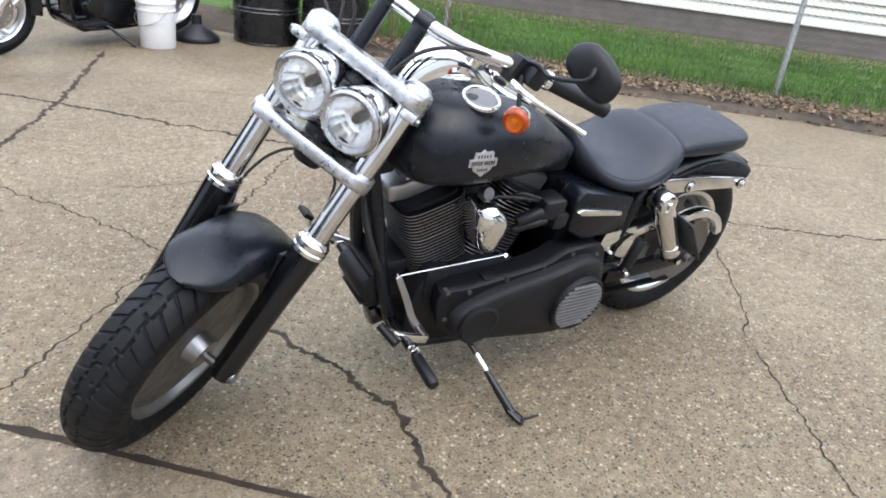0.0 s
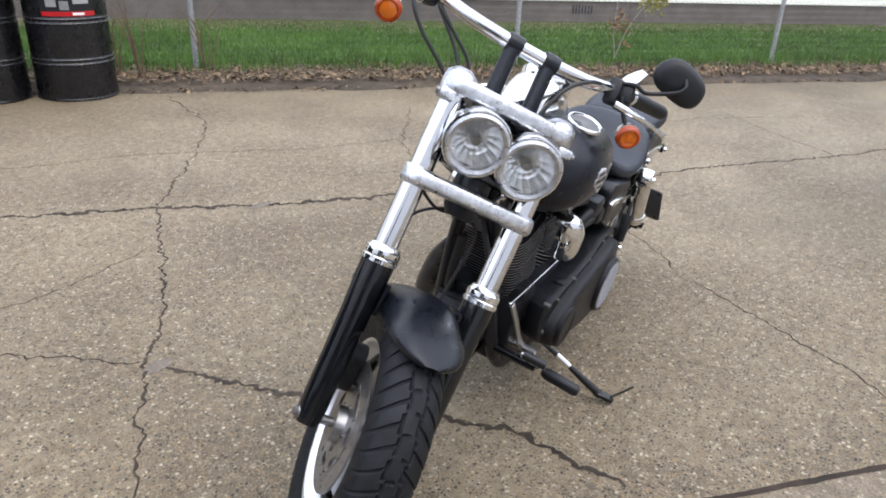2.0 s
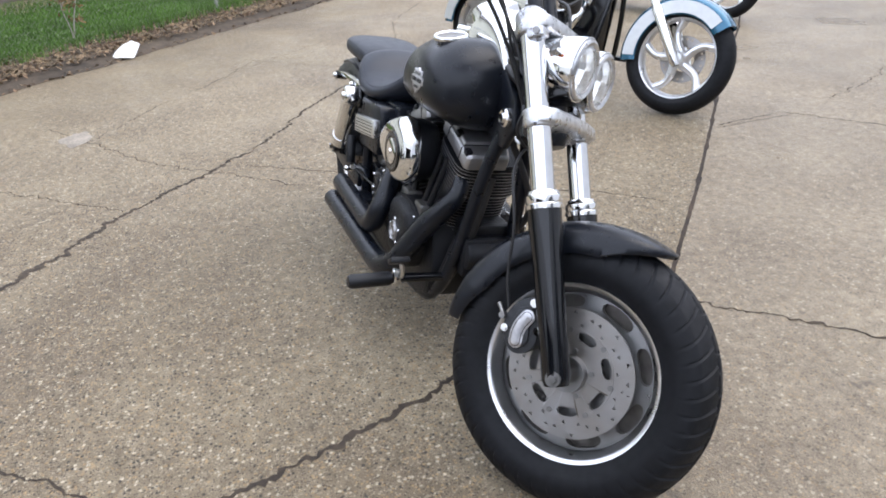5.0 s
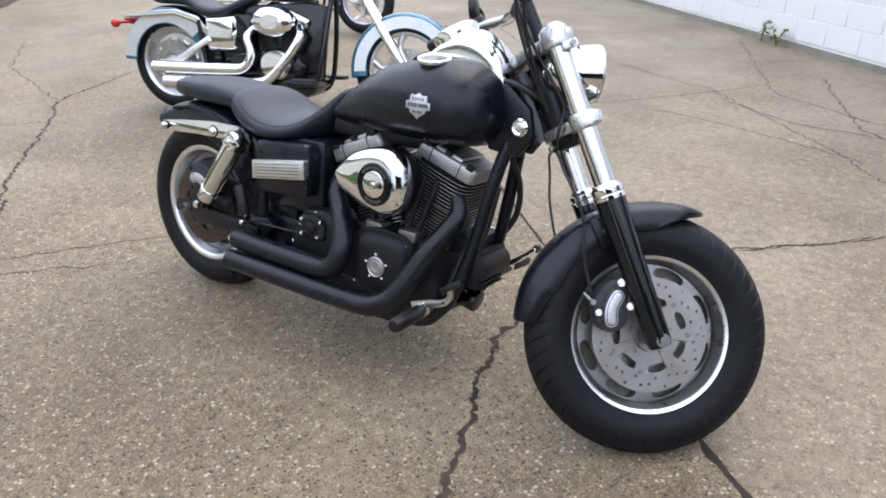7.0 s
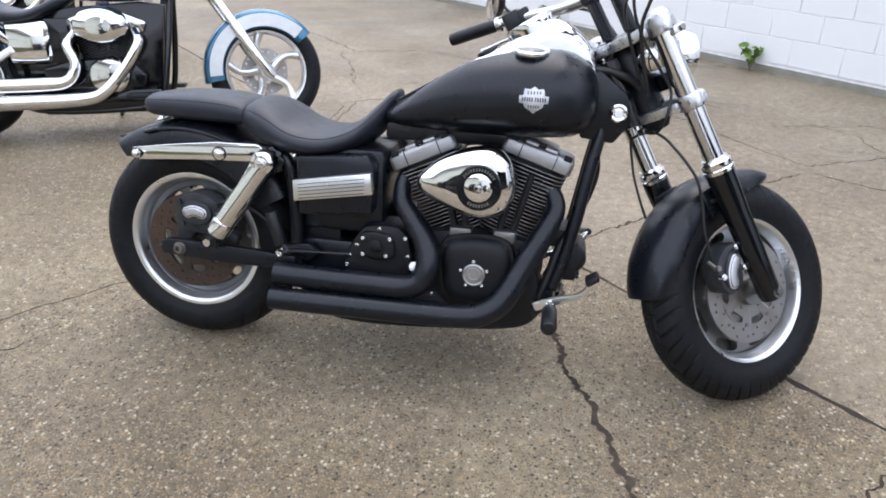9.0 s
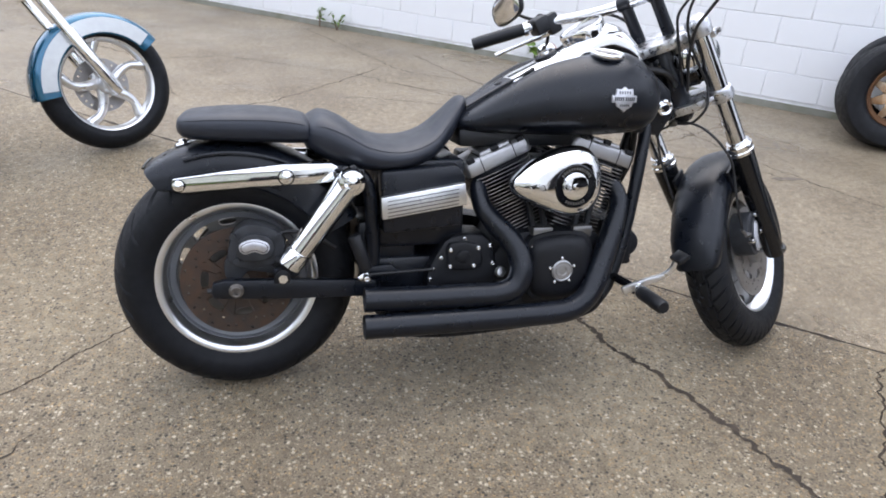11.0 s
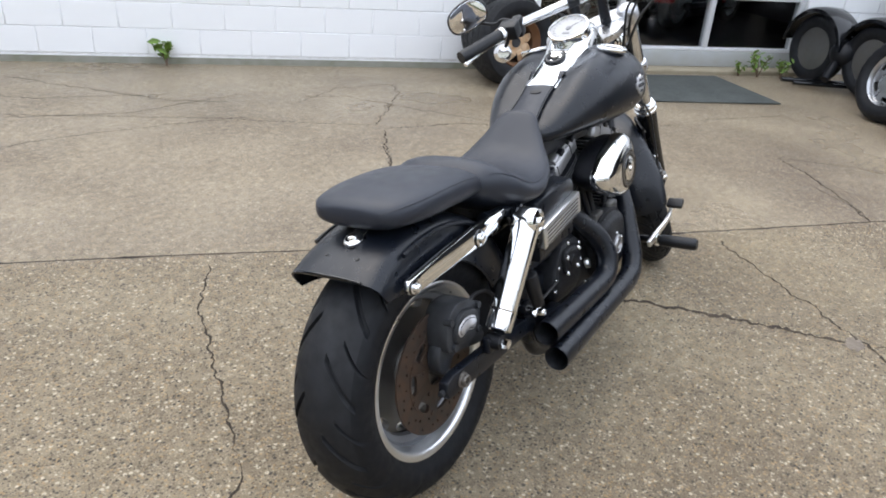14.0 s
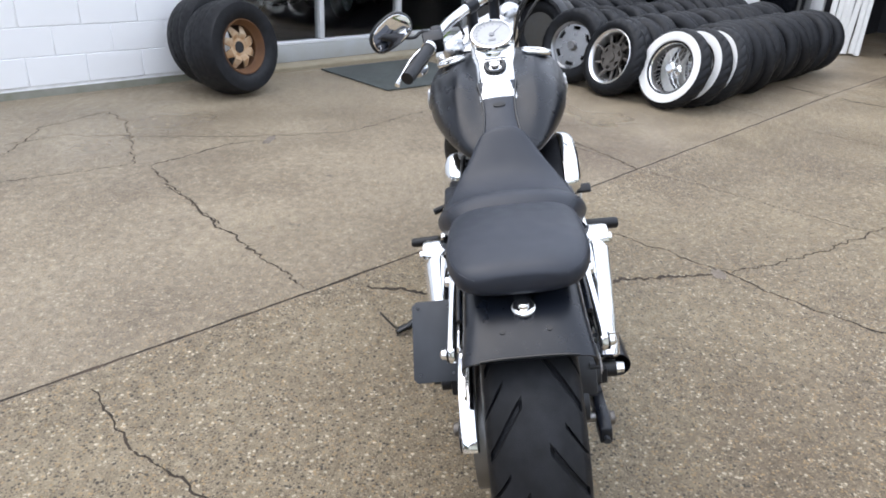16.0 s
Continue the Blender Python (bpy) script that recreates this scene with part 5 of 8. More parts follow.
# front fender
def fender_shape(c, r, a0, a1, profile, n=36, tip=None):
    """A curved sheet round y at c from angle a0 to a1: profile of (across, depth below the crown)."""
    rings = []
    for k in range(n + 1):
        f = k / n
        a = radians(a0 + (a1 - a0) * f)
        scale, drop = tip(f) if tip else (1, 1)
        outer = [(y * scale, r - d * drop) for y, d in profile]
        inner = [(y * scale * 0.97, r - 0.004 - d * drop) for y, d in reversed(profile)]
        rings.append([(c[0] + q * math.cos(a), y, c[2] + q * math.sin(a)) for y, q in outer + inner])
    return loft(rings)


ARCH = [(-0.082, 0.075), (-0.081, 0.052), (-0.077, 0.032), (-0.066, 0.016), (-0.045, 0.005), (-0.022, 0.001), (0, 0), (0.022, 0.001), (0.045, 0.005), (0.066, 0.016), (0.077, 0.032), (0.081, 0.052), (0.082, 0.075)]
def front_tip(f):
    e = min(f, 1 - f)
    if f < 0.5:
        w = math.sqrt(max(0.04, 1 - max(0, (0.17 - e) / 0.17) ** 2.2))
    else:
        w = min(1.0, 0.72 + (e / 0.16) ** 0.55 * 0.28) if e < 0.16 else 1.0
    return w, (0.12 + 0.88 * min(1, e / 0.22)) if f < 0.5 else (0.55 + 0.45 * min(1, e / 0.2))
ff = part("front_fender", forked(fender_shape(Vector((0.024, 0, -0.026)), 0.340, 44, 156, ARCH, 96, front_tip)), SATIN, bike, "satin black front fender")
for s in (-1, 1):
    part("fender_bracket", forked(plate_xz([(-0.03, 0.22), (0.03, 0.22), (0.05, 0.30), (-0.035, 0.30)], s * 0.082, s * 0.092)), SATIN, ff, bevel=0.002)
    for dx in (-0.012, 0.02):
        part("fender_bolt", forked(rod((AX.x + dx - 0.02, s * 0.09, 0.262), (AX.x + dx - 0.02, s * 0.1, 0.262), 0.007, 8)), STEEL, ff)

# front brake caliper with a bright kidney insert
low = lambda shape: forked(xf(shape, Matrix.Translation((-0.006, 0, -0.013))))
cal = part("front_caliper", low(merge(plate_xz([(-0.098, 0.060), (-0.092, 0.112), (-0.055, 0.146), (-0.012, 0.152), (0.006, 0.128), (-0.012, 0.088), (-0.022, 0.052), (-0.045, 0.032), (-0.078, 0.032)], -0.112, -0.052, 3), plate_xz([(-0.086, 0.058), (-0.078, 0.096), (-0.045, 0.132), (-0.018, 0.130), (-0.030, 0.095), (-0.038, 0.058), (-0.060, 0.044)], -0.120, -0.108, 3))), CAST_BLACK, bike, "black brake caliper with bright insert", bevel=0.004)
bean([(-0.066, 0, 0.060), (-0.060, 0, 0.078), (-0.048, 0, 0.096), (-0.032, 0, 0.110)], -0.119, low, cal, BADGE_GREY)
for x, z, r in ((-0.013, 0.140, 0.010), (-0.012, 0.078, 0.0095), (-0.090, 0.090, 0.0085)):
    part("caliper_bolt", low(merge(rod((x, -0.108, z), (x, -0.122, z), r, 12), rod((x, -0.122, z), (x, -0.126, z), r * 0.7, 12))), CHROME, cal)
part("banjo_bolt", low(merge(rod((-0.094, -0.105, 0.118), (-0.094, -0.122, 0.118), 0.008, 6), rod((-0.094, -0.110, 0.118), (-0.106, -0.104, 0.145), 0.005, 10))), STEEL, cal)

# handlebar in the fork's frame
BAR = [(-0.205, 0.445, 0.976), (-0.165, 0.375, 0.962), (-0.092, 0.262, 0.939), (-0.025, 0.155, 0.905), (0.0, 0.065, 0.892), (0.0, 0.0, 0.891)]
bar_path = BAR + [(x, -y, z) for x, y, z in reversed(BAR[:-1])]
bars = part("handlebar", forked(tube(bar_path, [0.0135, 0.0135, 0.0135, 0.0155, 0.0165, 0.0165, 0.0165, 0.0155, 0.0135, 0.0135, 0.0135], 18, 6)), TUBE_CHROME, bike, "wide chrome handlebar on black risers")
for s in (-1, 1):
    riser = merge(rod((0.004, s * 0.046, 0.77), (0.0, s * 0.046, 0.886), 0.0185, 20, 0.0175), xf(xf(lathe([(0.012, -0.020), (0.021, -0.018), (0.0225, 0), (0.021, 0.018), (0.012, 0.020)], 20), TO_Y), Matrix.Translation((0, s * 0.046, 0.892))))
    part("riser", forked(riser), SATIN, bars, "black handlebar riser")
    grip_pts = [(x, s * y, z) for x, y, z in ((-0.208, 0.450, 0.977), (-0.180, 0.402, 0.968), (-0.125, 0.312, 0.950))]
    part("grip", forked(tube(grip_pts, [0.0185, 0.0195, 0.019, 0.0195, 0.0185], 18)), PLASTIC, bars, "black rubber grip")
    part("grip_ring", forked(tube([(-0.126, s * 0.314, 0.9505), (-0.119, s * 0.303, 0.948)], 0.0215, 18, smooth=False)), CHROME, bars)
    house = merge(xf(box((0, 0, 0), (0.050, 0.060, 0.050)), Matrix.Translation((-0.100, s * 0.275, 0.940)) @ Matrix.Rotation(s * -0.55, 4, "Z")), xf(box((0, 0, 0), (0.040, 0.034, 0.062)), Matrix.Translation((-0.078, s * 0.245, 0.928)) @ Matrix.Rotation(s * -0.55, 4, "Z")))
    part("switch_housing", forked(house), PLASTIC, bars, bevel=0.008)
    lever = tube([(-0.070, s * 0.258, 0.902), (-0.060, s * 0.300, 0.898), (-0.072, s * 0.345, 0.900), (-0.106, s * 0.402, 0.904), (-0.134, s * 0.445, 0.906)], [0.011, 0.010, 0.0075, 0.0055, 0.0055, 0.008], 12)
    part("hand_lever", forked(lever), CHROME, bars, "chrome hand lever")
    # indicator
    sig = FORK @ Matrix.Translation((-0.056, s * 0.316, 0.847 - SINK)) @ Matrix.Rotation(RAKE, 4, "Y") @ TO_X
    if s > 0:
        body = part("indicator", xf(lathe([(0.004, -0.03), (0.018, -0.028), (0.028, -0.012), (0.030, 0.004), (0.027, 0.006)], 26), sig), CHROME, bars, "round amber indicator")
        lens_ = part("indicator_lens", xf(lathe([(0.0205, 0.012), (0.019, 0.017), (0.013, 0.014), (0.008, 0.0145), (0.006, 0.020), (0.001, 0.0205)], 26), sig), AMBER, body, "amber lens")
        part("lens_ring", xf(lathe([(0.0275, 0.003), (0.0300, 0.006), (0.0295, 0.012), (0.0260, 0.018), (0.0215, 0.020), (0.0195, 0.017), (0.0200, 0.010)], 28, closed=True), sig), AMBER_RING, lens_)
        part("indicator_stem", forked(tube([(-0.07, 0.265, 0.925), (-0.065, 0.29, 0.885), (-0.06, 0.315, 0.855)], 0.0055, 10)), PLASTIC, body)
    else:
        body = part("indicator", xf(lathe([(0.004, -0.03), (0.018, -0.028), (0.028, -0.012), (0.030, 0.004), (0.027, 0.006)], 26), sig), CHROME, bars, "round amber indicator")
        lens_ = part("indicator_lens", xf(lathe([(0.0205, 0.012), (0.019, 0.018), (0.010, 0.021), (0.001, 0.022)], 26), sig), AMBER, body)
        part("lens_ring", xf(lathe([(0.0275, 0.003), (0.0300, 0.006), (0.0295, 0.012), (0.0260, 0.018), (0.0215, 0.020), (0.0195, 0.017), (0.0200, 0.010)], 28, closed=True), sig), AMBER_RING, lens_)

# mirror on the left bar, seen from behind in black
mir = [(-0.067, 0.022), (-0.048, 0.052), (-0.005, 0.058), (0.042, 0.023), (0.061, -0.015), (0.042, -0.052), (0.005, -0.053), (-0.055, -0.010)]
ahead = Vector((math.cos(radians(27)) * math.cos(radians(5)), math.sin(radians(27)) * math.cos(radians(5)), math.sin(radians(5))))
across = Vector((0, 0, 1)).cross(ahead).normalized()
turned = BIKE.to_3x3().inverted() @ Matrix((across, -ahead, ahead.cross(across))).transposed()
mplace = Matrix.Translation((0.839, 0.285, 1.044)) @ turned.to_4x4()
mshape = dome_xz(mir, [(0.004, 0.97), (0.0, 1.0), (-0.006, 1.0), (-0.014, 0.93), (-0.021, 0.7), (-0.024, 0.35)], 3)
mob = part("mirror", xf(mshape, mplace), PLASTIC, bars, "black rounded mirror")
part("mirror_glass", xf(dome_xz(mir, [(0.0052, 0.90), (0.0062, 0.88)], 3), mplace), MIRROR, mob)
part("mirror_stem", tube([FORK @ Vector((-0.085, 0.255, 0.955 - SINK)), FORK @ Vector((-0.062, 0.285, 0.962 - SINK)), mplace @ Vector((-0.085, -0.034, -0.022)), mplace @ Vector((-0.020, -0.036, -0.018)), mplace @ Vector((0.004, -0.033, -0.006)), mplace @ Vector((0.006, -0.022, 0.012))], 0.0050, 10), PLASTIC, mob)

# cables round the steering head
for name, pts, r in (
        ("clutch_cable", [(-0.07, 0.235, 0.93), (0.0, 0.15, 0.90), (0.04, 0.08, 0.83), (0.03, 0.05, 0.70), (-0.02, 0.06, 0.56)], 0.0045),
        ("throttle_cable", [(-0.075, -0.285, 0.928), (-0.052, -0.272, 0.880), (-0.050, -0.235, 0.838), (-0.050, -0.190, 0.806), (-0.050, -0.144, 0.770), (-0.045, -0.100, 0.700), (-0.040, -0.060, 0.600)], 0.0046),
        ("idle_cable", [(-0.080, -0.235, 0.930), (-0.052, -0.200, 0.890), (-0.050, -0.160, 0.860), (-0.050, -0.113, 0.825), (-0.050, -0.095, 0.780), (-0.050, -0.080, 0.720), (-0.040, -0.050, 0.620)], 0.0040),
        ("sensor_wire", [(-0.042, 0.013, 0.510), (-0.047, 0.035, 0.506), (-0.049, 0.065, 0.495), (-0.059, 0.078, 0.449), (-0.082, 0.078, 0.380), (-0.102, 0.073, 0.265), (-0.095, 0.070, 0.200)], 0.0036),
        ("front_brake_line", [(-0.042, 0.013, 0.510), (-0.047, -0.029, 0.506), (-0.052, -0.067, 0.482), (-0.057, -0.092, 0.449), (-0.057, -0.107, 0.415), (-0.054, -0.119, 0.355), (-0.060, -0.115, 0.294), (-0.085, -0.105, 0.20), (-0.092, -0.098, 0.12)], 0.0038),
        ("brake_hose", [(-0.042, 0.013, 0.510), (-0.047, -0.037, 0.501), (-0.047, -0.081, 0.522), (-0.037, -0.102, 0.547), (-0.009, -0.107, 0.593), (-0.015, -0.105, 0.660), (-0.030, -0.110, 0.740), (-0.045, -0.140, 0.820), (-0.060, -0.220, 0.905)], 0.0040)):
    part(name, forked(tube(pts, r, 8)), HOSE, bike)

part("hose_junction", forked(merge(box((-0.042, 0.013, 0.512), (0.020, 0.026, 0.018)), rod((-0.042, 0.013, 0.520), (-0.038, 0.013, 0.545), 0.006))), STEEL, bike, bevel=0.003)

# fuel tank
TANK = [(0.585, 0.0286, 0.725, 0.745), (0.6, 0.0716, 0.712, 0.755), (0.64, 0.1088, 0.702, 0.782), (0.72, 0.1495, 0.697, 0.842), (0.82, 0.1853, 0.695, 0.898), (0.92, 0.2053, 0.694, 0.926), (1.0, 0.213, 0.694, 0.937), (1.06, 0.2101, 0.697, 0.935), (1.11, 0.1939, 0.703, 0.916), (1.145, 0.1623, 0.722, 0.888), (1.163, 0.1146, 0.752, 0.856), (1.168, 0.0478, 0.785, 0.825)]
tank_shape = hull_x(TANK, 120, 2.45, 0.42, 5)
def tank_top(x):
    for a, b in zip(TANK, TANK[1:]):
        if a[0] <= x <= b[0]:
            return a[3] + (b[3] - a[3]) * (x - a[0]) / (b[0] - a[0])
    return TANK[-1][3]
def valley(x):
    return 0.024 * max(0.0, min(1.0, (x - 0.60) / 0.12)) * max(0.0, min(1.0, (1.10 - x) / 0.15))
for p_ in tank_shape[0]:
    if abs(p_.y) < 0.125 and p_.z > 0.74:
        f_ = max(0.0, min(1.0, (0.125 - abs(p_.y)) / 0.080))
        p_.z -= valley(p_.x) * f_ * f_ * (3 - 2 * f_)
tank = part("fuel_tank", tank_shape, SATIN, bike, "satin black teardrop fuel tank", sharp=60)
for s in (-1, 1):
    m = Matrix.Translation((0.992, s * 0.129, 0.915)) @ Matrix.Rotation(-s * 0.20, 4, "X") @ Matrix.Rotation(0.04, 4, "Y")
    cap = part("fuel_cap", xf(lathe([(0.042, -0.004), (0.0455, 0.002), (0.0455, 0.008), (0.043, 0.0115), (0.0395, 0.0115), (0.0365, 0.007), (0.0355, 0.0030), (0.001, 0.0030)], 40), m), CHROME, tank, "round chrome fuel cap", sharp=60)
    # grey in place of chrome: the cap's dark reflection is in the colour
    part("cap_dish", xf(lathe([(0.0355, 0.0040), (0.0355, 0.0075), (0.028, 0.0052), (0.016, 0.0040), (0.001, 0.0036)], 40), m), RIMGREY, cap, sharp=60)
    # shield badge: plain shapes
    bm_ = Matrix.Translation((1.010, s * 0.2125, 0.808)) @ Matrix.Rotation(s * 0.06, 4, "X") @ Matrix.Rotation(-s * 0.05, 4, "Z") @ Matrix.Diagonal((0.84, 1, 0.84, 1))
    sh = [(0, 0.037), (0.012, 0.029), (0.028, 0.031), (0.031, 0.016), (0.031, 0.011), (0.043, 0.011), (0.043, -0.011), (0.031, -0.011), (0.026, -0.023), (0.010, -0.032), (0, -0.041), (-0.010, -0.032), (-0.026, -0.023), (-0.031, -0.011), (-0.043, -0.011), (-0.043, 0.011), (-0.031, 0.011), (-0.031, 0.016), (-0.028, 0.031), (-0.012, 0.029)]
    badge = part("tank_badge", xf(plate_xz(sh, s * -0.004, s * 0.0035), bm_), BADGE_GREY, tank, "silver shield badge", bevel=0.0008)
    bars_ = [box((dx, s * 0.0038, 0.0), (0.0042, 0.0012, 0.012)) for dx in (-0.033, -0.026, -0.019, -0.012, -0.005, 0.005, 0.012, 0.019, 0.026, 0.033)]
    bars_ += [box((dx, s * 0.0038, 0.019), (0.0035, 0.0012, 0.009)) for dx in (-0.018, -0.009, 0.0, 0.009, 0.018)]
    bars_ += [box((dx, s * 0.0038, -0.020), (0.0035, 0.0012, 0.008)) for dx in (-0.014, -0.007, 0.0, 0.007, 0.014)]
    part("badge_bars", xf(merge(*bars_), bm_), BADGE_DARK, badge)

# chrome console, speedometer and leather strap on the tank
con = [(0.756, 0.054, 0.76, 0.841), (0.765, 0.060, 0.76, 0.857), (0.86, 0.060, 0.80, 0.905), (0.905, 0.060, 0.82, 0.930), (0.93, 0.063, 0.84, 0.945), (0.975, 0.068, 0.86, 0.980), (1.02, 0.066, 0.86, 1.002), (1.06, 0.062, 0.85, 1.000), (1.10, 0.058, 0.84, 0.978), (1.135, 0.053, 0.82, 0.944), (1.158, 0.044, 0.80, 0.897), (1.170, 0.032, 0.79, 0.855)]
console = part("console", hull_x(con, 36, 3.4, 0.5, 5), CHROME, bike, "chrome tank console", sharp=60)
sm = Matrix.Translation((0.970, 0, 0.985)) @ Matrix.Rotation(-0.55, 4, "Y")
speedo = part("speedometer", xf(lathe([(0.062, -0.05), (0.064, -0.012), (0.0655, 0.002), (0.063, 0.008), (0.058, 0.009), (0.0555, 0.004), (0.0555, 0.0), (0.003, 0.0)], 48), sm), CHROME, console, "round silver-faced speedometer")
part("dial", xf(lathe([(0.0553, 0.0012), (0.0553, 0.0026), (0.002, 0.0026)], 40), sm), DIAL, speedo)
ticks = []
for k in range(17):
    a = radians(-40 + 260 * k / 16)
    ticks.append(xf(box((0.046, 0, 0.0031), (0.010 if k % 2 == 0 else 0.006, 0.0016, 0.0008)), Matrix.Rotation(a, 4, "Z")))
ticks.append(box((0.014, 0.0, 0.0038), (0.04, 0.0012, 0.001), Matrix.Rotation(radians(-40), 4, "Z")))
ticks.append(lathe([(0.008, 0.0028), (0.008, 0.0052), (0.002, 0.0056)], 18))
ticks.append(box((-0.024, 0, 0.0031), (0.008, 0.022, 0.0008)))
part("dial_marks", xf(merge(*ticks), sm), DIAL_INK, speedo)
km = Matrix.Translation((0.868, 0, 0.9105)) @ Matrix.Rotation(-0.53, 4, "Y")
part("ignition_switch", xf(tube([(0.027 * math.cos(radians(a)), 0.027 * math.sin(radians(a)), 0.002) for a in range(45, 316, 15)], 0.0072, 10, 2), km), GLOSS, console, "black horseshoe switch ring")
part("switch_lever", xf(merge(lathe([(0.012, -0.004), (0.012, 0.009), (0.010, 0.012), (0.003, 0.0125)], 24), box((0.010, 0, 0.006), (0.022, 0.008, 0.006))), km), CHROME, console)
part("console_slot", xf(box((0.032, 0, 0.0022), (0.004, 0.07, 0.002)), km), GLOSS, console)
strap_rings, edge_l, edge_r = [], [], []
for k in range(17):
    f = k / 16
    x = 0.625 + 0.19 * f
    z = tank_top(x) - valley(x) + 0.002
    w = 0.049 - 0.010 * math.sin(f * math.pi) + 0.005 * f
    strap_rings.append([(x, -w - 0.006, z - 0.03), (x, -w, z + 0.003), (x, -w + 0.004, z + 0.006), (x, 0, z + 0.008), (x, w - 0.004, z + 0.006), (x, w, z + 0.003), (x, w + 0.006, z - 0.03)])
    edge_l.append((x, w + 0.002, z + 0.004))
    edge_r.append((x, -w - 0.002, z + 0.004))
strap = part("tank_strap", loft(strap_rings), VINYL, bike, "black leather tank strap")
ez = tank_top(0.728) - valley(0.728) + 0.0105
part("strap_emblem", xf(lathe([(0.016, -0.002), (0.016, 0.0015), (0.012, 0.002), (0.002, 0.002)], 24), Matrix.Translation((0.728, 0, ez)) @ Matrix.Rotation(-0.48, 4, "Y") @ Matrix.Diagonal((0.62, 1.1, 1, 1))), PLASTIC, strap)
for pts in (edge_l, edge_r):
    part("strap_piping", tube(pts, 0.0030, 8, 2), GLOSS, strap)

# seats
RIDER = [(0.183, 0.06, 0.685, 0.715), (0.193, 0.116, 0.662, 0.740), (0.232, 0.148, 0.636, 0.760), (0.285, 0.168, 0.615, 0.742), (0.34, 0.176, 0.605, 0.706), (0.40, 0.174, 0.603, 0.688), (0.46, 0.161, 0.610, 0.689), (0.52, 0.138, 0.630, 0.711), (0.565, 0.102, 0.664, 0.752), (0.594, 0.078, 0.700, 0.782), (0.611, 0.062, 0.735, 0.797), (0.624, 0.045, 0.750, 0.799), (0.631, 0.020, 0.762, 0.789)]
PILLION = [(-0.126, 0.042, 0.712, 0.728), (-0.121, 0.084, 0.700, 0.742), (-0.097, 0.114, 0.688, 0.756), (-0.038, 0.133, 0.684, 0.763), (0.03, 0.136, 0.680, 0.766), (0.11, 0.133, 0.678, 0.763), (0.175, 0.125, 0.676, 0.752), (0.200, 0.114, 0.680, 0.738), (0.205, 0.06, 0.69, 0.72)]
rider = part("rider_seat", hull_x(RIDER, 40, 2.4, 0.5, 5), VINYL, bike, "black vinyl bucket seat", sharp=70)
pil = part("pillion_seat", hull_x(PILLION, 40, 2.9, 0.5, 5), VINYL, bike, "black vinyl pillion pad", sharp=70)
def seam(stations, f, r):
    pts_l, pts_r = [], []
    for x, w, b, t in stations[1:-1]:
        zc = b + (t - b) * 0.5
        c = math.cos(f)
        s = math.sin(f)
        e = 2 / (2.4 if stations is RIDER else 2.9)
        pts_l.append((x, w * abs(c) ** e + 0.0005, zc + (t - zc) * abs(s) ** e))
        pts_r.append((x, -w * abs(c) ** e - 0.0005, zc + (t - zc) * abs(s) ** e))
    return merge(tube(pts_l, r, 6, 5), tube(pts_r, r, 6, 5))
part("seat_seam", seam(RIDER, 0.42, 0.0011), VINYL, rider)
part("seat_seam", seam(PILLION, 0.36, 0.0013), VINYL, pil)

# rear fender, tab, struts
RARCH = [(-0.1161, 0.105), (-0.1161, 0.06), (-0.1118, 0.03), (-0.1011, 0.012), (-0.0806, 0.003), (-0.043, 0.0), (0.0, -0.001), (0.043, 0.0), (0.0806, 0.003), (0.1011, 0.012), (0.1118, 0.03), (0.1161, 0.06), (0.1161, 0.105)]
def rear_tip(f):
    return 1.0 + 0.03 * max(0, (f - 0.8) / 0.2), 1.0 if f < 0.86 else 1.0 - 0.45 * (f - 0.86) / 0.14
rf = part("rear_fender", fender_shape((0, 0, 0.318), 0.366, 28, 124.5, RARCH, 44, rear_tip), SATIN, bike, "satin black bobbed rear fender")
for s in (-1, 1):
    part("fender_rib", tube([(0.0 + 0.355 * math.cos(radians(a)), s * 0.1175, 0.318 + 0.345 * math.sin(radians(a))) for a in range(60, 116, 8)], 0.006, 8), SATIN, rf)
part("fender_lip", tube([Vector((0.3705 * math.cos(radians(124.2)), 0, 0.318 + 0.3705 * math.sin(radians(124.2)))) + Vector((0, y, -abs(y) ** 3 * 6)) for y in (-0.085, -0.06, -0.03, 0.0, 0.03, 0.06, 0.085)], 0.0032, 8), GLOSS, rf)
part("seat_tab", merge(xf(lathe([(0.017, -0.003), (0.0185, 0.002), (0.014, 0.006), (0.009, 0.005), (0.008, 0.010), (0.002, 0.011)], 24), Matrix.Translation((-0.118, 0, 0.6685)) @ Matrix.Rotation(-0.33, 4, "Y") @ Matrix.Diagonal((1.25, 1.2, 1.3, 1))), xf(box((0.018, 0, 0.0), (0.040, 0.034, 0.005)), Matrix.Translation((-0.118, 0, 0.6705)) @ Matrix.Rotation(-0.33, 4, "Y"))), CHROME, bike, "chrome seat tab", bevel=0.001)
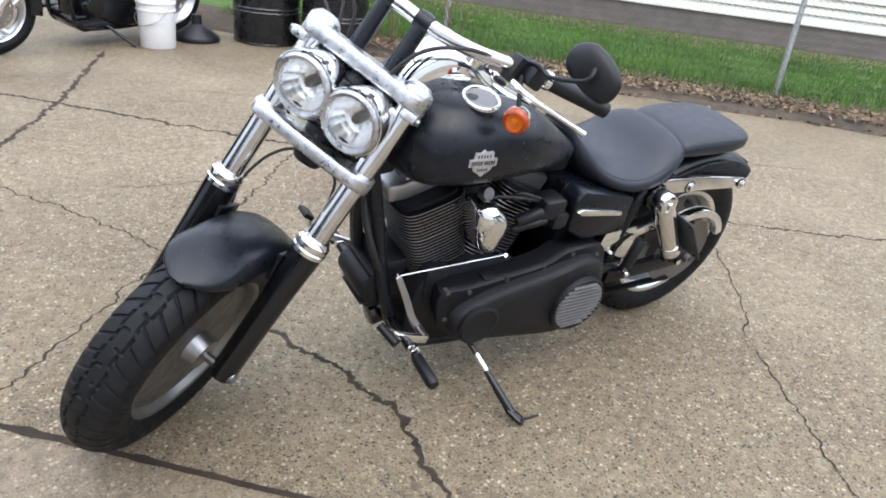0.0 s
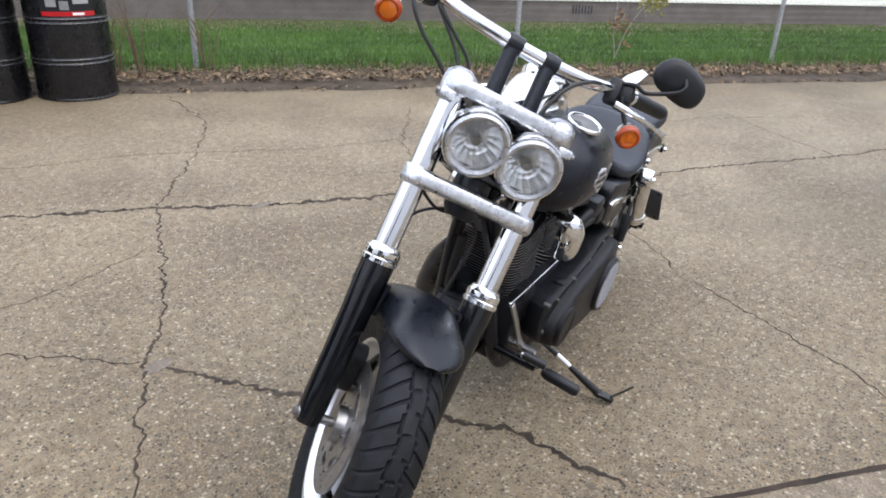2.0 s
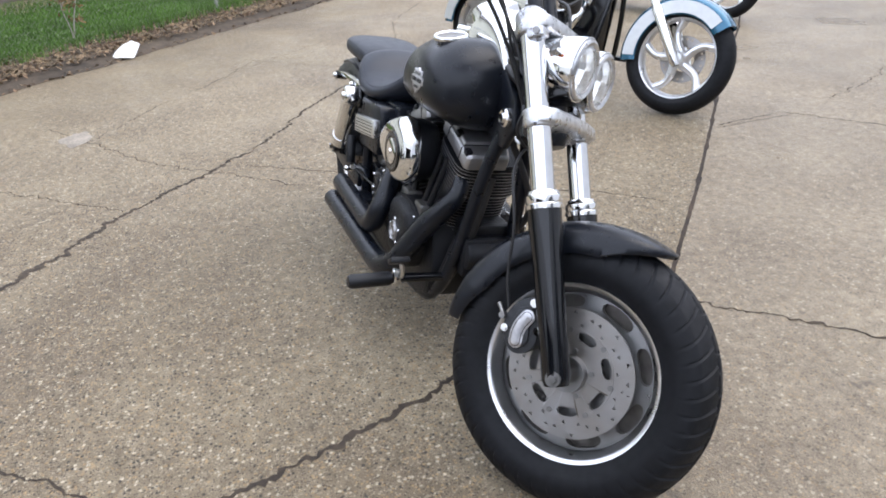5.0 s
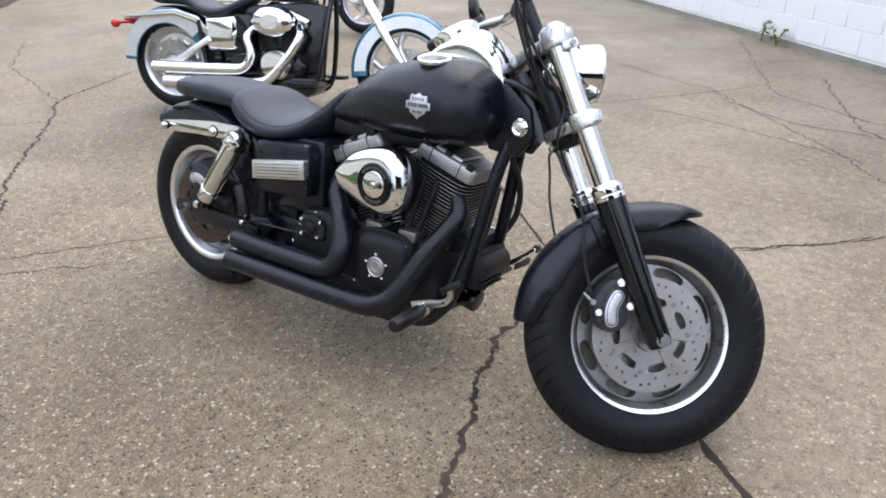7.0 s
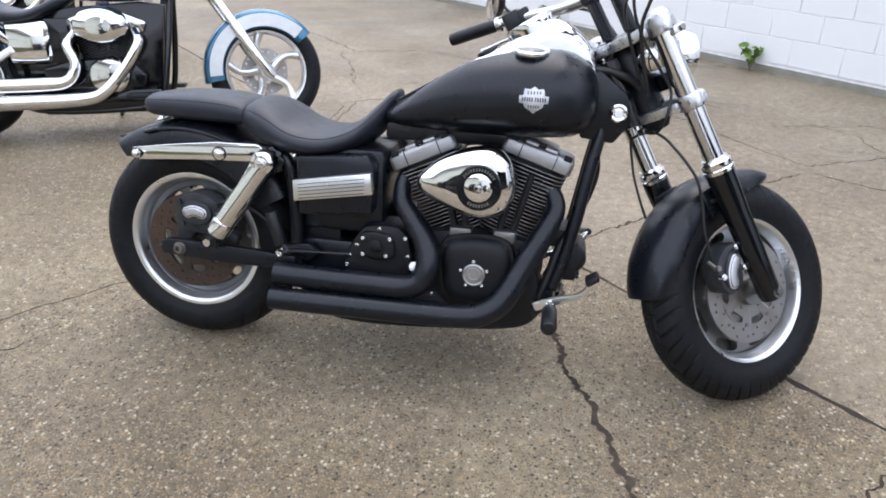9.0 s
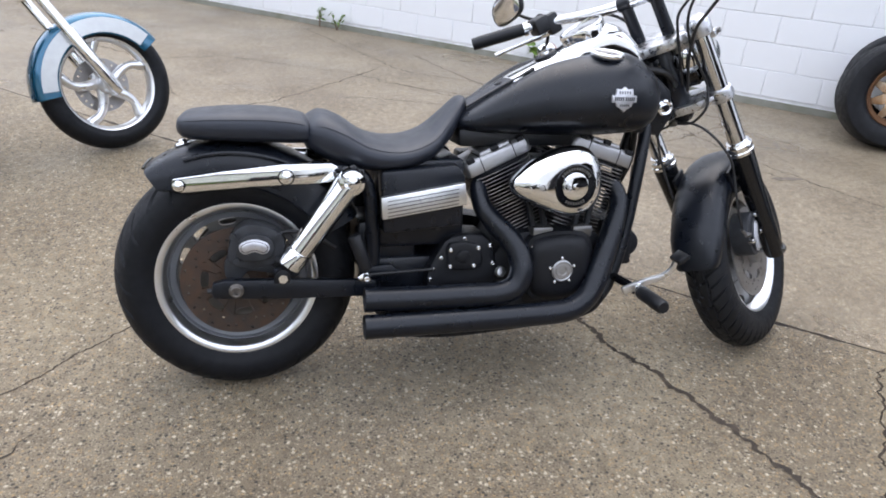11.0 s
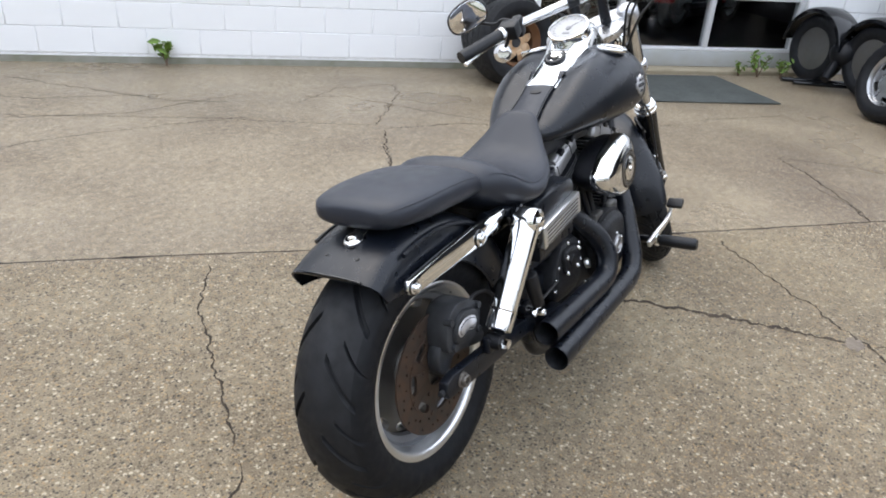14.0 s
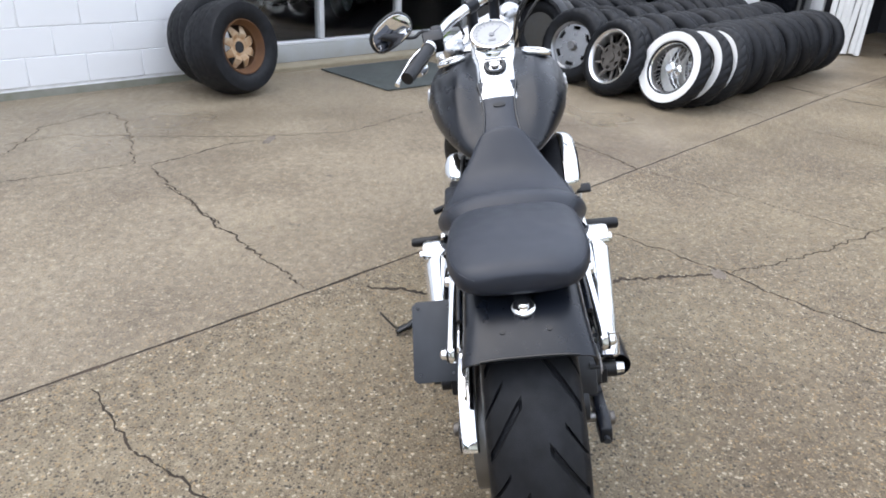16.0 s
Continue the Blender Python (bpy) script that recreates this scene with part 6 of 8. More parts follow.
for s in (-1, 1):
    part("fender_hole", xf(lathe([(0.005, -0.002), (0.005, 0.0012), (0.001, 0.0012)], 12), Matrix.Translation((-0.160, s * 0.041, 0.6475)) @ Matrix.Rotation(-0.46, 4, "Y")), HOSE, rf)
    y = s * 0.138
    outline = [(-0.140, 0.586), (-0.134, 0.604), (-0.02, 0.620), (0.127, 0.636), (0.25, 0.637), (0.287, 0.615), (0.280, 0.590), (0.215, 0.586), (0.05, 0.580), (-0.115, 0.569), (-0.132, 0.573)]
    strut = part("fender_strut", plate_xz(outline, y - 0.007, y + 0.007), CHROME, bike, "polished chrome fender strut", bevel=0.003)
    inner = [(-0.10, 0.583), (-0.02, 0.604), (0.127, 0.619), (0.235, 0.621), (0.245, 0.603), (0.10, 0.594)]
    for bx, bz, r in ((-0.122, 0.587, 0.011), (0.135, 0.603, 0.014)):
        part("strut_bolt", xf(xf(lathe([(r * 1.25, 0), (r * 1.25, 0.003), (r * 0.9, 0.004), (r * 0.85, 0.012), (r * 0.5, 0.015), (0.001, 0.0155)], 18), Matrix.Rotation(radians(90 if s < 0 else -90), 4, "X")), Matrix.Translation((bx, y + s * 0.007, bz))), CHROME, strut)
        part("bolt_washer", xf(xf(lathe([(r * 1.45, 0), (r * 1.5, 0.0015), (r * 1.45, 0.003), (r * 1.0, 0.003)], 20), Matrix.Rotation(radians(90 if s < 0 else -90), 4, "X")), Matrix.Translation((bx, y + s * 0.007, bz))), GLOSS, strut)
    # shock absorber
    top, bot = Vector((0.293, s * 0.184, 0.598)), Vector((0.117, s * 0.178, 0.357))
    d = (bot - top)
    shock = part("shock_absorber", tube([top + d * f for f in (-0.02, 0.0, 0.03, 0.06, 0.70, 0.74, 0.745, 0.76)], [0.018, 0.030, 0.0335, 0.034, 0.0315, 0.0315, 0.034, 0.030], 26, smooth=False), CHROME, bike, "chrome covered rear shock")
    part("shock_lower", tube([top + d * f for f in (0.755, 0.77, 0.90, 0.92)], [0.031, 0.0325, 0.0315, 0.02], 22, smooth=False), CHROME, shock)
    part("shock_eye", rod(bot - Vector((0, s * 0.020, 0)), bot + Vector((0, s * 0.018, 0)), 0.019, 18), PLASTIC, shock)
    part("shock_stud", rod(top - Vector((0, s * 0.055, 0)), top - Vector((0, s * 0.020, 0)), 0.016, 18), PLASTIC, shock)
    part("shock_head", xf(xf(lathe([(0.012, -0.030), (0.031, -0.028), (0.034, -0.020), (0.034, 0.022), (0.031, 0.030), (0.022, 0.033), (0.019, 0.030), (0.014, 0.031), (0.012, 0.040), (0.006, 0.042), (0.001, 0.042)], 28), Matrix.Rotation(radians(90 if s < 0 else -90), 4, "X")), Matrix.Translation(top)), CHROME, shock, "round chrome shock mount")
    part("shock_knob", xf(xf(loft([[(r * k * math.cos(a), r * k * math.sin(a), z) for a, r in [(2 * math.pi * j / 36, 0.0385 + 0.0028 * math.cos(9 * 2 * math.pi * j / 36)) for j in range(36)]] for z, k in ((0.0, 0.9), (0.003, 1.0), (0.015, 1.0), (0.018, 0.9))]), Matrix.Rotation(radians(90 if s < 0 else -90), 4, "X")), Matrix.Translation(top + Vector((0.004, -s * 0.034, -0.002)))), GLOSS, shock, "black fluted knob")
    part("shock_bolt", rod(bot + Vector((0, s * 0.02, 0)), bot + Vector((0, s * 0.036, 0)), 0.012, 6), CHROME, shock)
    # swing arm
    arm = part("swing_arm", merge(plate_xz([(-0.057, 0.294), (-0.062, 0.312), (-0.057, 0.334), (-0.03, 0.341), (0.12, 0.336), (0.36, 0.322), (0.36, 0.278), (0.10, 0.284)], s * 0.132, s * 0.158), box((0.115, s * 0.165, 0.352), (0.04, 0.02, 0.04))), SATIN, bike, bevel=0.004)
    part("axle_nut", xf(xf(lathe([(0.0190, 0.0), (0.0190, 0.004), (0.0150, 0.006), (0.0145, 0.014), (0.0125, 0.016), (0.0075, 0.015), (0.0065, 0.008), (0.0005, 0.008)], 24), Matrix.Rotation(radians(90 if s < 0 else -90), 4, "X")), Matrix.Translation((0, s * 0.156, 0.314))), RIMDUST, arm, sharp=30)
    part("adjuster_bolt", rod((-0.058, s * 0.145, 0.312), (-0.072, s * 0.145, 0.312), 0.007, 8), CAST_BLACK, arm)
part("rear_axle", rod((0, -0.15, 0.320), (0, 0.15, 0.320), 0.012), STEEL, bike)
rc = part("rear_caliper", merge(plate_xz([(-0.015, 0.385), (-0.006, 0.450), (0.028, 0.480), (0.085, 0.474), (0.125, 0.440), (0.120, 0.392), (0.090, 0.372), (0.04, 0.365)], -0.138, -0.070, 3), plate_xz([(0.008, 0.395), (0.012, 0.442), (0.045, 0.460), (0.090, 0.448), (0.100, 0.412), (0.070, 0.388)], -0.150, -0.130, 3), plate_xz([(-0.020, 0.325), (-0.030, 0.370), (-0.005, 0.402), (0.060, 0.392), (0.135, 0.368), (0.165, 0.350), (0.150, 0.328), (0.080, 0.345), (0.030, 0.352), (0.012, 0.330)], -0.120, -0.085, 2)), CAST_BLACK, bike, "dusty black rear brake caliper", bevel=0.005)
bean([(0.028, 0, 0.424), (0.042, 0, 0.429), (0.057, 0, 0.4285), (0.071, 0, 0.423)], -0.1495, lambda q: q, rc, BADGE_GREY)
for x, z in ((-0.002, 0.452), (0.112, 0.448), (0.108, 0.388), (0.004, 0.388)):
    part("caliper_bolt", rod((x, -0.125, z), (x, -0.146, z), 0.0085, 8), CAST_BLACK, rc)
part("caliper_pipe", tube([(0.10, -0.125, 0.44), (0.13, -0.115, 0.455), (0.20, -0.105, 0.44), (0.26, -0.10, 0.40)], 0.005, 8), HOSE, rc)

# left: belt guard, pulley and licence plate bracket
part("rear_pulley", xf(xf(lathe([(0.03, 0.085), (0.05, 0.10), (0.115, 0.10), (0.128, 0.095), (0.128, 0.125), (0.118, 0.122), (0.10, 0.112), (0.03, 0.112)], 48), TO_Y), Matrix.Translation((0, 0, 0.318))), RIMGREY, bike, "grey alloy drive pulley")
def strip_arc(r0, r1, y0, y1, a0, a1, c):
    rings = []
    for k in range(21):
        a = radians(a0 + (a1 - a0) * k / 20)
        rings.append([(c[0] + r * math.cos(a), y, c[1] + r * math.sin(a)) for r, y in ((r0, y0), (r1, y0), (r1, y1), (r0, y1))])
    return loft(rings)
guard = part("belt_guard", merge(strip_arc(0.146, 0.174, 0.108, 0.142, 60, 158, (0.0, 0.318))), CHROME, bike, "chrome belt guard", bevel=0.003)
part("guard_bar", plate_xz([(0.44, 0.405), (0.44, 0.437), (0.20, 0.488), (0.06, 0.484), (0.06, 0.462), (0.20, 0.462)], 0.137, 0.147), CHROME, guard, bevel=0.002)
part("guard_plate", plate_xz([(0.437, 0.430), (0.425, 0.474), (0.30, 0.480), (0.255, 0.385), (0.285, 0.350), (0.37, 0.385)], 0.137, 0.146), CHROME, guard, "chrome belt guard plate", bevel=0.003)
part("drive_belt", merge(box((0.22, 0.122, 0.440), (0.44, 0.022, 0.008), None), box((0.22, 0.122, 0.205), (0.44, 0.022, 0.008), None)), RUBBER, bike)
pm = Matrix.Translation((0.130, 0.197, 0.460)) @ Matrix.Rotation(radians(36.5), 4, "Y") @ Matrix.Diagonal((1, 1.12, 1.05, 1))
pl = [(-0.047, -0.078), (-0.047, 0.078), (-0.039, 0.087), (0.036, 0.087), (0.045, 0.078), (0.051, -0.078), (0.043, -0.087), (-0.039, -0.087)]
plate = part("licence_plate_bracket", xf(loft([[(0.0, y, z) for y, z in pl], [(0.005, y, z) for y, z in pl]]), pm), PLATE, bike, "blank dull black licence plate bracket", bevel=0.001)
for y, z in ((0.033, 0.072), (-0.030, 0.072), (-0.030, -0.070), (0.036, -0.070)):
    part("plate_bolt", xf(rod((0.008, y, z), (-0.003, y, z), 0.0035, 8), pm), GLOSS, plate)
part("plate_arm", xf(rod((0.004, -0.03, 0.0), (0.03, -0.06, -0.02), 0.009), pm), GLOSS, plate)

# ---- engine ----
part("crankcase", merge(plate_xz([(0.70, 0.20), (0.68, 0.34), (0.74, 0.43), (0.90, 0.44), (1.02, 0.42), (1.06, 0.30), (1.045, 0.19), (0.98, 0.158), (0.80, 0.145)], -0.125, 0.12)), WRINKLE, bike, "black crankcase", bevel=0.015)
part("oil_pan", plate_xz([(0.42, 0.19), (0.42, 0.25), (0.78, 0.25), (0.84, 0.18), (0.78, 0.145), (0.50, 0.145)], -0.13, 0.11), WRINKLE, bike, bevel=0.012)
camc = part("cam_cover", dome_xz([(0.786, 0.275), (0.784, 0.400), (0.835, 0.434), (0.930, 0.437), (0.980, 0.408), (0.988, 0.30), (0.935, 0.232), (0.835, 0.230)], [(-0.10, 1.0), (-0.152, 1.0), (-0.157, 0.985), (-0.158, 0.90), (-0.170, 0.86), (-0.180, 0.76), (-0.185, 0.60), (-0.186, 0.3)], 3), WRINKLE, bike, "black cam cover with chrome bolts", sharp=50)
timer = part("timer_cover", xf(xf(lathe([(0.031, 0.0), (0.031, 0.006), (0.028, 0.0085), (0.0255, 0.006), (0.020, 0.006), (0.0185, 0.0085), (0.0125, 0.0085), (0.011, 0.006), (0.002, 0.0065)], 36), Matrix.Rotation(radians(90), 4, "X")), Matrix.Translation((0.883, -0.184, 0.331))), ROCKER, camc, "round ringed grey timer cover")
for k in range(5):
    a = 2 * math.pi * k / 5 + 1.62
    part("timer_bolt", stud(0.883 + 0.0375 * math.cos(a), -0.183, 0.331 + 0.0375 * math.sin(a), 0.0055), CHROME, camc)
for x, z in ((0.804, 0.289), (0.801, 0.396), (0.841, 0.419), (0.919, 0.422), (0.961, 0.405), (0.971, 0.305), (0.925, 0.247), (0.845, 0.245), (0.801, 0.343), (0.758, 0.243)):
    part("cover_bolt", stud(x, -0.156 if x > 0.77 else -0.124, z, 0.0055), CHROME, camc)


def cylinder(name, base, tilt):
    """A finned cylinder with head and rocker box, leaning by tilt degrees about y."""
    m = Matrix.Translation(base) @ Matrix.Rotation(radians(tilt), 4, "Y")
    def plate(w, d, z0, z1):
        out = []
        for z in (z0, z1):
            out.append([(w * math.copysign(abs(math.cos(a)) ** 0.45, math.cos(a)), d * math.copysign(abs(math.sin(a)) ** 0.45, math.sin(a)), z) for a in [2 * math.pi * j / 32 for j in range(32)]])
        return loft(out)
    barrel = part(name, xf(rod((0, 0, 0.05), (0, 0, 0.30), 0.052, 28), m), WRINKLE, bike, "black finned engine cylinder")
    for k in range(21):
        z = 0.082 + k * 0.0105
        w = 0.086 if k < 12 else 0.094
        d = 0.092 if k < 12 else 0.101
        body, edge = plate(w, d, z, z + 0.0030), plate(w + 0.0008, d + 0.0008, z + 0.0006, z + 0.0026)
        fin = part("cooling_fin", xf(merge(body, edge), m), WRINKLE, barrel)
        fin.data.materials.append(FIN_EDGE)
        for i, f in enumerate(fin.data.polygons):
            f.material_index = int(i >= len(body[1]))
    low = plate(0.084, 0.084, 0.290, 0.306)
    top = loft([[(x * s, y * s, z) for x, y in ((-0.100, -0.084), (-0.090, -0.094), (0.088, -0.094), (0.098, -0.084), (0.098, 0.028), (0.06, 0.040), (-0.06, 0.040), (-0.100, 0.028))] for z, s in ((0.305, 0.99), (0.308, 1.0), (0.338, 1.0), (0.346, 0.975), (0.351, 0.90))])
    raised = loft([[(x * s, -0.020 + (y + 0.020) * s, z) for x, y in ((-0.046, -0.088), (0.046, -0.088), (0.046, 0.030), (-0.046, 0.030))] for z, s in ((0.345, 1.0), (0.356, 0.98), (0.360, 0.92))])
    rocker = part("rocker_box", xf(merge(top, raised), m), ROCKER, barrel, "silver-grey rocker box", bevel=0.004)
    part("rocker_base", xf(low, m), WRINKLE, rocker)
    for bx in (-0.050, 0.048):
        part("rocker_joint", xf(merge(box((bx, -0.0925, 0.325), (0.0026, 0.005, 0.040)), box((bx, -0.045, 0.3495), (0.0026, 0.090, 0.006))), m), WRINKLE, rocker)
    for bx in (-0.076, 0.0, 0.076):
        part("rocker_notch", xf(box((bx, -0.086, 0.349 if bx else 0.356), (0.022, 0.018, 0.014)), m), WRINKLE, rocker, bevel=0.002)
        part("rocker_bolt", xf(rod((bx, -0.084, 0.340 if bx else 0.348), (bx, -0.084, 0.354 if bx else 0.362), 0.0055, 10), m), CHROME, rocker)
    return barrel


cylinder("rear_cylinder", (0.846, 0.0, 0.341), -24.5)
cylinder("front_cylinder", (0.924, 0.0, 0.340), 18.5)
for x0, z0, x1, z1 in ((0.79, 0.42, 0.745, 0.60), (0.82, 0.425, 0.79, 0.60), (0.94, 0.425, 0.985, 0.60), (0.905, 0.425, 0.94, 0.60)):
    part("pushrod_tube", merge(rod((x0 + 0.03, -0.125, z0), (x1 + 0.03, -0.098, z1), 0.0095, 14), rod((x0 + 0.03, -0.125, z0 - 0.01), (x0 + 0.028, -0.122, z0 + 0.02), 0.014, 14)), WRINKLE, bike, "black pushrod tube")
for x in (0.835, 0.955):
    part("lifter_block", box((x, -0.125, 0.432), (0.062, 0.05, 0.035)), RIMGREY, bike, "dusty grey lifter block", bevel=0.008)

# air cleaner
AC = [(0.717, 0.585), (0.740, 0.612), (0.779, 0.644), (0.835, 0.669), (0.891, 0.682), (0.930, 0.677), (0.960, 0.650), (0.975, 0.613), (0.980, 0.575), (0.972, 0.535), (0.947, 0.504), (0.902, 0.488), (0.856, 0.494), (0.808, 0.511), (0.760, 0.532), (0.726, 0.554)]
part("air_backplate", dome_xz(AC, [(-0.10, 0.80), (-0.130, 0.92), (-0.170, 0.95)], 3), WRINKLE, bike)
ac = part("air_cleaner", dome_xz(AC, [(-0.166, 0.985), (-0.171, 1.0), (-0.190, 0.985), (-0.203, 0.93), (-0.214, 0.82), (-0.220, 0.66), (-0.222, 0.40)], 4), CHROME, bike, "chrome teardrop air cleaner", sharp=60)
am = Matrix.Translation((0.887, -0.217, 0.579)) @ Matrix.Rotation(radians(90), 4, "X")
part("air_cleaner_ring", xf(lathe([(0.060, -0.004), (0.060, 0.004), (0.056, 0.007), (0.038, 0.006), (0.036, 0.004)], 48), am), GLOSS, ac, "black badge ring")
part("air_cleaner_disc", xf(lathe([(0.0365, 0.003), (0.0365, 0.0075), (0.030, 0.010), (0.008, 0.010), (0.007, 0.014), (0.001, 0.0145)], 40), am), CHROME, ac)
ring_bars = [xf(box((0.0475, 0, 0.0068), (0.008, 0.0042, 0.0012)), Matrix.Rotation(radians(a), 4, "Z")) for a in list(range(35, 150, 9)) + list(range(240, 305, 9))]
for shape in ring_bars:
    part("ring_letter", xf(shape, am), RIMGREY, ac)

# exhaust: two staggered matt black pipes
up_path = [(0.672, -0.055, 0.580), (0.658, -0.085, 0.548), (0.664, -0.118, 0.503), (0.690, -0.135, 0.468), (0.722, -0.155, 0.435), (0.750, -0.180, 0.390), (0.757, -0.200, 0.342), (0.737, -0.207, 0.300), (0.69, -0.208, 0.283), (0.60, -0.208, 0.282), (0.45, -0.208, 0.283), (0.322, -0.208, 0.286)]
low_path = [(1.010, -0.055, 0.580), (1.062, -0.072, 0.560), (1.086, -0.092, 0.515), (1.068, -0.122, 0.465), (1.040, -0.150, 0.412), (1.005, -0.178, 0.338), (0.968, -0.203, 0.272), (0.930, -0.216, 0.240), (0.875, -0.223, 0.223), (0.75, -0.226, 0.220), (0.55, -0.230, 0.220), (0.318, -0.235, 0.221)]
for path in (up_path, low_path):
    pipe = part("exhaust_pipe", tube(path, [0.022, 0.024, 0.027, 0.030, 0.032, 0.0325, 0.0325, 0.0325, 0.0325, 0.0325, 0.0325], 28, 6, cap=False), SATIN, bike, "matt black exhaust pipe")
    end, before = Vector(path[-1]), Vector(path[-2])
    back = (before - end).normalized()
    part("pipe_bore", merge(tube([end, end + back * 0.003, end + back * 0.006, end + back * 0.20], [0.0325, 0.0312, 0.0290, 0.0290], 28, cap=False, smooth=False), rod(end + back * 0.195, end + back * 0.20, 0.0290, 24)), WRINKLE, pipe)
part("exhaust_bracket", merge(box((0.46, -0.155, 0.26), (0.10, 0.05, 0.05)), box((0.42, -0.17, 0.225), (0.05, 0.04, 0.04))), SATIN, bike, bevel=0.006)

# gearbox on the right, side covers
tr = part("gearbox_cover", merge(dome_xz([(0.500, 0.300), (0.508, 0.345), (0.540, 0.402), (0.570, 0.432), (0.660, 0.434), (0.694, 0.392), (0.704, 0.310), (0.662, 0.268), (0.530, 0.268)], [(-0.04, 1.0), (-0.132, 1.0), (-0.142, 0.95), (-0.147, 0.84), (-0.149, 0.5)], 2), dome_xz([(0.562, 0.416), (0.638, 0.413), (0.656, 0.366), (0.643, 0.341), (0.573, 0.338), (0.555, 0.379)], [(-0.140, 1.0), (-0.155, 0.98), (-0.160, 0.92), (-0.161, 0.5)], 2), rod((0.60, -0.155, 0.378), (0.60, -0.166, 0.378), 0.021, 6)), WRINKLE, bike, "black gearbox cover with chrome bolts", bevel=0.003)
for x, z in ((0.563, 0.399), (0.641, 0.402), (0.563, 0.352), (0.630, 0.352), (0.541, 0.372), (0.520, 0.341), (0.512, 0.312), (0.689, 0.350), (0.680, 0.402), (0.606, 0.424)):
    part("cover_bolt", stud(x, -0.158 if 0.555 < x < 0.65 and z < 0.41 else -0.140, z, 0.0068), CHROME, tr)
part("filler_cap", xf(lathe([(0.015, 0), (0.0155, 0.008), (0.013, 0.013), (0.002, 0.015)], 24), Matrix.Translation((0.709, -0.152, 0.326)) @ Matrix.Rotation(radians(38), 4, "Y") @ Matrix.Rotation(radians(70), 4, "X")), ALLOY, bike, "round bright filler cap")
part("brake_rod", rod((0.335, -0.165, 0.341), (0.520, -0.150, 0.343), 0.0040, 10), HOSE, bike)
# third box is added filler: it shuts out the bright ground behind
part("battery_box", merge(box((0.49, 0, 0.52), (0.24, 0.24, 0.24)), box((0.40, 0, 0.40), (0.16, 0.20, 0.14)), box((0.43, 0, 0.305), (0.20, 0.22, 0.13))), SATIN, bike, "black battery and oil box with filler below", bevel=0.015)
sc = part("side_cover", merge(plate_xz([(0.378, 0.452), (0.372, 0.618), (0.578, 0.632), (0.597, 0.602), (0.590, 0.470)], -0.172, -0.10)), SATIN, bike, "black side cover with ribbed bright vent", bevel=0.010)
vent = part("vent_plate", plate_xz([(0.372, 0.495), (0.369, 0.553), (0.591, 0.588), (0.597, 0.530)], -0.190, -0.168), ALLOY, sc, "ribbed bright metal vent", bevel=0.003)
for k in range(5):
    f = 0.16 + 0.17 * k
    part("vent_groove", xf(box((0, 0, 0), (0.190, 0.003, 0.0017)), Matrix.Translation((0.480, -0.1905, 0.509 + 0.058 * f)) @ Matrix.Rotation(radians(-8.8), 4, "Y")), CAST_BLACK, vent)
# folded passenger footrests
for s in (-1, 1):
    peg = part("passenger_footrest", rod((0.300, s * 0.178, 0.455), (0.330, s * 0.184, 0.362), 0.019, 18, 0.017), PLASTIC, bike, "folded passenger footrest", bevel=0.003)
    part("footrest_mount", merge(rod((0.330, s * 0.140, 0.341), (0.330, s * 0.192, 0.341), 0.0105), rod((0.316, s * 0.172, 0.334), (0.338, s * 0.176, 0.350), 0.012), stud(0.330, s * 0.191, 0.341, 0.010, s)), CHROME, peg, "chrome peg clevis")
    part("footrest_plate", plate_xz([(0.318, 0.322), (0.316, 0.356), (0.40, 0.362), (0.43, 0.340), (0.40, 0.312)], s * 0.135, s * 0.152), SATIN, peg, bevel=0.003)
left_cover = part("side_cover", plate_xz([(0.395, 0.50), (0.40, 0.615), (0.60, 0.655), (0.625, 0.63), (0.62, 0.53), (0.55, 0.49)], 0.10, 0.172), SATIN, bike, "black side cover with chrome strip", bevel=0.010)
part("cover_strip", plate_xz([(0.440, 0.562), (0.442, 0.578), (0.60, 0.604), (0.618, 0.598), (0.60, 0.584)], 0.168, 0.182), CHROME, left_cover, "bright chrome trim strip", bevel=0.003)
part("coil_box", merge(box((0.685, 0.13, 0.60), (0.075, 0.07, 0.06)), rod((0.70, 0.15, 0.60), (0.78, 0.13, 0.56), 0.018), rod((0.70, 0.16, 0.575), (0.79, 0.13, 0.535), 0.012), box((0.655, 0.14, 0.565), (0.05, 0.06, 0.05))), PLASTIC, bike, "black coil and wiring", bevel=0.01)
for x0, x1 in ((0.78, 0.80), (0.86, 0.96)):
    part("spark_lead", tube([(0.70, 0.13, 0.615), (x0, 0.125, 0.645), (x1, 0.105, 0.625), (x1, 0.08, 0.60)], 0.0055), HOSE, bike)
# horn cover
hornc = dome_xz([(0.866, 0.495), (0.848, 0.535), (0.836, 0.575), (0.846, 0.612), (0.880, 0.640), (0.912, 0.652), (0.936, 0.642), (0.942, 0.612), (0.932, 0.570), (0.916, 0.528), (0.892, 0.498)], [(0.10, 0.95), (0.140, 1.0), (0.160, 0.975), (0.174, 0.87), (0.184, 0.68), (0.190, 0.42), (0.192, 0.2)], 4)
horn = part("horn_cover", hornc, CHROME, bike, "chrome horn cover")
part("horn_bolt", merge(rod((0.90, 0.11, 0.655), (0.90, 0.135, 0.665), 0.016, 16), rod((0.885, 0.10, 0.64), (0.90, 0.12, 0.675), 0.010)), STEEL, horn)

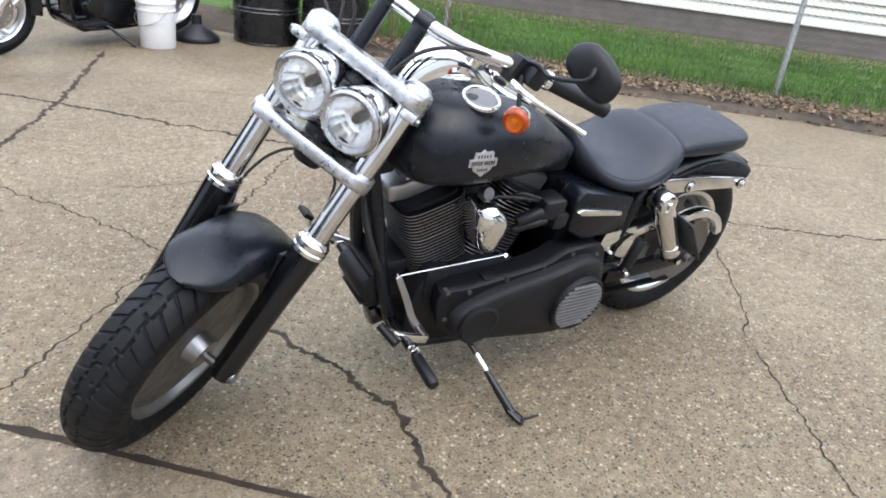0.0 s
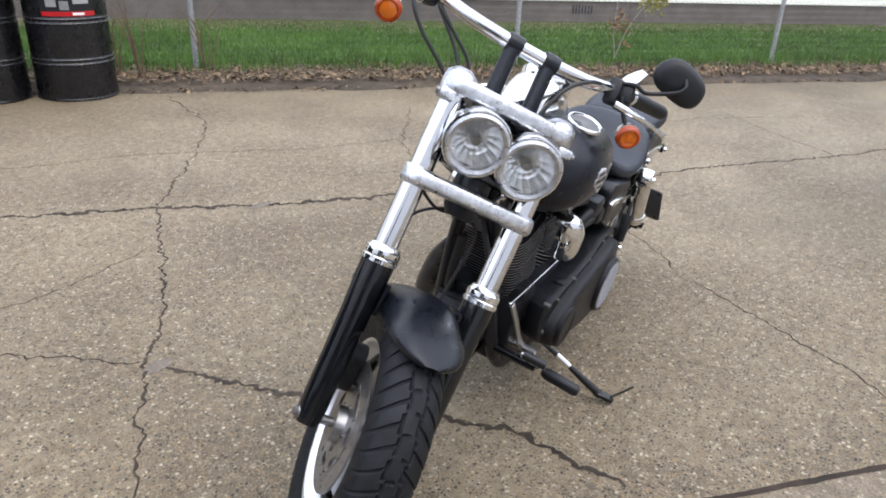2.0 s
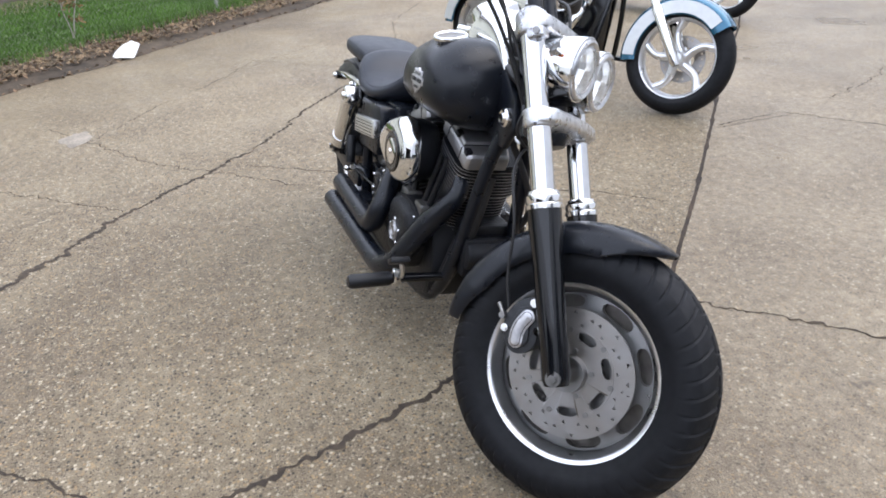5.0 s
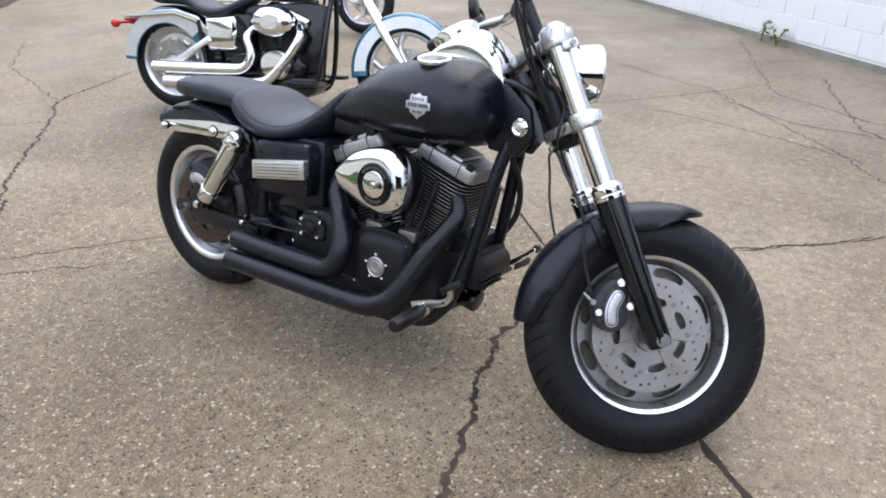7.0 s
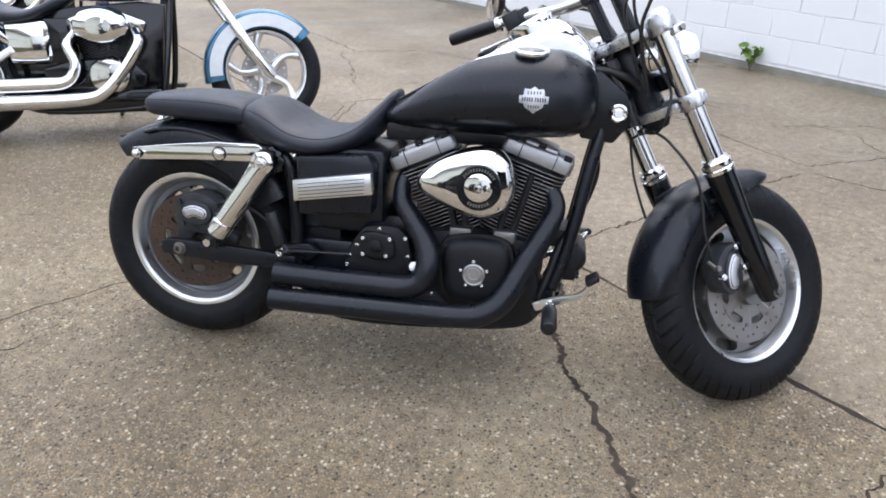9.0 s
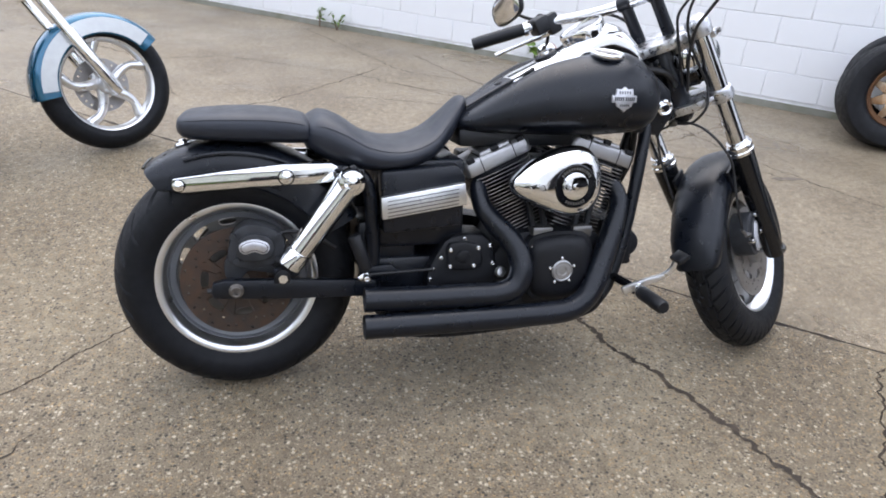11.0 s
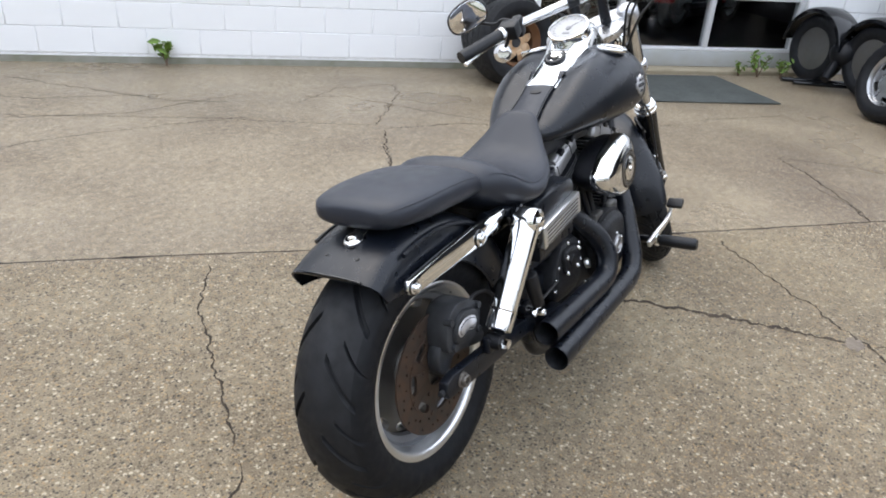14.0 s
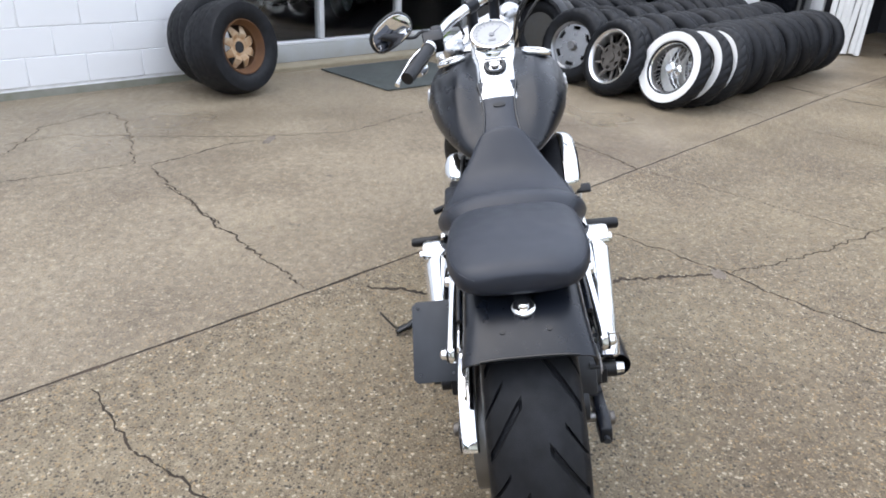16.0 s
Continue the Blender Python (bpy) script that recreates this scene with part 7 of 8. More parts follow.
# primary drive cover on the left
PRIM = [(1.005, 0.405), (1.002, 0.33), (0.985, 0.282), (0.94, 0.248), (0.88, 0.236), (0.76, 0.212), (0.62, 0.187), (0.54, 0.180), (0.472, 0.207), (0.437, 0.28), (0.432, 0.38), (0.455, 0.452), (0.51, 0.478), (0.60, 0.472), (0.67, 0.437), (0.80, 0.421), (0.92, 0.408)]
prim = part("primary_cover", dome_xz(PRIM, [(0.112, 0.93), (0.122, 0.955), (0.150, 0.975), (0.166, 1.0), (0.180, 0.995), (0.186, 0.95)], 3), WRINKLE, bike, "black primary drive cover")
TIER = [(0.970, 0.31), (0.957, 0.262), (0.91, 0.237), (0.85, 0.229), (0.74, 0.208), (0.63, 0.188), (0.54, 0.182), (0.476, 0.21), (0.446, 0.28), (0.446, 0.365), (0.475, 0.432), (0.54, 0.452), (0.62, 0.436), (0.704, 0.418), (0.814, 0.400), (0.898, 0.376), (0.952, 0.348)]
part("primary_face", dome_xz(TIER, [(0.178, 1.0), (0.204, 0.985), (0.214, 0.955), (0.221, 0.88), (0.224, 0.5)], 3), WRINKLE, prim)
part("crank_boss", xf(xf(lathe([(0.066, 0.20), (0.063, 0.227), (0.055, 0.231), (0.048, 0.228), (0.002, 0.229)], 40), TO_Y), Matrix.Translation((0.888, 0, 0.303))), WRINKLE, prim)
derby = part("derby_cover", xf(xf(lathe([(0.098, 0.20), (0.096, 0.230), (0.091, 0.238), (0.086, 0.236), (0.086, 0.232), (0.002, 0.232)], 52), TO_Y), Matrix.Translation((0.540, 0, 0.298))), WRINKLE, prim, "round black cover with bright ribs")
for k in range(12):
    z = -0.0715 + 0.013 * k
    w = math.sqrt(max(0.0001, 0.084 ** 2 - z * z))
    part("derby_rib", box((0.540, 0.236, 0.298 + z), (2 * w, 0.010, 0.0040), None), GREY_CAST, derby, bevel=0.0012)
for x, z, y in ((0.978, 0.315, 0.182), (0.990, 0.410, 0.182), (0.921, 0.396, 0.184), (0.804, 0.414, 0.184), (0.678, 0.426, 0.182), (0.585, 0.458, 0.182), (0.491, 0.442, 0.182)):
    part("cover_bolt", rod((x, y - 0.01, z), (x, y + 0.009, z), 0.0065, 10), STEEL, prim)
part("inner_primary", box((0.985, 0.08, 0.38), (0.08, 0.10, 0.12)), WRINKLE, bike, bevel=0.025)
for x0 in (0.74, 0.85):
    part("primary_lug", box((x0, 0.160, 0.408), (0.04, 0.040, 0.024)), WRINKLE, prim, bevel=0.008)

# gear linkage, footrests, pedal, stand
link = part("shift_rod", merge(rod((1.100, 0.114, 0.431), (0.770, 0.118, 0.440), 0.0034, 10), ball((1.100, 0.114, 0.431), 0.007, 8), rod((0.770, 0.100, 0.425), (0.770, 0.122, 0.441), 0.006)), CHROME, bike, "chrome shift rod")
part("shift_arm", blade([(1.106, 0.122, 0.437), (1.080, 0.140, 0.372), (1.055, 0.155, 0.305), (1.032, 0.170, 0.275)], (0.017, 0.022), 0.008), RIM, link, bevel=0.002)
part("shift_pivot", rod((1.040, 0.120, 0.282), (1.040, 0.205, 0.282), 0.012, 16), STEEL, link)
part("toe_lever", blade([(1.030, 0.200, 0.272), (1.065, 0.201, 0.285), (1.110, 0.203, 0.307), (1.155, 0.207, 0.340), (1.190, 0.212, 0.372)], (0.026, 0.013), 0.010), CHROME, bike, "chrome gear lever", bevel=0.002)
part("toe_peg", rod((1.190, 0.212, 0.372), (1.172, 0.270, 0.358), 0.0115, 14), PLASTIC, bike)
for s in (-1, 1):
    reach, thick = (0.350, 0.0165) if s > 0 else (0.370, 0.020)
    fp = part("footrest", tube([(1.094, s * 0.255, 0.281), (1.095, s * 0.266, 0.280), (1.097, s * reach, 0.277), (1.097, s * (reach + 0.008), 0.277)], [thick * 0.8, thick, thick, thick * 0.75], 16, smooth=False), PLASTIC, bike, "black rubber footrest")
    part("footrest_clevis", rod((1.09, s * 0.10, 0.275), (1.094, s * 0.235, 0.281), 0.013), GLOSS, fp)
    part("footrest_pivot", merge(box((1.094, s * 0.240, 0.281), (0.026, 0.022, 0.030)), rod((1.094, s * 0.245, 0.258), (1.094, s * 0.245, 0.304), 0.008, 12)), CHROME, fp, bevel=0.004)
pedal = part("brake_pedal", blade([(1.052, -0.232, 0.275), (1.085, -0.240, 0.292), (1.125, -0.248, 0.309), (1.160, -0.254, 0.322), (1.183, -0.260, 0.344), (1.188, -0.265, 0.370)], (0.026, 0.012), 0.012), ALLOY, bike, "dull chrome brake pedal", bevel=0.003)
part("pedal_pad", xf(box((0, 0, 0), (0.035, 0.052, 0.016)), Matrix.Translation((1.193, -0.276, 0.382)) @ Matrix.Rotation(radians(-35), 4, "Y")), PLASTIC, pedal, "black rubber pedal pad", bevel=0.004)
stand = part("side_stand", tube([(0.890, 0.13, 0.240), (0.870, 0.20, 0.200), (0.852, 0.262, 0.163), (0.834, 0.325, 0.125), (0.818, 0.380, 0.092)], [0.009, 0.0075, 0.008, 0.012, 0.013], 12), GLOSS, bike, "black and chrome side stand")
part("stand_foot", xf(hull_x([(-0.034, 0.010, -0.008, 0.008), (-0.028, 0.017, -0.010, 0.011), (0.0, 0.019, -0.010, 0.012), (0.022, 0.018, -0.009, 0.010), (0.030, 0.010, -0.006, 0.006)], 16, 3.0, 0.5, 3), Matrix.Translation((0.814, 0.393, 0.0925)) @ Matrix.Rotation(radians(112), 4, "Z") @ Matrix.Rotation(radians(10.3), 4, "Y") @ Matrix.Diagonal((0.9, 0.75, 0.8, 1))), GLOSS, stand)
part("stand_tang", tube([(0.806, 0.402, 0.088), (0.804, 0.425, 0.116), (0.805, 0.459, 0.168)], [0.005, 0.0042, 0.0036], 8), STEEL, stand, "bare metal stand tang")
part("stand_spring", rod((0.864, 0.222, 0.187), (0.851, 0.267, 0.160), 0.0100, 10), CHROME, stand, "bright spring on the stand")

# frame
for s in (-1, 1):
    part("frame_rail", tube([(1.190, s * 0.030, 0.745), (1.166, s * 0.055, 0.62), (1.130, s * 0.075, 0.42), (1.090, s * 0.090, 0.280), (1.050, s * 0.098, 0.212), (0.99, s * 0.105, 0.172), (0.80, s * 0.11, 0.152), (0.55, s * 0.12, 0.145), (0.42, s * 0.12, 0.175), (0.36, s * 0.125, 0.28), (0.355, s * 0.13, 0.45), (0.33, s * 0.135, 0.60), (0.20, s * 0.12, 0.622)], 0.0185, 14, 5), SATIN, bike, "satin black frame tube")
    part("neck_bolt", xf(xf(lathe([(0.024, 0), (0.024, 0.010), (0.019, 0.014), (0.013, 0.012), (0.010, 0.018), (0.001, 0.018)], 24), Matrix.Rotation(radians(90 if s < 0 else -90), 4, "X")), Matrix.Translation((1.225, s * 0.052, 0.772))), CHROME, bike, "round chrome neck cover bolt")
    part("neck_cover", plate_xz([(1.13, 0.70), (1.12, 0.86), (1.17, 0.88), (1.245, 0.82), (1.262, 0.75), (1.22, 0.69)], s * 0.030, s * 0.052), SATIN, bike, bevel=0.008)
part("frame_backbone", rod((1.18, 0, 0.80), (0.60, 0, 0.70), 0.030), GLOSS, bike)
# added dark block: closes the see-through gap under the tank
part("under_tank_filler", box((0.80, 0, 0.690), (0.40, 0.15, 0.05)), PLASTIC, bike, bevel=0.012)
part("frame_head", tube([(1.185, 0, 0.90), (1.265, 0, 0.735)], 0.037, 18, smooth=False), GLOSS, bike)
reg = part("regulator", merge(box((1.135, 0, 0.358), (0.045, 0.15, 0.115)), rod((1.140, -0.072, 0.366), (1.140, 0.072, 0.366), 0.042, 24)), WRINKLE, bike, "black finned regulator", bevel=0.010)
for k in range(7):
    part("regulator_fin", box((1.158, 0, 0.308 + 0.0135 * k), (0.016, 0.12, 0.005)), WRINKLE, reg, bevel=0.002)
part("oil_filter", rod((1.05, 0.02, 0.245), (1.115, 0.02, 0.230), 0.036, 20), GLOSS, bike, bevel=0.006)
part("engine_mount", box((1.09, 0, 0.42), (0.08, 0.14, 0.05)), WRINKLE, bike, bevel=0.008)
for pts, r in (([(1.16, 0.03, 0.86), (1.22, 0.07, 0.84), (1.26, 0.05, 0.78), (1.22, 0.02, 0.70)], 0.012), ([(1.14, -0.03, 0.88), (1.22, -0.05, 0.87), (1.28, -0.01, 0.82), (1.24, 0.0, 0.72)], 0.010), ([(1.17, 0.0, 0.70), (1.19, 0.05, 0.60), (1.17, 0.09, 0.50), (1.13, 0.08, 0.42)], 0.009)):
    part("wiring_loom", tube(pts, r), HOSE, bike)
for pts in ([(1.165, -0.035, 0.60), (1.150, -0.050, 0.48), (1.118, -0.062, 0.36), (1.070, -0.080, 0.245)], [(1.140, -0.060, 0.46), (1.105, -0.075, 0.40), (1.085, -0.085, 0.33), (1.060, -0.095, 0.25)]):
    part("oil_hose", tube(pts, 0.013, 12), HOSE, bike)
part("carburettor", merge(rod((0.88, -0.12, 0.575), (0.88, 0.06, 0.575), 0.035), box((0.88, 0.0, 0.60), (0.09, 0.09, 0.06))), WRINKLE, bike, bevel=0.008)

# ---- other motorcycles ----
def cruiser(m, label, group, paint, trim, dark, steer=0.0, lean=-8.0, red=None):
    """A chromed cruiser; rear wheel at the origin, front along x."""
    t = thing("motorcycle", m @ pose(0, 0, 0, lean, 0, 0), label, "motorcycle", group)
    wb = 1.64
    rake = radians(32)
    fm = Matrix.Translation((wb - 0.03, 0, 0.306)) @ Matrix.Rotation(-rake, 4, "Y") @ Matrix.Rotation(radians(steer), 4, "Z")
    # rear wheel
    loop = [(0.234, 0.066), (0.226, 0.069), (0.216, 0.060), (0.200, 0.036), (0.184, 0.014), (0.180, 0.0)]
    rim = xf(lathe(loop + [(r, -y) for r, y in reversed(loop[:-1])], 48, closed=True), TO_Y)
    web = slotted_web(0.04, 0.186, -0.010, 0.010, 0.152, 0.014, 9, 0.55, 180)
    hub = xf(lathe([(0.01, -0.09), (0.04, -0.09), (0.05, 0.0), (0.04, 0.09), (0.01, 0.09)], 24), TO_Y)
    w = part("rear_wheel", xf(merge(rim, web, hub), Matrix.Translation((0, 0, 0.325))), ALLOY, t, "bright slotted rear wheel")
    part("tyre", xf(tyre_shape(0.325, 0.075, 0.233, 64), Matrix.Translation((0, 0, 0.325))), RUBBER, w)
    part("brake_disc", xf(polar_plate(0.06, 0.145, -0.082, -0.076, 72, 5, slot_hole(0.118, 0.006, 20, 0.3)), Matrix.Translation((0, 0, 0.325))), DISC, w)
    # front wheel with five swept spokes
    fwm = fm @ Matrix.Translation((0.03, 0, 0))
    loop = [(0.243, 0.045), (0.236, 0.049), (0.226, 0.043), (0.214, 0.03), (0.208, 0.0)]
    rim = xf(lathe(loop + [(r, -y) for r, y in reversed(loop[:-1])], 56, closed=True), TO_Y)
    spokes = []
    for k in range(5):
        pts = [(0.03, -0.006), (0.09, 0.026), (0.15, 0.036), (0.215, 0.010)]
        sp = tube([(x, 0, z) for x, z in pts], [0.028, 0.024, 0.020, 0.026], 12)
        spokes.append(xf(sp, Matrix.Rotation(2 * math.pi * k / 5 + 0.2, 4, "Y")))
    hub = xf(lathe([(0.01, -0.075), (0.035, -0.072), (0.048, -0.05), (0.048, 0.05), (0.035, 0.072), (0.01, 0.075)], 28), TO_Y)
    fw_ = part("front_wheel", xf(merge(rim, hub, *spokes), fwm), ALLOY, t, "five-spoke bright alloy wheel")
    part("tyre", xf(tyre_shape(0.322, 0.062, 0.241, 64), fwm), RUBBER, fw_)
    part("brake_disc", xf(polar_plate(0.07, 0.135, 0.058, 0.063, 72, 5, slot_hole(0.112, 0.005, 22, 0.3)), fwm), DISC, fw_)
    # fork
    for s in (-1, 1):
        part("fork_leg", xf(tube([(0.03, s * 0.105, -0.05), (0.03, s * 0.105, -0.02), (0.03, s * 0.105, 0.30), (0.03, s * 0.105, 0.31), (0.03, s * 0.105, 0.75)], [0.022, 0.030, 0.030, 0.024, 0.024], 18, smooth=False), fm), CHROME, t, "chrome fork leg")
    part("fork_clamp", xf(merge(box((0.02, 0, 0.52), (0.06, 0.28, 0.05)), box((0.02, 0, 0.72), (0.06, 0.28, 0.04))), fm), CHROME, t, bevel=0.01)
    lm = fm @ Matrix.Translation((0.13, 0, 0.62)) @ Matrix.Rotation(rake, 4, "Y") @ TO_X
    head = part("headlight", xf(lathe([(0.01, -0.15), (0.06, -0.13), (0.09, -0.06), (0.095, 0.0), (0.09, 0.012), (0.085, 0.0), (0.01, 0.005)], 32), lm), CHROME, t, "chrome headlight")
    part("handlebar", xf(tube([(-0.30, 0.42, 0.98), (-0.22, 0.34, 0.99), (-0.05, 0.22, 0.95), (0.0, 0.05, 0.80), (0.0, -0.05, 0.80), (-0.05, -0.22, 0.95), (-0.22, -0.34, 0.99), (-0.30, -0.42, 0.98)], 0.013, 12), fm), CHROME, t, "chrome handlebar")
    # fenders: two-tone
    deep = [(-0.090, 0.108), (-0.090, 0.07), (-0.086, 0.040), (-0.075, 0.018), (-0.05, 0.006), (0, 0), (0.05, 0.006), (0.075, 0.018), (0.086, 0.040), (0.090, 0.07), (0.090, 0.108)]
    ffr = part("front_fender", xf(fender_shape((0.03, 0, 0), 0.352, 6, 158, deep, 32), fm), paint, t, "deep painted front fender")
    for s in (-1, 1):
        part("fender_panel", xf(strip_arc(0.248, 0.318, s * 0.0885, s * 0.0935, 14, 152, (0.03, 0.0)), fm), trim, ffr, "pale painted panel")
    rdeep = [(-0.118, 0.115), (-0.118, 0.07), (-0.112, 0.035), (-0.098, 0.014), (-0.06, 0.003), (0, 0), (0.06, 0.003), (0.098, 0.014), (0.112, 0.035), (0.118, 0.07), (0.118, 0.115)]
    rfr = part("rear_fender", fender_shape((0, 0, 0.325), 0.365, 30, 178, rdeep, 36), paint, t, "deep painted rear fender")
    for s in (-1, 1):
        part("fender_panel", strip_arc(0.254, 0.338, s * 0.1165, s * 0.122, 40, 174, (0.0, 0.325)), trim, rfr, "pale painted panel")
        part("fender_rail", plate_xz([(-0.30, 0.60), (-0.30, 0.635), (0.10, 0.665), (0.26, 0.62), (0.34, 0.52), (0.31, 0.51), (0.22, 0.585), (0.08, 0.625)], s * 0.124, s * 0.136), CHROME, rfr, "chrome fender rail", bevel=0.003)
    part("tail_light", merge(xf(ball((0, 0, 0), 0.05), Matrix.Translation((-0.345, 0, 0.60)) @ Matrix.Diagonal((0.8, 1.2, 0.8, 1)))), RED_LENS, t, "red tail light")
    for s in (-1, 1):
        part("rear_indicator", merge(xf(ball((0, 0, 0), 0.030, 10), Matrix.Translation((-0.36, s * 0.15, 0.57))), rod((-0.33, 0, 0.58), (-0.345, s * 0.14, 0.575), 0.012)), RED_LENS, t, "red rear indicator")
    # body
    part("fuel_tank", hull_x([(0.60, 0.06, 0.76, 0.80), (0.66, 0.12, 0.73, 0.86), (0.78, 0.17, 0.72, 0.93), (0.95, 0.19, 0.72, 0.97), (1.06, 0.17, 0.74, 0.96), (1.13, 0.10, 0.79, 0.91), (1.14, 0.03, 0.83, 0.87)], 32, 2.4, 0.45, 4), paint, t, "painted fuel tank", sharp=60)
    part("seat", hull_x([(-0.12, 0.05, 0.72, 0.75), (-0.08, 0.11, 0.70, 0.79), (0.08, 0.13, 0.69, 0.80), (0.18, 0.14, 0.67, 0.78), (0.28, 0.16, 0.62, 0.71), (0.42, 0.15, 0.62, 0.69), (0.56, 0.10, 0.68, 0.75), (0.66, 0.05, 0.74, 0.79)], 28, 2.6, 0.5, 4), VINYL, t, "black seat", sharp=60)
    part("oil_tank", hull_x([(0.30, 0.05, 0.42, 0.62), (0.315, 0.135, 0.40, 0.64), (0.50, 0.135, 0.40, 0.64), (0.52, 0.05, 0.42, 0.62)], 24, 5, 0.5, 3), CHROME, t, "chrome oil tank")
    part("engine_case", plate_xz([(0.48, 0.22), (0.46, 0.38), (0.62, 0.42), (0.92, 0.43), (1.0, 0.33), (0.96, 0.20), (0.6, 0.17)], -0.13, 0.16), dark, t, bevel=0.02)
    part("cam_cover", dome_xz([(0.72, 0.27), (0.71, 0.38), (0.78, 0.43), (0.88, 0.42), (0.92, 0.34), (0.86, 0.25)], [(-0.12, 1), (-0.17, 0.98), (-0.185, 0.85), (-0.19, 0.4)], 3), CHROME, t, "chrome cam cover")
    for base, tilt in (((0.775, 0, 0.34), -22.5), ((0.815, 0, 0.34), 22.5)):
        cm = Matrix.Translation(base) @ Matrix.Rotation(radians(tilt), 4, "Y")
        cyl = part("cylinder", xf(lathe([(0.06, 0.05)] + [p for k in range(12) for p in ((0.06, 0.09 + 0.013 * k), (0.085, 0.0902 + 0.013 * k), (0.085, 0.096 + 0.013 * k), (0.06, 0.0962 + 0.013 * k))] + [(0.06, 0.28)], 24), cm), CAST_BLACK, t, "finned engine cylinder")
        part("rocker_box", xf(box((0, 0, 0.30), (0.18, 0.17, 0.07)), cm), CHROME, cyl, "chrome rocker box", bevel=0.018)
    part("air_cleaner", xf(xf(lathe([(0.10, 0.10), (0.108, 0.125), (0.105, 0.165), (0.085, 0.19), (0.05, 0.20), (0.048, 0.205), (0.002, 0.207)], 40), Matrix.Rotation(radians(90), 4, "X")), Matrix.Translation((0.80, 0, 0.60)) @ Matrix.Diagonal((1.35, 1, 0.92, 1))), CHROME, t, "oval chrome air cleaner")
    for path in ([(0.64, -0.10, 0.56), (0.62, -0.16, 0.50), (0.65, -0.18, 0.40), (0.60, -0.19, 0.315), (0.45, -0.19, 0.30), (0.0, -0.19, 0.30), (-0.06, -0.19, 0.30)], [(0.96, -0.10, 0.57), (0.98, -0.16, 0.50), (0.88, -0.19, 0.35), (0.76, -0.20, 0.24), (0.60, -0.20, 0.215), (0.30, -0.20, 0.21), (0.02, -0.20, 0.21)]):
        part("exhaust_pipe", tube(path, [0.024, 0.028, 0.030, 0.034, 0.040, 0.042, 0.044], 18, 5), CHROME, t, "chrome exhaust pipe")
    for s in (-1, 1):
        part("frame_rail", tube([(1.16, s * 0.03, 0.78), (1.12, s * 0.10, 0.45), (1.06, s * 0.13, 0.20), (0.9, s * 0.13, 0.15), (0.4, s * 0.13, 0.16), (0.3, s * 0.13, 0.3), (0.26, s * 0.13, 0.6)], 0.017, 10, 5), dark, t)
        part("floorboard", box((1.02, s * 0.24, 0.235), (0.22, 0.09, 0.025)), PLASTIC, t, bevel=0.006)
    # added black block: keeps daylight from showing through the engine bay
    part("frame_filler", merge(plate_xz([(0.26, 0.20), (0.27, 0.60), (0.46, 0.68), (0.98, 0.72), (1.12, 0.70), (1.06, 0.24), (0.96, 0.16)], -0.055, 0.055), box((0.56, 0, 0.52), (0.12, 0.22, 0.24))), dark, t, "black filler block closing the gaps in the frame", bevel=0.01)
    part("swing_arm", merge(plate_xz([(-0.05, 0.31), (-0.05, 0.345), (0.06, 0.35), (0.32, 0.50), (0.34, 0.47), (0.10, 0.32)], -0.15, -0.12), plate_xz([(-0.05, 0.31), (-0.05, 0.345), (0.06, 0.35), (0.32, 0.50), (0.34, 0.47), (0.10, 0.32)], 0.12, 0.15)), ALLOY, t, bevel=0.004)
    part("lower_case", plate_xz([(0.36, 0.20), (0.40, 0.24), (1.04, 0.26), (1.08, 0.20), (1.0, 0.13), (0.44, 0.13)], -0.14, 0.14), dark, t, bevel=0.015)
    part("side_stand", rod((0.80, 0.14, 0.17), (0.70, 0.34, 0.055), 0.012), dark, t)
    part("mirror", merge(xf(ball((0, 0, 0), 0.06, 10), fm @ Matrix.Translation((-0.1, -0.38, 1.15)) @ Matrix.Diagonal((0.3, 1.2, 0.8, 1))), xf(rod((-0.15, -0.30, 0.98), (-0.1, -0.36, 1.12), 0.006), fm)), CHROME, t)
    return t


BLUE = material("metallic_blue_paint", (0.016, 0.115, 0.20), 0.2, 0.5, vary=0.1, coat=0.8)
NAVY = material("navy_paint", (0.015, 0.02, 0.07), 0.15, 0.2, vary=0.1, coat=0.8)
SILVER = material("silver_paint", (0.58, 0.60, 0.60), 0.25, 0.4, vary=0.08, coat=0.6)
RED = material("red_paint", (0.30, 0.008, 0.012), 0.2, 0.1, vary=0.1, coat=0.8)
cruiser(pose(-2.200, 1.500, 0, 0, 0, 19.2), "blue and silver two-tone cruiser motorcycle covered in chrome", "cruisers parked in the lot", BLUE, SILVER, GLOSS, steer=13)
cruiser(pose(-4.55, 4.0, 0, 0, 0, 16), "dark cruiser motorcycle parked further along the lot", "cruisers parked in the lot", NAVY, NAVY, GLOSS, steer=4)
cruiser(pose(0.48, -5.20, 0, 0, 0, 33), "black and chrome cruiser parked by the fence", "cruisers parked in the lot", GLOSS, GLOSS, GLOSS, steer=-6)
for k, (v, nn, a) in enumerate(((2.5, 6.6, 30), (3.8, 6.9, 28), (5.0, 6.7, 35))):
    cruiser(lot(v - 0.6, nn, 0.10, a), "red motorcycle standing inside the dark shop", "motorcycles in the shop", RED, RED, GLOSS, lean=-3)

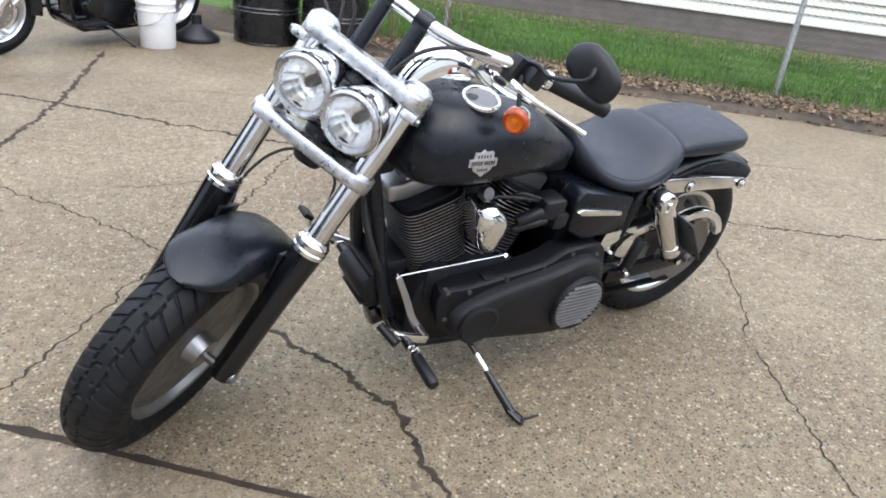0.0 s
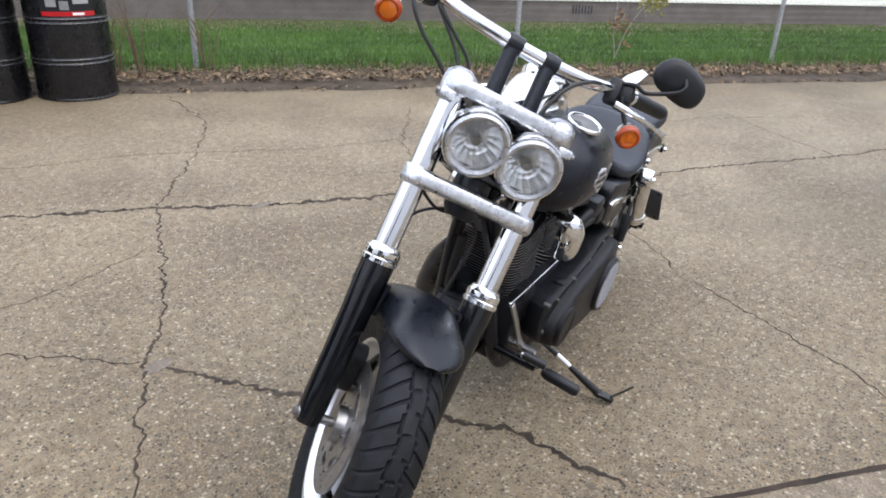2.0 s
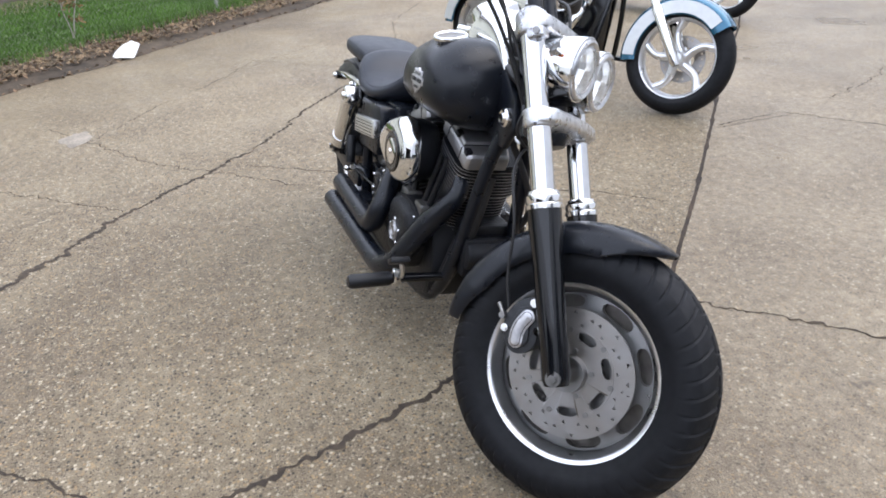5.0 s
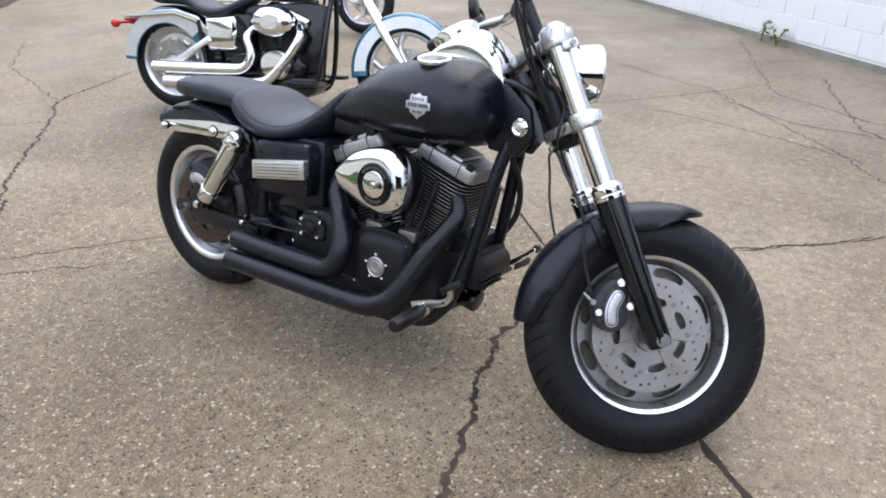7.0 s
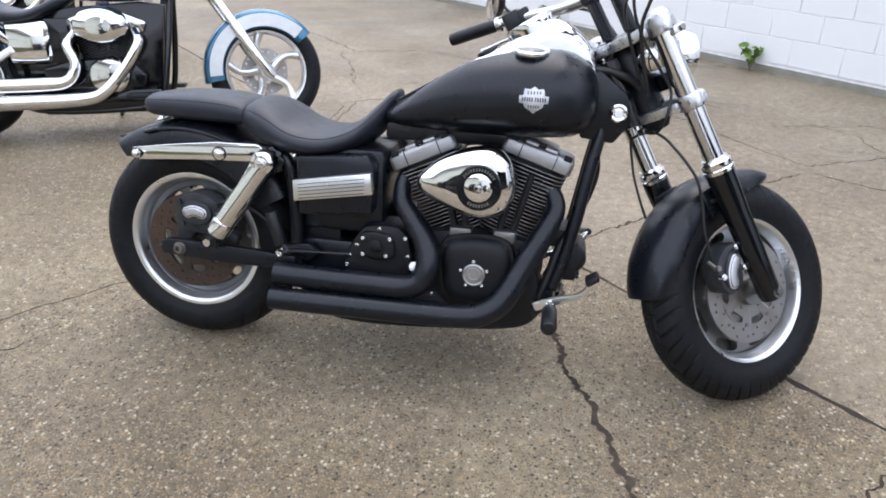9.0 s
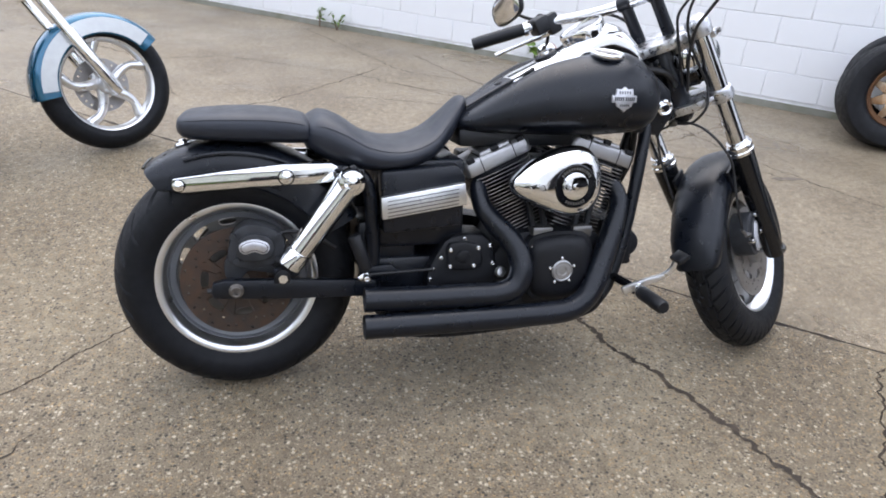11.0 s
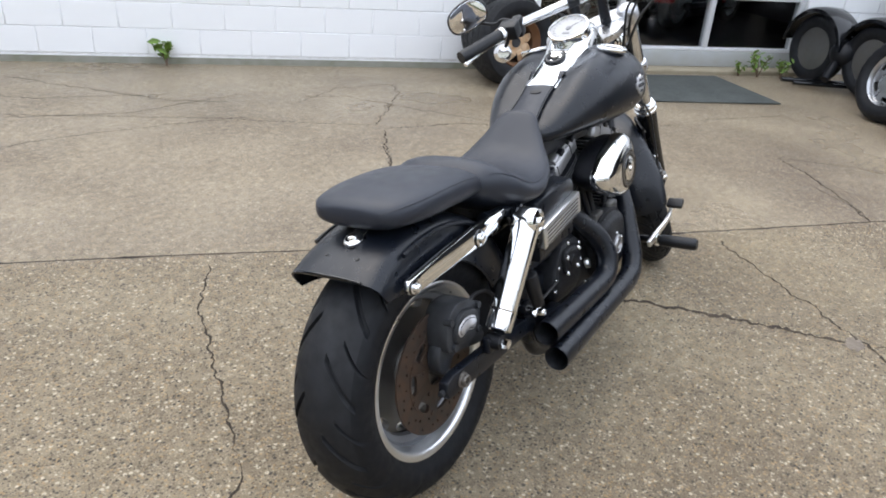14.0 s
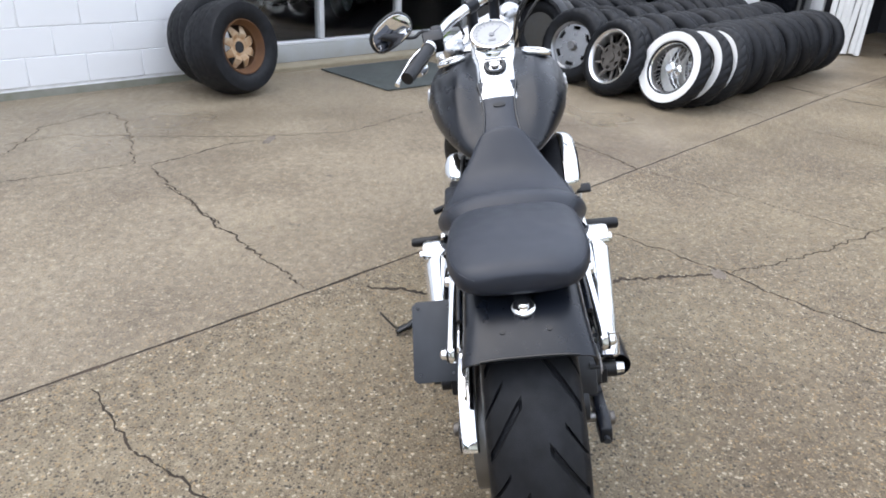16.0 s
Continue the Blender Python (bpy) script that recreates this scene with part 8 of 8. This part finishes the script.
# ---- heap of used tyres in rows ----
SLANT = lambda s: 0.04 * s
pile_tyre = mesh_of("tyre", tyre_shape(0.322, 0.060, 0.215, 120, lambda u, s: 0.1 < abs(s) < 0.9 and (u * 40) % 1.0 < 0.13, shear=SLANT, depth=0.003), OLD_RUBBER)
wide_tyre = mesh_of("tyre", tyre_shape(0.308, 0.078, 0.205, 120, lambda u, s: abs(s) < 0.92 and (u * 30) % 1.0 < 0.13, shear=SLANT, depth=0.003), OLD_RUBBER)
rp = random.Random(12)


def stacked(v, n, z, tilt, turn, mesh=None, spin=0.0):
    """A tyre standing in a row along v, its face turned towards the lot's near end."""
    ob = new("tyre", mesh or rp.choice((pile_tyre, pile_tyre, wide_tyre)))
    ob.matrix_basis = lot(v, n, z, -90 + turn) @ pose(0, 0, 0, -tilt, spin, 0)
    return tagged(ob, "used black motorcycle tyre standing in a row", "tyre", "rows of used tyres")


for row, (n, v0, v1) in enumerate(((2.02, 4.68, 7.1), (2.62, 4.42, 7.3), (3.18, 4.55, 7.6), (3.70, 4.95, 7.5), (4.20, 5.3, 7.4))):
    v = v0
    while v < v1:
        stacked(v, n + 0.05 * (v - 4.6) + rp.uniform(-0.045, 0.045), 0.306, 15 + rp.uniform(-5, 6), rp.uniform(-9, 9) - 4, spin=rp.uniform(0, 360))
        v += rp.uniform(0.128, 0.160)
for v, n, tilt, turn in ((6.30, 3.92, 62, 20), (6.62, 4.02, 55, -25), (6.95, 3.86, 66, 10)):
    stacked(v, n, 0.70, tilt, turn, spin=rp.uniform(0, 360))


def loose_wheel(m, kind):
    if kind == "spoked":
        t = thing("spoked_wheel", m, "white-walled motorcycle wheel with chrome wire spokes", "wheel", "loose wheels")
        part("tyre", tyre_shape(0.315, 0.068, 0.205, 96, lambda u, s: abs(s) < 0.9 and (u * 24) % 1.0 < 0.24, shear=SLANT), OLD_RUBBER, t)
        part("white_wall", xf(lathe([(0.203, 0.052), (0.213, 0.066), (0.245, 0.0705), (0.274, 0.0675), (0.274, 0.060), (0.21, 0.05)], 64, closed=True), Matrix.Rotation(radians(90), 4, "X")), PAPER, t, "white tyre sidewall")
        loop = [(0.206, 0.045), (0.198, 0.050), (0.190, 0.042), (0.176, 0.02), (0.174, 0.0)]
        # chrome darkened to grey here, so the dark reflection behind the spokes is painted
        part("rim", xf(lathe(loop + [(r, -y) for r, y in reversed(loop[:-1])], 56, closed=True), TO_Y), RIMGREY, t, "inner rim greyed for the dark reflection in its chrome")
        for s in (-1, 1):
            part("rim_lip", xf(lathe([(0.207, s * 0.045), (0.199, s * 0.0515), (0.191, s * 0.0445), (0.186, s * 0.036), (0.200, s * 0.036)], 56, closed=True), TO_Y), CHROME, t, "chrome rim lip")
        hub = part("hub", xf(lathe([(0.012, -0.06), (0.030, -0.06), (0.042, -0.05), (0.042, -0.04), (0.022, -0.03), (0.022, 0.03), (0.042, 0.04), (0.042, 0.05), (0.012, 0.06)], 24), TO_Y), CHROME, t)
        for k in range(40):
            a = 2 * math.pi * k / 40
            b = a + (0.55 if k % 2 else -0.55)
            y = -0.046 if (k // 2) % 2 else 0.046
            part("spoke", rod((0.040 * math.cos(b), y, 0.040 * math.sin(b)), (0.180 * math.cos(a), y * 0.15, 0.180 * math.sin(a)), 0.0020, 6), ALLOY, t)
    elif kind == "cast":
        t = thing("cast_wheel", m, "dark cast motorcycle wheel with a polished lip", "wheel", "loose wheels")
        part("tyre", tyre_shape(0.315, 0.075, 0.225, 96, lambda u, s: abs(s) < 0.9 and (u * 24) % 1.0 < 0.24, shear=SLANT), OLD_RUBBER, t)
        loop = [(0.226, 0.060), (0.218, 0.064), (0.204, 0.054), (0.196, 0.03), (0.190, 0.0)]
        part("rim", xf(lathe(loop + [(r, -y) for r, y in reversed(loop[:-1])], 56, closed=True), TO_Y), ALLOY, t, "polished wheel lip")
        part("hub", merge(polar_plate(0.03, 0.11, -0.035, -0.02, 80, 6, slot_hole(0.085, 0.012, 6, 0.5)), xf(lathe([(0.01, -0.05), (0.04, -0.05), (0.05, 0.05), (0.01, 0.05)], 24), TO_Y)), RIMDUST, t)
        for k in range(9):
            part("spoke", xf(tube([(0.05, 0, 0), (0.12, 0.0, 0.01), (0.198, 0, 0.0)], [0.014, 0.011, 0.014], 8), Matrix.Rotation(2 * math.pi * k / 9, 4, "Y")), RIMDUST, t)
    else:
        t = thing("disc_wheel", m, "silver slotted disc motorcycle wheel", "wheel", "loose wheels")
        part("tyre", tyre_shape(0.325, 0.080, 0.215, 96, lambda u, s: abs(s) < 0.9 and (u * 24) % 1.0 < 0.24, shear=SLANT), OLD_RUBBER, t)
        loop = [(0.216, 0.055), (0.208, 0.060), (0.198, 0.05), (0.185, 0.02), (0.180, 0.0)]
        part("rim", xf(lathe(loop + [(r, -y) for r, y in reversed(loop[:-1])], 56, closed=True), TO_Y), RIM, t)
        part("web", polar_plate(0.03, 0.185, -0.02, 0.0, 108, 10, slot_hole(0.155, 0.014, 6, 0.5)), RIM, t)
        part("hub", xf(lathe([(0.01, -0.055), (0.035, -0.055), (0.045, -0.02), (0.045, 0.05), (0.01, 0.05)], 20), TO_Y), STEEL, t)
    return t


def facing(v, n, z, tilt, turn):
    return lot(v, n, z, -90 + turn) @ pose(0, 0, 0, -tilt, 0, 0)


loose_wheel(facing(4.16, 2.06, 0.306, 16, -10), "spoked")
loose_wheel(facing(4.36, 1.985, 0.306, 16, -12), "spoked")
loose_wheel(facing(4.54, 1.94, 0.306, 15, -14), "spoked")
loose_wheel(facing(4.14, 2.60, 0.306, 14, -12), "cast")
loose_wheel(facing(4.28, 2.64, 0.306, 14, -10), "cast")
loose_wheel(facing(4.26, 3.10, 0.318, 12, 2), "disc")

# fat car tyres at the wall, one on a rusty wheel
def fat_tyre(m, wheel):
    t = thing("car_tyre", m, "wide black car tyre on a rusty orange wheel" if wheel else "wide black bare car tyre leaning at the wall", "tyre", "car tyres at the wall")
    loop = []
    for k in range(25):
        s = -1 + 2 * k / 24
        loop.append((0.352 - 0.018 * abs(s) ** 3, s * 0.135))
    loop += [(0.325, 0.150), (0.28, 0.156), (0.235, 0.148), (0.205, 0.128), (0.20, 0.115)]
    loop = [(r, -y) for r, y in reversed(loop[25:])] + loop
    n = 120
    rings = []
    for r, y in loop:
        rings.append([((r - (0.006 if r > 0.335 and ((k * 30 / n + y * 9) % 1.0 < 0.25 or abs(abs(y) - 0.045) < 0.008) else 0)) * math.cos(2 * math.pi * k / n), y, (r - 0) * math.sin(2 * math.pi * k / n)) for k in range(n)])
    part("tyre", loft(rings, closed=True), OLD_RUBBER, t)
    if wheel:
        prof = [(0.207, -0.128), (0.200, -0.134), (0.190, -0.125), (0.182, -0.09), (0.165, -0.075), (0.160, 0.06), (0.19, 0.12)]
        part("rim", xf(lathe(prof, 56), Matrix.Rotation(0, 4, "X")) and xf((lambda s: (s[0], s[1][:-2]))(lathe(prof, 56)), TO_Y), RUSTY, t, "rusty orange steel rim")
        for k in range(8):
            blade = loft([[(0.045, -0.06, -0.030), (0.045, -0.06, 0.030), (0.045, -0.048, 0.030), (0.045, -0.048, -0.030)], [(0.10, -0.095, -0.034), (0.10, -0.095, 0.034), (0.10, -0.083, 0.034), (0.10, -0.083, -0.034)], [(0.163, -0.055, -0.018), (0.163, -0.055, 0.018), (0.163, -0.043, 0.018), (0.163, -0.043, -0.018)]])
            part("spoke", xf(blade, Matrix.Rotation(2 * math.pi * k / 8, 4, "Y")), RUST_WHITE, t, "rust-streaked white spoke", bevel=0.004)
        part("hub", xf((lambda s: s)(lathe([(0.075, 0.05), (0.070, 0.072), (0.045, 0.075), (0.042, 0.04)], 28)), Matrix.Rotation(radians(90), 4, "X")), RUST_WHITE, t)
        part("centre_bore", xf(lathe([(0.042, 0.045), (0.042, 0.0762), (0.002, 0.0762)], 24), Matrix.Rotation(radians(90), 4, "X")), HOSE, t)
    return t


fat_tyre(lot(1.565, 4.215, 0.340, 10) @ pose(0, 0, 0, -10, 25, 0) @ Matrix.Diagonal((0.955, 1, 0.955, 1)), True)
fat_tyre(lot(1.585, 4.49, 0.358, 8) @ pose(0, 0, 0, -12, 0, 0), False)

# three-wheeler axle with black fenders beside the tyres
axle = thing("trike_axle", lot(4.55, 4.22), "black three-wheeler rear axle with round fenders", "axle")
for k, (dx, dy) in enumerate(((0.17, -0.40), (0.086, 0.214))):
    wm_ = Matrix.Translation((dx, dy, 0.315)) @ Matrix.Rotation(radians(-86), 4, "Z")
    wz = part("wheel", xf(tyre_shape(0.315, 0.085, 0.20, 72), wm_), OLD_RUBBER, axle, "black tyre")
    part("rim", xf(xf(lathe([(0.20, -0.06), (0.19, -0.065), (0.17, -0.02), (0.05, -0.03), (0.01, -0.03)], 36), TO_Y), wm_), RIMGREY, wz)
    part("fender", xf(fender_shape((0, 0, 0), 0.37, 5, 175, [(-0.13, 0.05), (-0.125, 0.02), (-0.09, 0.005), (0, 0), (0.09, 0.005), (0.125, 0.02), (0.13, 0.05)], 24), wm_), GLOSS, axle, "gloss black fender")
part("axle_tube", rod((0.17, -0.40, 0.30), (0.086, 0.214, 0.30), 0.04), GLOSS, axle)
part("tow_bar", merge(rod((-0.30, 0.12, 0.05), (0.25, -0.05, 0.05), 0.022), rod((-0.28, -0.02, 0.05), (0.25, -0.2, 0.05), 0.018)), GLOSS, axle)
part("differential", merge(xf(ball((0, 0, 0), 0.13), Matrix.Translation((0.12, -0.09, 0.33))), rod((0.10, -0.06, 0.30), (-0.12, -0.2, 0.12), 0.035)), WRINKLE, axle)

barrel = thing("barrel", lot(5.78, 4.42), "olive plastic barrel behind the tyres", "barrel")
part("body", lathe([(0.05, 0), (0.26, 0), (0.285, 0.05), (0.30, 0.30), (0.30, 0.65), (0.285, 0.90), (0.26, 0.95), (0.05, 0.95)], 40), TARP, barrel)
for z in (0.3, 0.65):
    part("hoop", lathe([(0.298, z - 0.02), (0.307, z), (0.298, z + 0.02)], 40, closed=True), TARP, barrel)
WOOD = material("weathered_wood", (0.20, 0.14, 0.09), 0.8, vary=0.35, scale=25, bump=0.3, bump_scale=120)
BOARD = material("pale_board", (0.55, 0.53, 0.47), 0.8, vary=0.15, scale=8, stain=(0.44, 0.41, 0.35))
bench = thing("work_bench", lot(7.15, 4.50), "weathered wooden bench behind the tyres", "bench")
for k in range(3):
    part("plank", box((0, -0.16 + 0.16 * k, 0.81), (0.95, 0.15, 0.035)), WOOD, bench, bevel=0.004)
for x in (-0.42, 0.42):
    for y in (-0.18, 0.18):
        part("leg", box((x, y, 0.395), (0.07, 0.07, 0.79)), WOOD, bench, bevel=0.004)
for k in range(5):
    solid("board", box((0, 0, 0), (1.15 - 0.05 * (k % 2), 0.50, 0.034)), BOARD, lot(8.02 + 0.03 * (k % 3), 4.30 + 0.02 * (k % 2), 0.534 + 0.0345 * k, 4 - 3 * k), "pale board lying in a stack", "board", "stack of boards", bevel=0.003)
crate = thing("crate", lot(8.02, 4.30), "low wooden crate under the stack of boards", "crate")
for x in (-0.5, 0.5):
    part("side", box((x, 0, 0.258), (0.03, 0.50, 0.516)), WOOD, crate, bevel=0.003)
for k in range(3):
    part("slat", box((0, -0.235, 0.09 + 0.17 * k), (0.97, 0.024, 0.13)), WOOD, crate, bevel=0.003)
    part("slat", box((0, 0.235, 0.09 + 0.17 * k), (0.97, 0.024, 0.13)), WOOD, crate, bevel=0.003)
trailer = thing("trailer", lot(8.38, 2.98), "gloss black cargo trailer with a red tail lamp beside the bay", "trailer")
part("body", hull_x([(-0.26, 0.18, 0.24, 0.66), (-0.24, 0.225, 0.22, 0.71), (0.0, 0.235, 0.22, 0.74), (0.22, 0.225, 0.22, 0.73), (0.25, 0.17, 0.25, 0.68)], 32, 5.0, 0.5, 3), GLOSS, trailer)
part("trim_strip", box((-0.265, 0, 0.385), (0.012, 0.40, 0.022)), CHROME, trailer, "chrome trim strip", bevel=0.004)
part("tail_lamp", box((-0.268, 0.06, 0.50), (0.02, 0.20, 0.05)), RED_LENS, trailer, "red tail lamp", bevel=0.008)
for sgn in (-1, 1):
    part("wheel", xf(tyre_shape(0.20, 0.045, 0.11, 48), Matrix.Translation((0.02, sgn * 0.28, 0.20))), OLD_RUBBER, trailer, "small black tyre")
    part("hub", rod((0.02, sgn * 0.24, 0.20), (0.02, sgn * 0.30, 0.20), 0.105, 24), STEEL, trailer)

# unseen dark ring added to dim the low sky; it also closes the place
BELT = material("horizon_dimmer", (0.05, 0.06, 0.04), 0.95, vary=0.5, scale=2)
rb2 = random.Random(31)
ring = []
for k in range(97):
    a = 2 * math.pi * k / 96
    h = 6.5 + 2.5 * noise.noise(Vector((math.cos(a) * 4, math.sin(a) * 4, 0))) + rb2.uniform(-0.5, 0.5)
    ring.append((a, h))
bv2 = [Vector((r * math.cos(a), r * math.sin(a), z)) for a, h in ring for r, z in ((34, -0.1), (34 + rb2.uniform(-0.6, 0.6), h * 0.6), (35, h), (36, -0.1))]
bf2 = [(4 * i + j, 4 * i + 4 + j, 4 * i + 5 + j, 4 * i + 1 + j) for i in range(96) for j in range(3)]
solid("backdrop", (bv2, bf2), BELT, pose(0, 0, 0), "unseen dark ring that dims the sky near the horizon", "backdrop", kind="structure", sharp=20)
